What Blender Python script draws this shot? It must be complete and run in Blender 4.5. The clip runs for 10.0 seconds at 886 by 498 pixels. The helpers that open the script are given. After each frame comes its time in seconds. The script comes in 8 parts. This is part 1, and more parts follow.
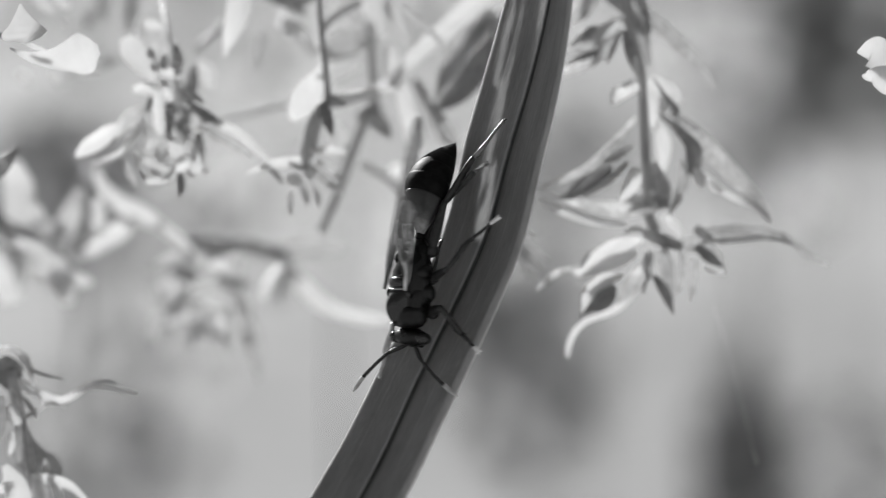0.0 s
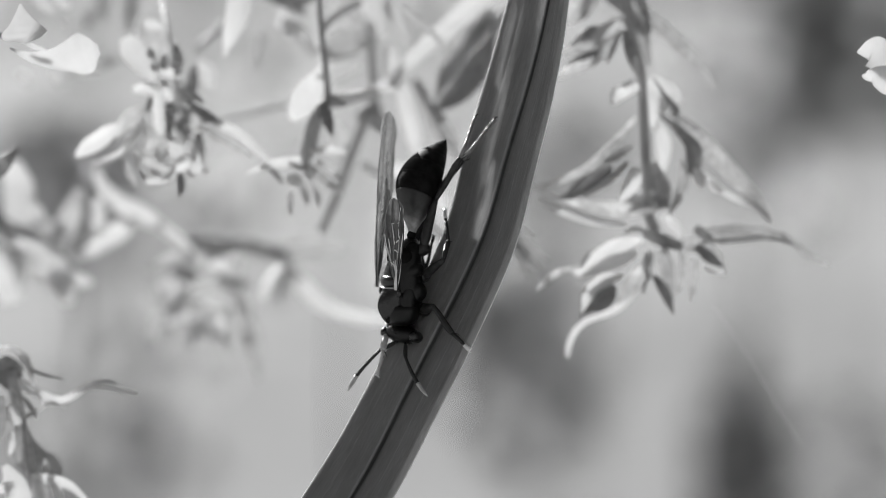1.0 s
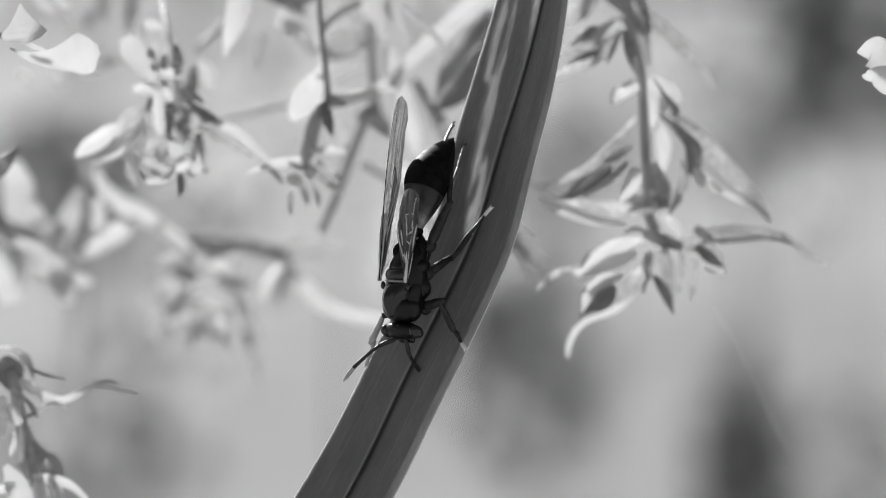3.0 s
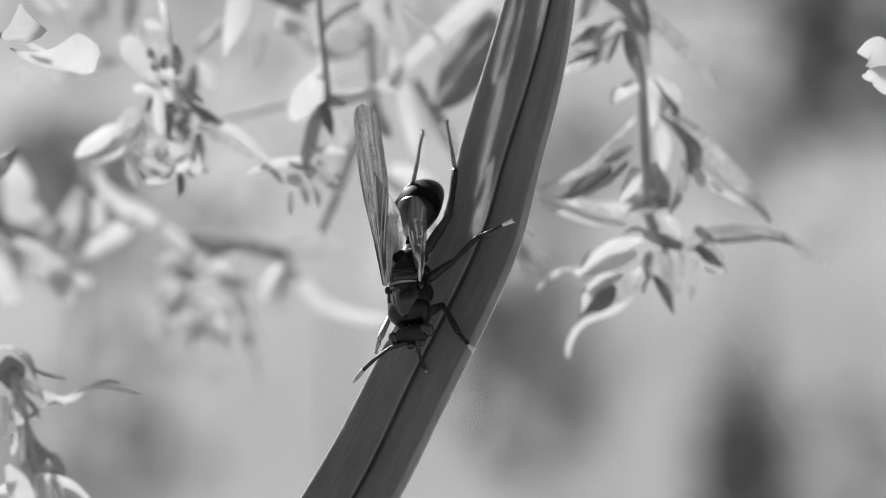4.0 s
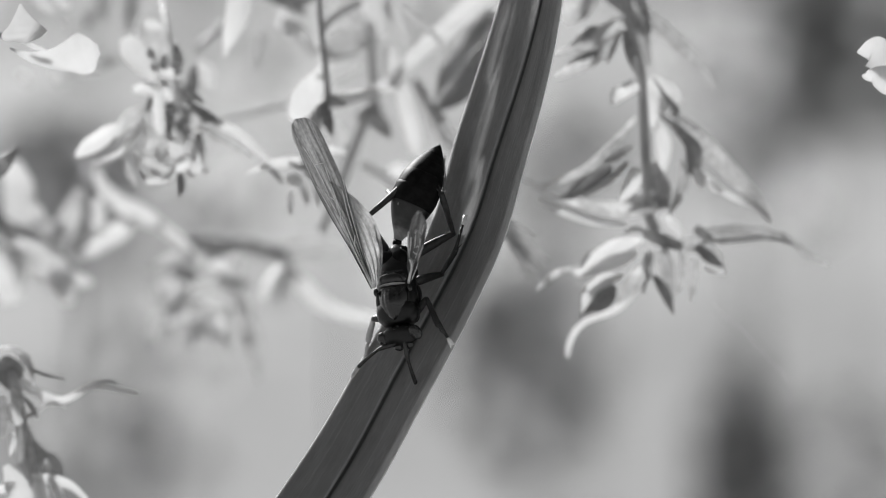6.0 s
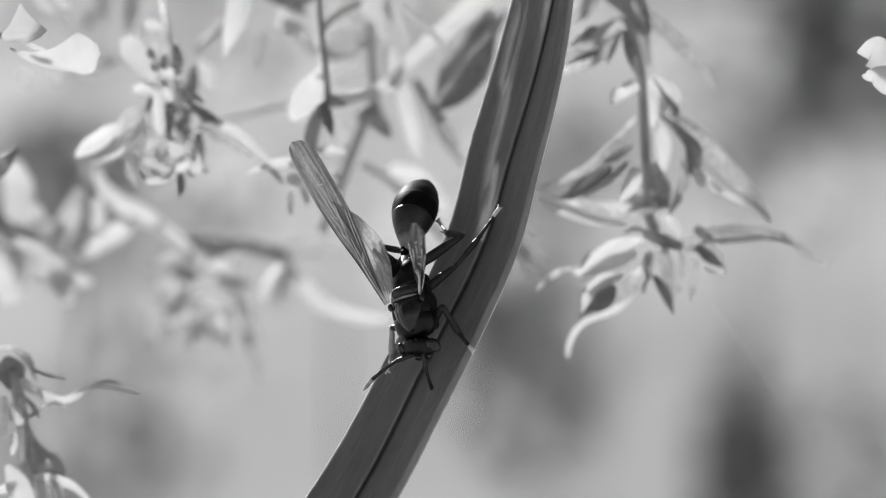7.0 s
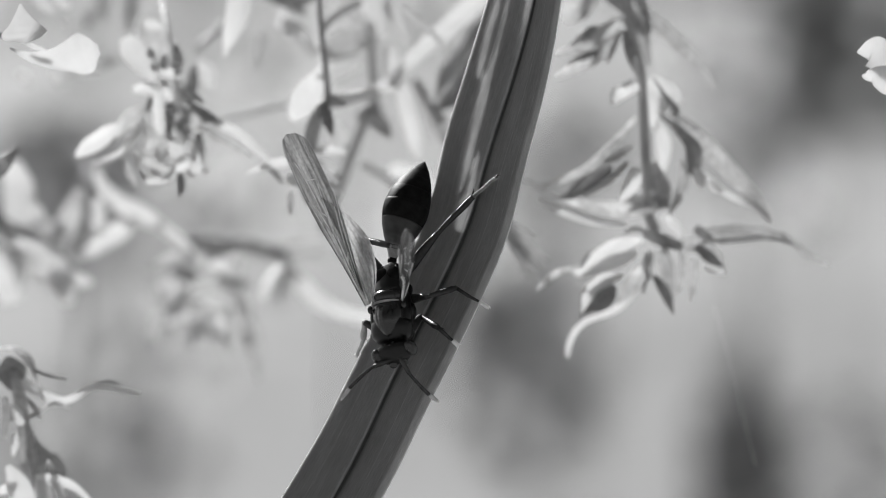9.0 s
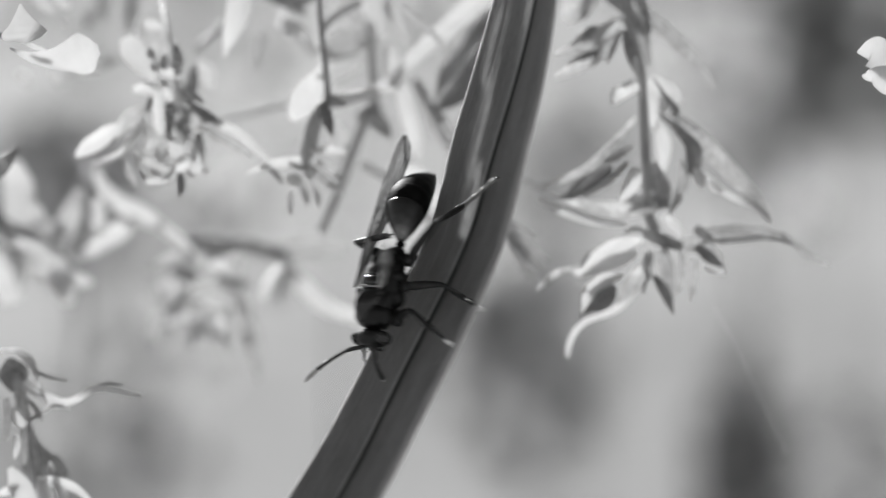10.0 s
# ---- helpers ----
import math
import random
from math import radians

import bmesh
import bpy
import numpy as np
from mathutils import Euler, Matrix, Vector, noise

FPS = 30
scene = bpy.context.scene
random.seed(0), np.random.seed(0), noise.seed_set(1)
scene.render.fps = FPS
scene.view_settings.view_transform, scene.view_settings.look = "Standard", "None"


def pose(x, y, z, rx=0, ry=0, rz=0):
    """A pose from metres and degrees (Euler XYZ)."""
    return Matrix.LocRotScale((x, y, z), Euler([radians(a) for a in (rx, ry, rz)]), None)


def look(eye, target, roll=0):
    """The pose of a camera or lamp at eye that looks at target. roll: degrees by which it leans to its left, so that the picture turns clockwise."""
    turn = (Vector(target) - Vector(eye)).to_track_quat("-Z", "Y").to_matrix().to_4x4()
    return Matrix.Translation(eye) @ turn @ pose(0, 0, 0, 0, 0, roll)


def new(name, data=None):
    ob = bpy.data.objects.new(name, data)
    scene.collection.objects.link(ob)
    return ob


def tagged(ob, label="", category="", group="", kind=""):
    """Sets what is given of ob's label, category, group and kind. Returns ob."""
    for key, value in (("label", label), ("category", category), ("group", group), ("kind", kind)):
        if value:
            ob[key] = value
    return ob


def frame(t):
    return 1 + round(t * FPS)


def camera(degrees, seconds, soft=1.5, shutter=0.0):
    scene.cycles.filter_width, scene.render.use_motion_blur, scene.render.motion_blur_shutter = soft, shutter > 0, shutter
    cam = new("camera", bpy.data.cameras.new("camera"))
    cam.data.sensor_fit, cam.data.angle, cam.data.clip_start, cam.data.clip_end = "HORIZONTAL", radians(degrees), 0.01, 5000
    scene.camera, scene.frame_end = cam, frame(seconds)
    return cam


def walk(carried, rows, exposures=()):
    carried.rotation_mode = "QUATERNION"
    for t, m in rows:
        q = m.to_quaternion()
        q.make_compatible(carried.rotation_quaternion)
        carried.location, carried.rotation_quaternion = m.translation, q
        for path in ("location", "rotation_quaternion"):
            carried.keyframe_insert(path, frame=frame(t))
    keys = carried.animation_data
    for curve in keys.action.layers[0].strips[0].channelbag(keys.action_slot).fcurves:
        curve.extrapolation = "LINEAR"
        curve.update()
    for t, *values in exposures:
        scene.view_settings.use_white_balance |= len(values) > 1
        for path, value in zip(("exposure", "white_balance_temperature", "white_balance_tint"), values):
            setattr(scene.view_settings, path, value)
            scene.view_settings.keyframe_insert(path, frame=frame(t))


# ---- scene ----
# The unit of the small things is the millimetre; the stage is 0.55 m above the soil.
H = 0.55
MM = 0.001
EYE = (0.0, -0.28, H)

# ---- camera: stands still ----
cam = camera(15.94, 10.0, soft=0.6, shutter=0.4)
cam.data.dof.use_dof = True
cam.data.dof.focus_distance = 0.277
cam.data.dof.aperture_fstop = 15.0
walk(cam, [(0.0, look(EYE, (0, 0, H))), (10.0, look(EYE, (0, 0, H)))])

# ---- world and sun ----
SUN_TO = Vector((-0.40, 0.69, 0.60)).normalized()
world = bpy.data.worlds.new("sky")
scene.world = world
world.use_nodes = True
wn, wl = world.node_tree.nodes, world.node_tree.links
sky = wn.new("ShaderNodeTexSky")
sky.sky_type = "NISHITA"
sky.sun_disc = False
sky.sun_elevation = math.asin(SUN_TO.z)
sky.sun_rotation = math.atan2(SUN_TO.x, SUN_TO.y)
# black-and-white film: the sky's light without its colour
grey = wn.new("ShaderNodeRGBToBW")
wl.new(sky.outputs["Color"], grey.inputs["Color"])
wl.new(grey.outputs["Val"], wn["Background"].inputs["Color"])
wn["Background"].inputs["Strength"].default_value = 0.055
sun = new("sun", bpy.data.lights.new("sun", "SUN"))
sun.data.energy = 5.0
sun.data.angle = radians(0.55)
sun.matrix_basis = look(SUN_TO * 5 + Vector((0, 0, H)), (0, 0, H))
scene.view_settings.exposure = 1.0


# ---- materials ----
def nodes_of(name):
    m = bpy.data.materials.new(name)
    m.use_nodes = True
    return m, m.node_tree.nodes, m.node_tree.links, m.node_tree.nodes["Principled BSDF"], m.node_tree.nodes["Material Output"]


def val(v):
    return (v, v, v, 1.0)


def noise_ramp(n, l, vector, scale, lo, hi, a=0.35, b=0.65, detail=4.0, squash=None):
    """Grey noise between lo and hi, sampled in the given coordinates."""
    if squash:
        mp = n.new("ShaderNodeMapping")
        mp.inputs["Scale"].default_value = squash
        l.new(vector, mp.inputs["Vector"])
        vector = mp.outputs["Vector"]
    t = n.new("ShaderNodeTexNoise")
    t.inputs["Scale"].default_value = scale
    t.inputs["Detail"].default_value = detail
    l.new(vector, t.inputs["Vector"])
    r = n.new("ShaderNodeValToRGB")
    r.color_ramp.elements[0].position, r.color_ramp.elements[0].color = a, val(lo)
    r.color_ramp.elements[1].position, r.color_ramp.elements[1].color = b, val(hi)
    l.new(t.outputs["Fac"], r.inputs["Fac"])
    return r.outputs["Color"], t.outputs["Fac"]


def leaf_material(name, lo, hi, through_part=0.45, rough=0.5, scale=900.0, grain=0.18):
    m, n, l, p, o = nodes_of(name)
    c = n.new("ShaderNodeTexCoord").outputs["Object"]
    col, fac = noise_ramp(n, l, c, scale * 0.3, lo, hi)
    fine, ffac = noise_ramp(n, l, c, scale * 2.2, 1 - grain, 1 + grain * 0.8)
    mul = n.new("ShaderNodeMixRGB")
    mul.blend_type = "MULTIPLY"
    mul.inputs["Fac"].default_value = 1.0
    l.new(col, mul.inputs["Color1"])
    l.new(fine, mul.inputs["Color2"])
    l.new(mul.outputs["Color"], p.inputs["Base Color"])
    p.inputs["Roughness"].default_value = rough
    bump = n.new("ShaderNodeBump")
    bump.inputs["Strength"].default_value = min(0.25, grain)
    bump.inputs["Distance"].default_value = 0.0001
    l.new(ffac, bump.inputs["Height"])
    l.new(bump.outputs["Normal"], p.inputs["Normal"])
    tr = n.new("ShaderNodeBsdfTranslucent")
    l.new(mul.outputs["Color"], tr.inputs["Color"])
    mix = n.new("ShaderNodeMixShader")
    mix.inputs["Fac"].default_value = through_part
    l.new(p.outputs["BSDF"], mix.inputs[1])
    l.new(tr.outputs["BSDF"], mix.inputs[2])
    l.new(mix.outputs["Shader"], o.inputs["Surface"])
    return m


def solid_material(name, lo, hi, rough=0.4, scale=2000.0, bump_by=0.2, spec=0.5):
    m, n, l, p, o = nodes_of(name)
    c = n.new("ShaderNodeTexCoord").outputs["Object"]
    col, fac = noise_ramp(n, l, c, scale, lo, hi)
    l.new(col, p.inputs["Base Color"])
    p.inputs["Roughness"].default_value = rough
    p.inputs["Specular IOR Level"].default_value = spec
    t = n.new("ShaderNodeTexNoise")
    t.inputs["Scale"].default_value = scale * 4
    l.new(c, t.inputs["Vector"])
    bump = n.new("ShaderNodeBump")
    bump.inputs["Strength"].default_value = bump_by
    bump.inputs["Distance"].default_value = 0.00005
    l.new(t.outputs["Fac"], bump.inputs["Height"])
    l.new(bump.outputs["Normal"], p.inputs["Normal"])
    return m


def blade_material():
    """Grass blade: fine streaks along its length, faint cross cells, a satin skin."""
    m, n, l, p, o = nodes_of("grass_blade")
    c = n.new("ShaderNodeTexCoord").outputs["UV"]
    streak, sfac = noise_ramp(n, l, c, 1.0, 0.33, 0.385, 0.3, 0.7, 5.0, (150.0, 4.0, 1.0))
    cell, cfac = noise_ramp(n, l, c, 1.0, 0.84, 1.12, 0.35, 0.65, 3.0, (300.0, 110.0, 1.0))
    blot, bfac = noise_ramp(n, l, c, 1.0, 0.88, 1.08, 0.3, 0.7, 3.0, (7.0, 22.0, 1.0))
    fleck, kfac = noise_ramp(n, l, c, 1.0, 1.0, 1.45, 0.69, 0.74, 2.0, (170.0, 34.0, 1.0))
    last = streak
    for more in (cell, blot, fleck):
        mul = n.new("ShaderNodeMixRGB")
        mul.blend_type = "MULTIPLY"
        mul.inputs["Fac"].default_value = 1.0
        l.new(last, mul.inputs["Color1"])
        l.new(more, mul.inputs["Color2"])
        last = mul.outputs["Color"]
    sep = n.new("ShaderNodeSeparateXYZ")
    l.new(c, sep.inputs["Vector"])
    wave = n.new("ShaderNodeMath")
    wave.operation = "PINGPONG"
    wave.inputs[1].default_value = 0.5 / 13.0
    l.new(sep.outputs["X"], wave.inputs[0])
    line = n.new("ShaderNodeValToRGB")
    line.color_ramp.elements[0].position, line.color_ramp.elements[0].color = 0.0, val(1.1)
    line.color_ramp.elements[1].position, line.color_ramp.elements[1].color = 0.005, val(1.0)
    l.new(wave.outputs[0], line.inputs["Fac"])
    mul = n.new("ShaderNodeMixRGB")
    mul.blend_type = "MULTIPLY"
    mul.inputs["Fac"].default_value = 1.0
    l.new(last, mul.inputs["Color1"])
    l.new(line.outputs["Color"], mul.inputs["Color2"])
    last = mul.outputs["Color"]
    # across the blade: pale midrib and vein lines, edge light painted on the rims
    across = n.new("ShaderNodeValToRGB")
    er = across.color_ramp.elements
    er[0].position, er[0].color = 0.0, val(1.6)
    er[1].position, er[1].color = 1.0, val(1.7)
    # dark step right of the midrib is the fold's shade, painted in
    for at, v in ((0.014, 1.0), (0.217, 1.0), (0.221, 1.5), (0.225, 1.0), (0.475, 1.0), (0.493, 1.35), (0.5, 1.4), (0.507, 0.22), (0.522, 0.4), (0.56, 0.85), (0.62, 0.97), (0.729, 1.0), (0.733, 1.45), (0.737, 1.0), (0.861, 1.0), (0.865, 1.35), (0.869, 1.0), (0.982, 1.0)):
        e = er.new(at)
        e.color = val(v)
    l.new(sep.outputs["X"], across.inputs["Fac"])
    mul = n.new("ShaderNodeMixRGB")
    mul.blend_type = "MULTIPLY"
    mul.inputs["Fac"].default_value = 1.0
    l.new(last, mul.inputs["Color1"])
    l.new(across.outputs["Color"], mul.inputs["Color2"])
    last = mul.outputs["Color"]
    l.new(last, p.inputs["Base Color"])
    p.inputs["Roughness"].default_value = 0.5
    p.inputs["Specular IOR Level"].default_value = 0.35
    bump = n.new("ShaderNodeBump")
    bump.inputs["Strength"].default_value = 0.18
    bump.inputs["Distance"].default_value = 0.0001
    l.new(sfac, bump.inputs["Height"])
    b2 = n.new("ShaderNodeBump")
    b2.inputs["Strength"].default_value = 0.3
    b2.inputs["Distance"].default_value = 0.00006
    l.new(cfac, b2.inputs["Height"])
    l.new(bump.outputs["Normal"], b2.inputs["Normal"])
    l.new(b2.outputs["Normal"], p.inputs["Normal"])
    tr = n.new("ShaderNodeBsdfTranslucent")
    thin = n.new("ShaderNodeMixRGB")
    thin.blend_type = "MULTIPLY"
    thin.inputs["Fac"].default_value = 1.0
    thin.inputs["Color2"].default_value = val(1.75)
    l.new(last, thin.inputs["Color1"])
    l.new(thin.outputs["Color"], tr.inputs["Color"])
    mix = n.new("ShaderNodeMixShader")
    mix.inputs["Fac"].default_value = 0.6
    l.new(p.outputs["BSDF"], mix.inputs[1])
    l.new(tr.outputs["BSDF"], mix.inputs[2])
    l.new(mix.outputs["Shader"], o.inputs["Surface"])
    return m


def wing_material(name, lo, hi, clear):
    """Smoky membrane: part see-through, part translucent, with a thin gloss."""
    m, n, l, p, o = nodes_of(name)
    c = n.new("ShaderNodeTexCoord").outputs["Object"]
    col, fac = noise_ramp(n, l, c, 900.0, lo, hi, 0.36, 0.64, 4.0, (3.4, 0.12, 1.0))
    fine, ffac = noise_ramp(n, l, c, 6000.0, 0.86, 1.14, 0.35, 0.7, 3.0, (1.0, 0.5, 1.0))
    mul = n.new("ShaderNodeMixRGB")
    mul.blend_type = "MULTIPLY"
    mul.inputs["Fac"].default_value = 1.0
    l.new(col, mul.inputs["Color1"])
    l.new(fine, mul.inputs["Color2"])
    col = mul.outputs["Color"]
    l.new(col, p.inputs["Base Color"])
    p.inputs["Roughness"].default_value = 0.22
    bump = n.new("ShaderNodeBump")
    bump.inputs["Strength"].default_value = 0.9
    bump.inputs["Distance"].default_value = 0.00025
    l.new(ffac, bump.inputs["Height"])
    l.new(bump.outputs["Normal"], p.inputs["Normal"])
    tr = n.new("ShaderNodeBsdfTranslucent")
    l.new(col, tr.inputs["Color"])
    see = n.new("ShaderNodeBsdfTransparent")
    see.inputs["Color"].default_value = val(0.75)
    a = n.new("ShaderNodeMixShader")
    a.inputs["Fac"].default_value = 0.55
    l.new(p.outputs["BSDF"], a.inputs[1])
    l.new(tr.outputs["BSDF"], a.inputs[2])
    b = n.new("ShaderNodeMixShader")
    b.inputs["Fac"].default_value = clear
    l.new(a.outputs["Shader"], b.inputs[1])
    l.new(see.outputs["BSDF"], b.inputs[2])
    l.new(b.outputs["Shader"], o.inputs["Surface"])
    return m


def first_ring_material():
    """Dark satin cuticle, graded paler towards the waist."""
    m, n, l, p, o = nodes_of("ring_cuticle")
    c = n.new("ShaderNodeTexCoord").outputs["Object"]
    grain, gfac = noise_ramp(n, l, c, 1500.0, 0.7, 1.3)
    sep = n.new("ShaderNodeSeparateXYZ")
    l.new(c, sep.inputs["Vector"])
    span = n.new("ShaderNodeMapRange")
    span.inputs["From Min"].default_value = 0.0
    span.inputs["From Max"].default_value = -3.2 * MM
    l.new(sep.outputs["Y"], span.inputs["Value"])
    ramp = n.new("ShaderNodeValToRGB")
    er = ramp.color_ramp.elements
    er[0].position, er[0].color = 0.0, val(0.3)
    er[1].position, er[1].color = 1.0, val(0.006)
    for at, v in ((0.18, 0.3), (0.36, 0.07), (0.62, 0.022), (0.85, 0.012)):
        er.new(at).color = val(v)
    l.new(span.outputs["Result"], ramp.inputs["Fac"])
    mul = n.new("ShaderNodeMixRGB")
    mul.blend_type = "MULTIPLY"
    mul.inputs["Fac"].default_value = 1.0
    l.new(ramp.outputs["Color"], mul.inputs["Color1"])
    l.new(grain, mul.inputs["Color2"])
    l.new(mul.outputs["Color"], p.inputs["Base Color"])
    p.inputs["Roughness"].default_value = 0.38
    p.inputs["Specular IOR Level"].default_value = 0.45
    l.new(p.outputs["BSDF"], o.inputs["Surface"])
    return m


M_BLADE = blade_material()
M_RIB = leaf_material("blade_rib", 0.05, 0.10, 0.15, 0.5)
M_WHITE = leaf_material("white_petal", 0.66, 0.74, 0.62, 0.7, 300.0, 0.03)
M_PALE = leaf_material("pale_leaf", 0.5, 0.66, 0.6, 0.55)
M_MID = leaf_material("mid_leaf", 0.42, 0.58, 0.58, 0.5)
M_DIM = leaf_material("dim_leaf", 0.30, 0.40, 0.5, 0.5)
M_DUSK = leaf_material("dusky_leaf", 0.23, 0.33, 0.5, 0.5)
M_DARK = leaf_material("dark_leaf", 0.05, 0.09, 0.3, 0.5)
M_STEM = solid_material("stem_skin", 0.16, 0.26, 0.55, 300.0)
M_STEM_MID = solid_material("grey_stem_skin", 0.28, 0.4, 0.55, 300.0)
M_STEM_DARK = solid_material("dark_stem_skin", 0.06, 0.11, 0.55, 300.0)
M_STEM_PALE = solid_material("pale_stem_skin", 0.45, 0.6, 0.55, 300.0)
M_BODY = solid_material("black_cuticle", 0.002, 0.005, 0.3, 1500.0, 0.35, 0.3)
M_SHINE = solid_material("brown_cuticle", 0.004, 0.01, 0.16, 1200.0, 0.15, 0.6)
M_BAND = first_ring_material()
# pale colour that paints the highlight on the scutellum
M_HIGHLIGHT = solid_material("highlight_cuticle", 0.2, 0.38, 0.28, 1500.0, 0.2, 0.7)
M_SCUT = solid_material("sheen_cuticle", 0.005, 0.012, 0.22, 1200.0, 0.25, 0.6)
M_GAST = solid_material("gaster_cuticle", 0.004, 0.009, 0.55, 1500.0, 0.2, 0.06)
M_LEG = solid_material("leg_cuticle", 0.012, 0.035, 0.4, 1500.0, 0.4, 0.3)
M_TIP = solid_material("pale_tip_and_lit_leg", 0.32, 0.5, 0.4, 1500.0, 0.2)
M_FOOT = solid_material("pale_foot_cuticle", 0.65, 0.8, 0.35, 1500.0, 0.2)
# lighter grey paints the sun on the hind feet
M_HIND_FOOT = solid_material("lit_hind_foot_cuticle", 0.14, 0.26, 0.4, 1500.0, 0.3)
M_EYE = solid_material("eye_cuticle", 0.010, 0.020, 0.16, 3000.0, 0.1)
M_WING = wing_material("wing_membrane", 0.26, 0.56, 0.1)
M_WING_TORN = wing_material("torn_wing_membrane", 0.12, 0.3, 0.08)
M_HIND = wing_material("hind_wing_membrane", 0.5, 0.7, 0.42)
# near-white veins paint the sun's glints on the wing pleats
M_VEIN = solid_material("glint_wing_vein", 0.6, 0.8, 0.25, 1500.0)
M_SILK = solid_material("silk", 0.7, 0.8, 0.3, 500.0)
M_GROUND = solid_material("dry_lawn", 0.2, 0.265, 0.9, 14.0, 0.6)


# ---- mesh helpers ----
def natural_cubic(xs, vs, x):
    """A smooth curve through knots, straight beyond its ends."""
    n = len(xs)
    h = np.diff(xs)
    a, b = np.eye(n), np.zeros(n)
    for i in range(1, n - 1):
        a[i, i - 1:i + 2] = h[i - 1], 2 * (h[i - 1] + h[i]), h[i]
        b[i] = 6 * ((vs[i + 1] - vs[i]) / h[i] - (vs[i] - vs[i - 1]) / h[i - 1])
    m = np.linalg.solve(a, b)
    c = min(max(x, xs[0]), xs[-1])
    k = int(min(max(np.searchsorted(xs, c) - 1, 0), n - 2))
    t, u, w = c - xs[k], xs[k + 1] - c, h[k]
    y = (m[k] * u ** 3 + m[k + 1] * t ** 3) / (6 * w) + (vs[k] / w - m[k] * w / 6) * u + (vs[k + 1] / w - m[k + 1] * w / 6) * t
    if x < xs[0]:
        y += (x - xs[0]) * ((vs[1] - vs[0]) / h[0] - m[1] * h[0] / 6)
    if x > xs[-1]:
        y += (x - xs[-1]) * ((vs[-1] - vs[-2]) / h[-1] + m[-2] * h[-1] / 6)
    return y


def link(name, verts, faces, material, parent=None, label="", smooth=True, uvs=None):
    """One mesh object; the coordinates are millimetres in the parent's space."""
    me = bpy.data.meshes.new(name)
    me.from_pydata([tuple(c * MM for c in v) for v in verts], [], faces)
    me.materials.append(material)
    if smooth:
        me.polygons.foreach_set("use_smooth", [True] * len(me.polygons))
    if uvs is not None:
        layer = me.uv_layers.new(name="UVMap")
        for lp in me.loops:
            layer.data[lp.index].uv = uvs[lp.vertex_index]
    me.update()
    ob = new(name, me)
    if parent is not None:
        ob.parent = parent
    if label:
        tagged(ob, label)
    return ob


def thing(name, x, y, z, label, category, group="", kind=""):
    """An Empty, at x, y, z millimetres from the stage's centre, that carries parts."""
    ob = new(name)
    ob.empty_display_size = 0.005
    ob.matrix_basis = Matrix.Translation((x * MM, y * MM, H + z * MM))
    return tagged(ob, label, category, group, kind)


def spline(pts, steps):
    """A smooth line through the points, steps to a span, that doesn't overshoot."""
    p = [Vector(q) for q in pts]
    n = len(p)
    tan = []
    for i in range(n):
        a, b = p[max(i - 1, 0)], p[min(i + 1, n - 1)]
        reach = min([(p[k + 1] - p[k]).length for k in (i - 1, i) if 0 <= k < n - 1])
        tan.append((b - a).normalized() * reach)
    out = []
    for i in range(n - 1):
        for k in range(steps):
            t = k / steps
            out.append(p[i] * (2 * t ** 3 - 3 * t * t + 1) + tan[i] * (t ** 3 - 2 * t * t + t) + p[i + 1] * (3 * t * t - 2 * t ** 3) + tan[i + 1] * (t ** 3 - t * t))
    return out + [p[-1]]


def tube_data(pts, radii, n=8, steps=5):
    """A round tube through the points; radii at the points."""
    path = spline(pts, steps)
    rr = np.interp(np.linspace(0, len(pts) - 1, len(path)), range(len(pts)), radii)
    verts, faces = [], []
    ref = Vector((0.31, -0.9, 0.2))
    for i, c in enumerate(path):
        d = (path[min(i + 1, len(path) - 1)] - path[max(i - 1, 0)]).normalized()
        a = d.cross(ref).normalized()
        b = d.cross(a)
        for k in range(n):
            w = 2 * math.pi * k / n
            verts.append(c + (a * math.cos(w) + b * math.sin(w)) * rr[i])
    for i in range(len(path) - 1):
        for k in range(n):
            faces.append((i * n + k, i * n + (k + 1) % n, (i + 1) * n + (k + 1) % n, (i + 1) * n + k))
    faces.append(tuple(range(n))[::-1])
    faces.append(tuple(range((len(path) - 1) * n, len(path) * n)))
    return verts, faces


stage = {"depth": 1.0}


def deeper(q):
    """A point of a plant, moved along the line of sight by the depth of the plant at hand."""
    k = stage["depth"]
    return Vector((q[0] * k, (q[1] + 280) * k - 280, q[2] * k))


def tube(name, pts, radii, material, parent, label="", n=8, steps=5):
    o = parent.location / MM - Vector((0, 0, H / MM)) if parent.parent is None else Vector((0, 0, 0))
    v, f = tube_data([deeper(q) - o for q in pts], [r * stage["depth"] for r in radii], n, steps)
    return link(name, v, f, material, parent, label)


def lathe_data(sections, n=20):
    """Sections (y, half width, half height, centre z) along y, closed at the ends."""
    verts, faces = [], []
    for y, rx, rz, zc in sections:
        for k in range(n):
            w = 2 * math.pi * k / n
            verts.append((rx * math.cos(w), y, zc + rz * math.sin(w)))
    for i in range(len(sections) - 1):
        for k in range(n):
            faces.append((i * n + k, (i + 1) * n + k, (i + 1) * n + (k + 1) % n, i * n + (k + 1) % n))
    faces.append(tuple(range(n)))
    faces.append(tuple(range((len(sections) - 1) * n, len(sections) * n))[::-1])
    return verts, faces


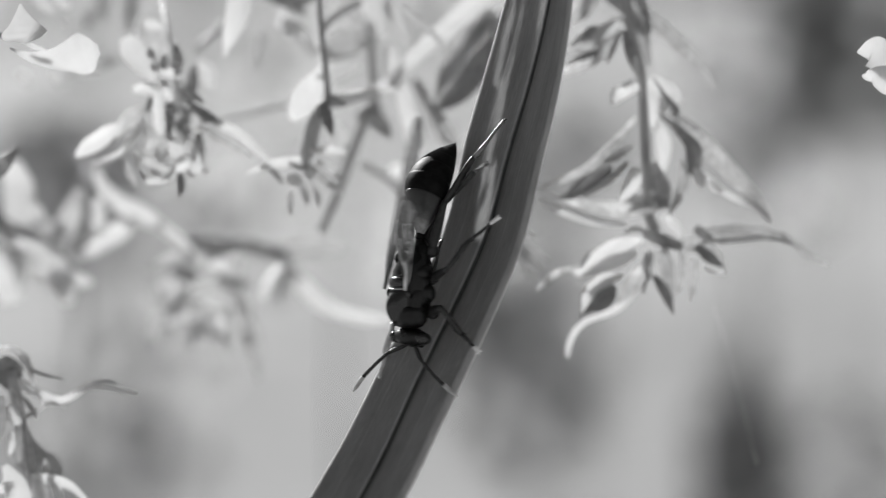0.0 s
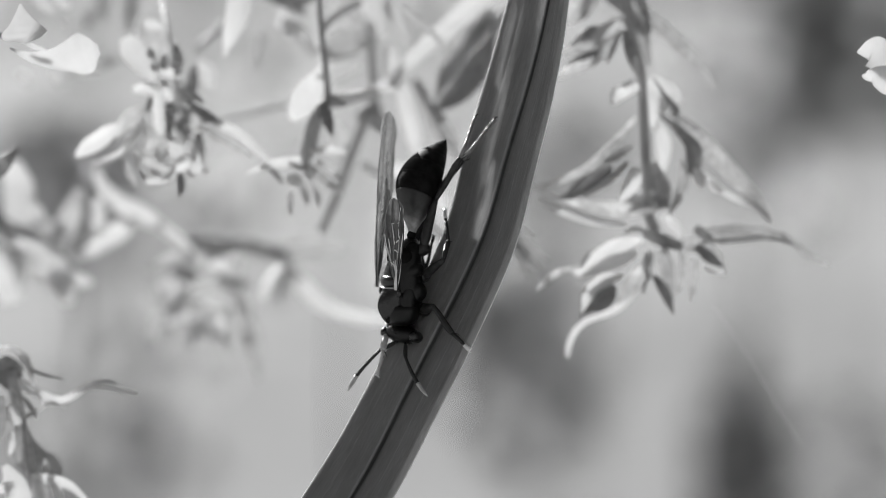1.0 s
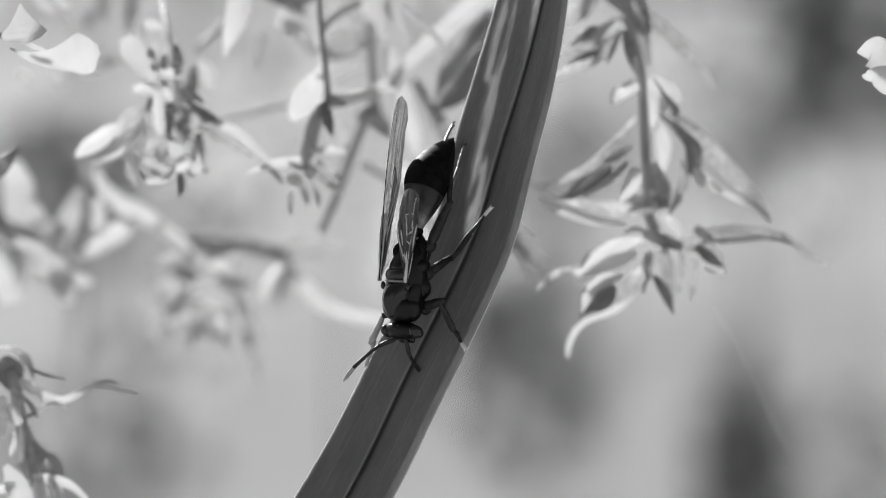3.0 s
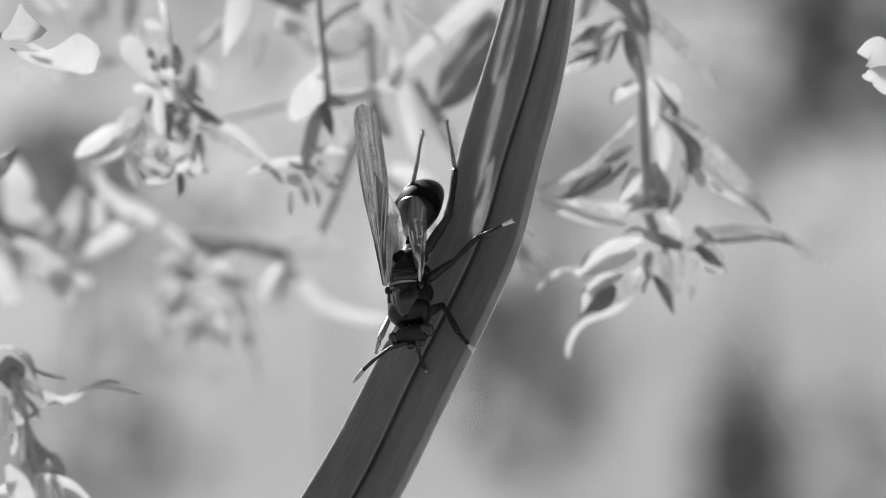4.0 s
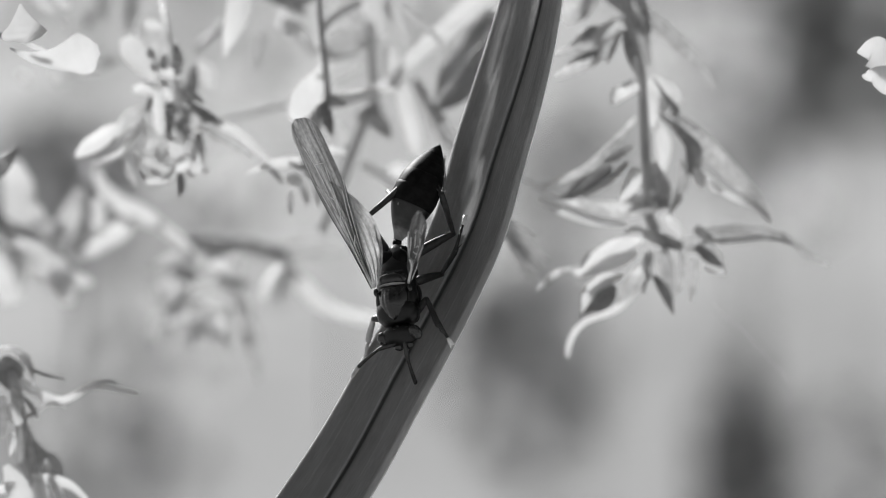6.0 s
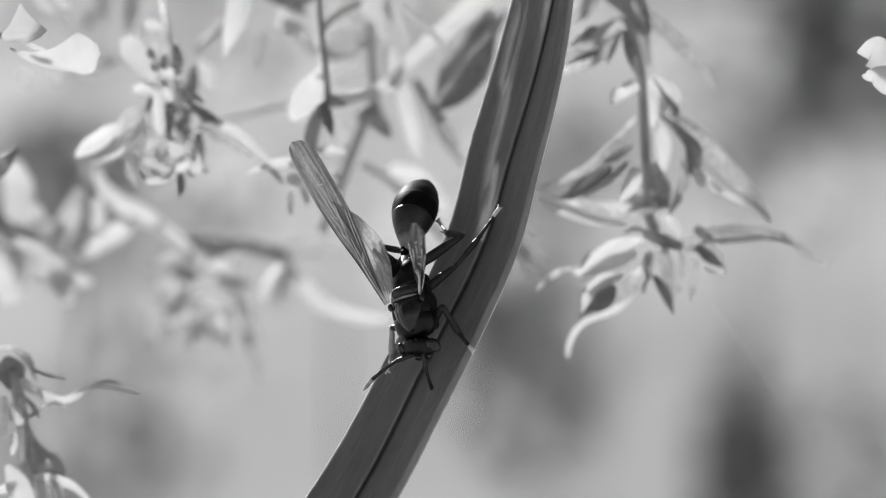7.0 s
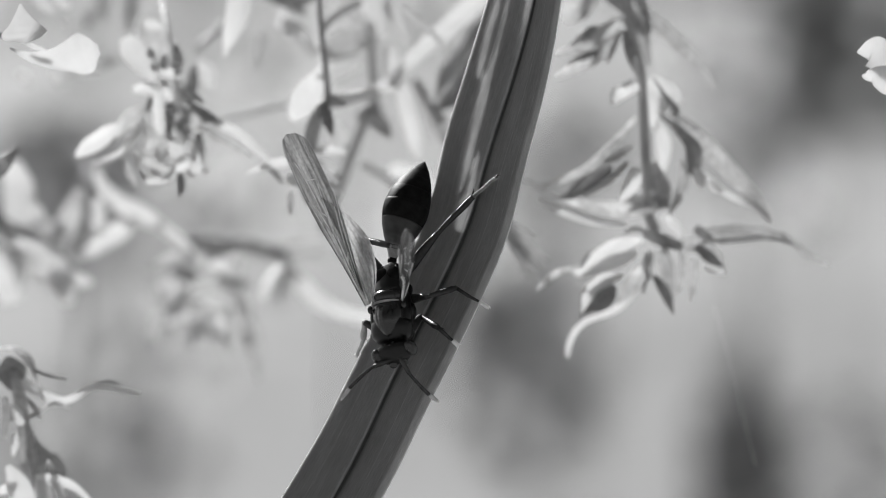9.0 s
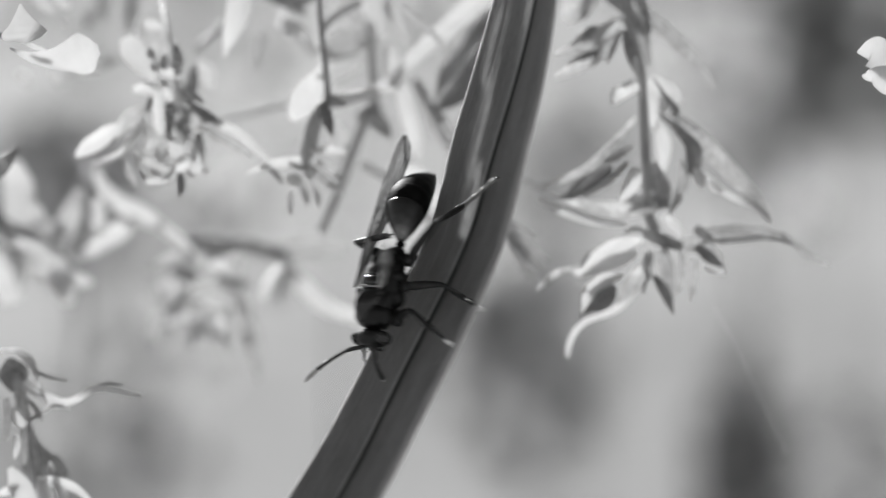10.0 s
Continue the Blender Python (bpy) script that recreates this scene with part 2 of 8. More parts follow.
def egg_data(c, r, tilt=0.0, nu=12, nv=10, power=1.0):
    """A bulged plate or bead: an ellipsoid of half axes r round c, turned about x by tilt degrees."""
    verts, faces = [], []
    ct, st = math.cos(radians(tilt)), math.sin(radians(tilt))
    for i in range(1, nv):
        a = math.pi * i / nv
        for k in range(nu):
            w = 2 * math.pi * k / nu
            s = math.sin(a) ** power
            x, y, z = r[0] * s * math.cos(w), r[1] * math.cos(a), r[2] * s * math.sin(w)
            verts.append((c[0] + x, c[1] + y * ct - z * st, c[2] + y * st + z * ct))
    for i in range(nv - 2):
        for k in range(nu):
            faces.append((i * nu + k, (i + 1) * nu + k, (i + 1) * nu + (k + 1) % nu, i * nu + (k + 1) % nu))
    faces.append(tuple(range(nu)))
    faces.append(tuple(range((nv - 2) * nu, (nv - 1) * nu))[::-1])
    return verts, faces


def leaf_data(base, tip, width, sag=(0, 0, 0), face=None, fold=0.2, blunt=0.8, curl=0.0, thick=0.12, nl=14, nw=6, wave=0.06):
    """A leaf or petal from base to tip: outline, fold along the midrib, curve, uneven rim and a real thickness."""
    b, t, s = Vector(base), Vector(tip), Vector(sag)
    f0 = Vector(face or (0.2 * math.sin(b.x * 7 + t.z), -1, -0.55 + 0.35 * math.sin(b.z * 5 + t.x * 3))).normalized()
    verts, faces = [], []
    seed = (b.x * 3.1 + t.z * 1.7) % 50
    for side in (0, 1):
        for i in range(nl + 1):
            u = i / nl
            c = b.lerp(t, u) + s * (4 * u * (1 - u))
            d = ((t - b) + s * (4 * (1 - 2 * u))).normalized()
            across = d.cross(f0).normalized()
            nrm = across.cross(d).normalized()
            h = 0.5 * width * (math.sin(math.pi * min(1.0, u ** blunt * 0.97 + 0.015)) ** 0.85 + 0.02)
            for k in range(nw + 1):
                q = 2 * k / nw - 1
                rim = 1 + wave * noise.noise(Vector((seed, u * 4.0, q * 2.0))) * 4 * abs(q)
                lift = fold * h * (abs(q) - 0.4) + curl * width * u * u * q + wave * width * noise.noise(Vector((u * 3, q * 2, seed)))
                verts.append(c + across * (h * q * rim) + nrm * (lift + (thick if side else 0)))
    m = nw + 1
    o = (nl + 1) * m
    for i in range(nl):
        for k in range(nw):
            a = i * m + k
            faces.append((a, a + m, a + m + 1, a + 1))
            faces.append((o + a, o + a + 1, o + a + m + 1, o + a + m))
    rim = [k for k in range(nw)] + [i * m + nw for i in range(nl)] + [nl * m + k for k in range(nw, 0, -1)] + [i * m for i in range(nl, 0, -1)]
    for i in range(len(rim)):
        a, c2 = rim[i], rim[(i + 1) % len(rim)]
        faces.append((a, c2, o + c2, o + a))
    return verts, faces


def bead(parent, c, r, material, name, label=""):
    o = parent.location / MM - Vector((0, 0, H / MM))
    v, f = egg_data(Vector(c) - o, r)
    return link(name, v, f, material, parent, label)


def leaf(parent, base, tip, width, material, name="leaf", label="", **kw):
    o = parent.location / MM - Vector((0, 0, H / MM)) if parent.parent is None else Vector((0, 0, 0))
    v, f = leaf_data(deeper(base) - o, deeper(tip) - o, width * stage["depth"], **kw)
    return link(name, v, f, material, parent, label)


def strip(parent, line, material, name="leaf", label="", fold=0.22, thick=0.1, nw=6, uneven=1.0):
    """A petal or leaf along a curved line of (x, y, z, width): folded, uneven, with a real thickness."""
    o = parent.location / MM - Vector((0, 0, H / MM))
    path = spline([deeper(q) - o for q in line], 5)
    at = np.linspace(0, len(line) - 1, len(path))
    widths = [natural_cubic(np.arange(len(line)), np.array([q[3] * stage["depth"] for q in line]), x) for x in at]
    seed = line[0][0] * 1.7 + line[0][2]
    lean = 0.25 * noise.noise(Vector((seed, 2.0, 0.0)))
    verts, faces = [], []
    n, m = len(path), nw + 1
    for side in (0, 1):
        for i, c in enumerate(path):
            t = (path[min(i + 1, n - 1)] - path[max(i - 1, 0)]).normalized()
            nrm = Vector((0.3 + lean, -1.0, -0.35))
            nrm = (nrm - t * nrm.dot(t)).normalized()
            across = t.cross(nrm)
            h = 0.5 * max(0.04, widths[i])
            for k in range(m):
                q = 2 * k / nw - 1
                rim = 1 + 0.10 * uneven * noise.noise(Vector((seed, i * 0.35, q * 2.0))) * abs(q)
                lift = fold * h * (abs(q) - 0.4) + 0.10 * uneven * h * noise.noise(Vector((i * 0.3, q * 1.6, seed)))
                verts.append(c + across * (h * q * rim) + nrm * (lift - (thick if side else 0)))
    s = n * m
    for i in range(n - 1):
        for k in range(nw):
            a = i * m + k
            faces.append((a, a + m, a + m + 1, a + 1))
            faces.append((s + a, s + a + 1, s + a + m + 1, s + a + m))
    rim = list(range(nw)) + [i * m + nw for i in range(n - 1)] + [(n - 1) * m + k for k in range(nw, 0, -1)] + [i * m for i in range(n - 1, 0, -1)]
    e = len(verts)
    for a in rim:
        verts += [verts[a], verts[s + a]]
    for i in range(len(rim)):
        a, b = e + 2 * i, e + 2 * ((i + 1) % len(rim))
        faces.append((a, b, b + 1, a + 1))
    return link(name, verts, faces, material, parent, label)


# ---- ground: flat by the plants, rising to a bank behind ----
def build_ground():
    xs = np.concatenate([np.linspace(-60, -4, 10), np.linspace(-3, 3, 25), np.linspace(4, 60, 10)])
    ys = np.concatenate([np.linspace(-30, -1, 8), np.linspace(-0.5, 4, 40), np.linspace(5, 90, 14)])
    verts, faces = [], []
    for y in ys:
        for x in xs:
            up = 0.0 if y < 0.5 else 0.3 * (y - 0.5) - 0.3 * 0.25 * (1 - math.exp(-(y - 0.5) / 0.25))
            up = up if up < 2.5 else 2.5 + 3.0 * (1 - math.exp(-(up - 2.5) / 9.0))
            verts.append((x * 1000, y * 1000, 1000 * (up + 0.03 * noise.noise(Vector((x * 2.3, y * 2.3, 0))))))
    m = len(xs)
    for j in range(len(ys) - 1):
        for i in range(m - 1):
            a = j * m + i
            faces.append((a, a + 1, a + m + 1, a + m))
    ob = link("ground", verts, faces, M_GROUND)
    return tagged(ob, "pale sunlit dry lawn rising to a bank", "ground", kind="structure")


build_ground()

# ---- flowering stems behind the blade ----
def stem_to_soil(parent, top, side, material, r=0.5):
    """The part of a stem that leaves the view and arches down to the soil."""
    x, y, z = top
    tube("stem", [top, (x + side * 8, y + 6, z + 22), (x + side * 50, y + 25, z + 30), (x + side * 95, y + 40, -60), (x + side * 110, y + 45, -300), (x + side * 112, y + 46, -556)],
         [r, r, r * 1.1, r * 1.4, r * 1.8, r * 2], material, parent, n=8, steps=6)


def plant(name, p, label):
    return thing(name, p[0], p[1], -550, label, "plant", "flowering stems")


def stem_flower_left():
    d = plant("flowering_stem", (-25.5, 15, 12.7), "flower head with dark sepals and pale curled petals")
    tube("stem", [(-24.71, 17, 13.31), (-25.14, 17, 17.02), (-25.78, 17, 20.21), (-26.64, 22, 23.24), (-27.27, 26, 26.28)], [0.5, 0.35, 0.24, 0.24, 0.3], M_STEM_PALE, d)
    stem_to_soil(d, (-27.27, 26, 26.28), -1, M_STEM_PALE)
    strip(d, [(-29.51, 13, 19.62, 1.2), (-28.78, 13, 18.47, 2.4), (-27.84, 13, 17.06, 1.9), (-26.68, 13, 15.64, 0.5)], M_WHITE, "petal")
    strip(d, [(-28.18, 20, 21.91, 1.39), (-27.21, 20, 19.88, 3.21), (-26.04, 20, 17.62, 2.36), (-25.39, 20, 16.39, 0.86)], M_PALE, "petal")
    strip(d, [(-25.94, 14, 22.1, 0.42), (-25.88, 14, 21.47, 0.63), (-25.94, 14, 20.74, 0.32)], M_WHITE, "bud")
    strip(d, [(-27.72, 14, 20.84, 1.16), (-26.72, 14, 20.74, 0.95), (-25.94, 14, 20.53, 0.53)], M_WHITE, "petal")
    strip(d, [(-28.68, 12, 14.65, 0.6), (-27.43, 12, 14.81, 1.1), (-26.54, 12, 14.24, 1.1), (-26.28, 12, 12.57, 0.95), (-26.12, 12, 11.26, 1.15), (-26.02, 12, 10.53, 0.42)], M_WHITE, "petal")
    strip(d, [(-33.89, 12, 8.45, 0.42), (-33.06, 12, 9.23, 1.36), (-31.76, 12, 10.06, 1.72), (-30.71, 12, 10.95, 1.25), (-30.03, 12, 11.47, 0.31)], M_WHITE, "petal")
    strip(d, [(-25.71, 12, 14.86, 0.42), (-25.34, 12, 14.24, 1.04), (-24.92, 12, 13.77, 0.42)], M_WHITE, "bud")
    strip(d, [(-26.23, 12, 16.37, 0.31), (-25.5, 12, 16.22, 0.78), (-24.72, 12, 16.11, 0.83), (-24.25, 12, 15.75, 0.31)], M_WHITE, "bud")
    strip(d, [(-25.24, 12, 9.75, 0.42), (-24.82, 12, 9.18, 1.5), (-24.3, 12, 8.71, 1.5), (-23.88, 12, 8.34, 0.31)], M_WHITE, "petal")
    strip(d, [(-27.53, 12, 6.15, 0.3), (-26.28, 12, 6.15, 0.75), (-25.24, 12, 6.57, 0.9), (-24.3, 12, 7.46, 1.5), (-23.41, 12, 7.93, 2.1), (-22.53, 12, 7.46, 1.4), (-21.69, 12, 7.14, 0.37)], M_WHITE, "petal")
    strip(d, [(-26.58, 13, 9.37, 0.42), (-26.21, 13, 8.63, 0.84), (-25.85, 13, 7.9, 0.31)], M_WHITE, "petal")
    strip(d, [(-29.66, 14, 8.35, 0.32), (-29.14, 14, 6.98, 0.68), (-28.56, 14, 5.83, 0.32)], M_PALE, "petal")
    strip(d, [(-32.71, 15, 7.9, 0.26), (-31.55, 15, 8.17, 0.42), (-30.24, 15, 8.8, 0.47), (-28.92, 15, 10.17, 0.58), (-27.81, 15, 12.06, 0.42)], M_PALE, "petal")
    strip(d, [(-31.71, 14, 8.29, 0.21), (-30.66, 14, 8.61, 0.32), (-29.61, 14, 9.4, 0.32), (-29.19, 14, 10.55, 0.21)], M_WHITE, "petal")
    strip(d, [(-30.71, 16, 10.41, 0.42), (-29.55, 16, 11.89, 1.48), (-28.44, 16, 12.79, 1.37), (-27.8, 16, 13.37, 0.42)], M_PALE, "petal")
    strip(d, [(-28.66, 15, 8.22, 0.32), (-27.5, 15, 7.95, 0.84), (-26.02, 15, 7.43, 0.95), (-25.5, 15, 7.16, 0.42)], M_PALE, "petal")
    strip(d, [(-27.71, 15, 11.38, 0.53), (-27.18, 15, 10.33, 1.37), (-27.5, 15, 9.01, 0.84)], M_PALE, "petal")
    strip(d, [(-21.95, 14, 12.23, 0.32), (-20.79, 14, 11.5, 0.79), (-19.53, 14, 11.03, 0.95), (-18.06, 14, 9.92, 0.84), (-16.7, 14, 8.66, 0.58), (-15.75, 14, 7.82, 0.21)], M_WHITE, "petal")
    strip(d, [(-22.09, 16, 11.15, 0.32), (-20.83, 16, 10.36, 0.74), (-19.24, 16, 9.46, 0.74), (-17.97, 16, 8.51, 0.32)], M_PALE, "petal")
    strip(d, [(-24.63, 11, 18.86, 0.26), (-24.32, 11, 17.41, 0.94), (-24.53, 11, 15.85, 0.31)], M_DIM, "sepal")
    strip(d, [(-25.57, 11, 17.82, 0.26), (-25.67, 11, 17.1, 0.83), (-25.57, 11, 16.47, 0.26)], M_DIM, "sepal")
    strip(d, [(-23.36, 18, 17.35, 0.43), (-23.63, 18, 15.49, 1.17), (-24.27, 18, 13.62, 1.49), (-24.59, 18, 12.03, 1.6), (-24.16, 18, 10.06, 0.64)], M_DUSK, "sepal")
    strip(d, [(-23.59, 11, 14.97, 0.42), (-22.66, 11, 13.98, 0.47), (-21.98, 11, 13.35, 0.16)], M_DUSK, "sepal")
    strip(d, [(-23.18, 11, 13.15, 0.73), (-21.62, 11, 12.26, 0.78), (-20.27, 11, 11.48, 0.21)], M_DUSK, "sepal")
    strip(d, [(-24.22, 11, 7.02, 0.52), (-24.11, 11, 5.87, 0.73), (-24.27, 11, 4.83, 0.16)], M_DIM, "sepal")
    strip(d, [(-22.55, 11, 10.65, 0.62), (-22.24, 11, 9.3, 0.62), (-22.03, 11, 7.85, 0.21)], M_DIM, "sepal")
    strip(d, [(-25.15, 11, 13.46, 0.83), (-25.1, 11, 11.9, 0.83), (-25.36, 11, 10.03, 0.26)], M_DUSK, "sepal")
    strip(d, [(-26.81, 11, 13.98, 0.26), (-27.02, 11, 13.25, 0.62), (-27.13, 11, 12.52, 0.21)], M_DIM, "sepal")
    for a, b, w, m in (((-25.84, 10, 9.27), (-24.98, 9, 8.21),0.7,M_WHITE), ((-25.48, 10, 7.82), (-24.2, 9, 8.05),0.6,M_WHITE), ((-23.51, 10, 7.3), (-22.66, 9, 6.66),0.6,M_WHITE), ((-26.72, 10, 7.3), (-25.6, 9, 6.66),0.5,M_WHITE), ((-27.65, 10, 7.3), (-26.94, 9, 6.35),0.5,M_PALE), ((-23.1, 10, 9.27), (-22.5, 9, 8.1),0.6,M_WHITE), ((-25.27, 10, 10.62), (-24.36, 9, 9.86),0.6,M_PALE), ((-23.51, 10, 11.34), (-22.81, 9, 10.58),0.6,M_PALE)):
        leaf(d, a, b, w, m, "petal", fold=0.4)
    for a, b, w, m in (((-25.06, 10, 13), (-24.36, 9, 12.33),0.5,M_PALE), ((-23.72, 10, 13.31), (-22.91, 9, 12.85),0.5,M_WHITE), ((-25.84, 10, 15.33), (-24.98, 9, 14.91),0.6,M_WHITE), ((-24.81, 10, 17.04), (-23.84, 9, 16.57),0.5,M_PALE), ((-26.62, 10, 17.04), (-25.91, 9, 16.15),0.8,M_WHITE), ((-27.03, 10, 18.38), (-26.22, 9, 17.39),0.9,M_PALE), ((-22.37, 10, 11.34), (-21.26, 9, 10.89),0.5,M_WHITE), ((-28.17, 10, 8.96), (-27.45, 9, 7.79),0.6,M_WHITE)):
        leaf(d, a, b, w, m, "petal", fold=0.4)
    strip(d, [(-24.47, 14, 14.86, 0.42), (-23.84, 14, 14.44, 0.68), (-23.31, 14, 13.91, 0.37)], M_PALE, "bud")
    strip(d, [(-24.26, 14, 12.65, 0.26), (-24.89, 14, 12.02, 0.47), (-25.31, 14, 11.6, 0.21)], M_PALE, "petal")
    strip(d, [(-24.57, 14, 10.87, 0.32), (-24.31, 14, 10.24, 0.74), (-24.15, 14, 9.71, 0.26)], M_PALE, "petal")
    strip(d, [(-23.31, 14, 10.13, 0.26), (-22.84, 14, 9.61, 0.68), (-22.68, 14, 8.98, 0.32)], M_PALE, "petal")
    strip(d, [(-22.68, 14, 12.23, 0.26), (-22.16, 14, 12.02, 0.63), (-21.53, 14, 12.02, 0.21)], M_PALE, "petal")
    strip(d, [(-34.95, 44, 26.09, 0.46), (-34.83, 44, 24.65, 0.81), (-34.6, 44, 23.09, 0.23)], M_DIM, "leaf")
    strip(d, [(-35.76, 44, 24.7, 0.29), (-36.22, 44, 23.55, 0.98), (-36.68, 44, 22.39, 0.29)], M_DIM, "leaf")
    strip(d, [(-31.59, 44, 26.09, 1.04), (-31.94, 44, 24.07, 1.16), (-32.4, 44, 21.93, 0.29)], M_DIM, "leaf")
    strip(d, [(-35.41, 44, 19.03, 0.29), (-34.37, 44, 19.15, 0.93), (-33.09, 44, 19.5, 0.29)], M_DIM, "leaf")


def stem_centre():
    d = plant("flowering_stem", (-11.89, 24, 23.94), "thin stem with a white bract, sepals and a drooping star flower")
    tube("stem", [(-12.05, 24, 26.11), (-11.83, 24, 22.85), (-11.35, 24, 17.97), (-11.07, 24, 14.71), (-11.51, 24, 13.08)], [0.22, 0.24, 0.26, 0.3, 0.45], M_STEM, d)
    tube("stem", [(-11.73, 24, 13.35), (-12.43, 24, 11.73), (-12.92, 24, 9.72), (-13.57, 24, 7.93)], [0.6, 0.75, 0.8, 0.5], M_STEM_MID, d)
    stem_to_soil(d, (-12.05, 24, 26.11), -1, M_STEM)
    strip(d, [(-11.44, 25, 17.76, 0.54), (-12.09, 25, 16.5, 1.85), (-13.02, 25, 15.03, 3.16), (-13.83, 25, 13.67, 2.83), (-14.6, 25, 12.36, 0.76)], M_WHITE, "bract")
    strip(d, [(-11.04, 20, 14.52, 0.43), (-10.29, 20, 13.98, 0.96), (-9.16, 20, 13.66, 0.21)], M_DUSK, "sepal")
    strip(d, [(-11.25, 20, 13.71, 0.75), (-10.93, 20, 12.27, 1.07), (-10.5, 20, 10.77, 0.21)], M_DUSK, "sepal")
    strip(d, [(-12, 20, 12.64, 0.64), (-11.46, 20, 13.34, 1.18), (-10.93, 20, 14.2, 0.43)], M_DUSK, "sepal")
    strip(d, [(-10.93, 23, 14.77, 0.22), (-9.96, 23, 14.55, 0.65), (-7.79, 23, 14.93, 0.87), (-4.54, 23, 15.31, 0.43)], M_WHITE, "leaf")
    strip(d, [(-18.66, 22, 7.12, 0.22), (-16.93, 22, 7.87, 0.65), (-15.32, 22, 8.25, 1.02), (-13.48, 22, 8.47, 0.76)], M_WHITE, "petal")
    strip(d, [(-14.79, 20, 6.91, 0.64), (-14.14, 20, 6.64, 1.34), (-13.39, 20, 6.16, 0.64)], M_WHITE, "anther")
    strip(d, [(-14.45, 22, 5.77, 0.43), (-14.56, 22, 4.8, 0.59), (-14.56, 22, 3.29, 0.27)], M_WHITE, "petal")
    strip(d, [(-12.93, 23, 8.06, 0.43), (-11.47, 23, 6.76, 0.87), (-9.63, 23, 5.19, 0.22)], M_PALE, "petal")
    strip(d, [(-12.77, 23, 9.36, 0.43), (-10.77, 23, 9.47, 0.7), (-9.2, 23, 9.14, 0.22)], M_WHITE, "petal")
    strip(d, [(-13.2, 23, 7.63, 0.43), (-12.34, 23, 6.01, 0.76), (-11.8, 23, 3.95, 0.22)], M_PALE, "petal")
    strip(d, [(-12.12, 23, 8.44, 0.43), (-10.77, 23, 7.63, 0.97), (-9.74, 23, 6.55, 0.32)], M_PALE, "petal")
    strip(d, [(-16.77, 24, 7.87, 0.27), (-15.96, 24, 7.11, 0.54), (-15.42, 24, 6.24, 0.16)], M_DIM, "petal")
    strip(d, [(-13.79, 24, 6.57, 0.43), (-13.25, 24, 5.21, 0.65), (-12.97, 24, 4.13, 0.16)], M_MID, "petal")
    strip(d, [(-14.73, 21, 8.22, 0.27), (-13.65, 21, 7.79, 0.54), (-12.85, 21, 7.58, 0.27)], M_MID, "petal")


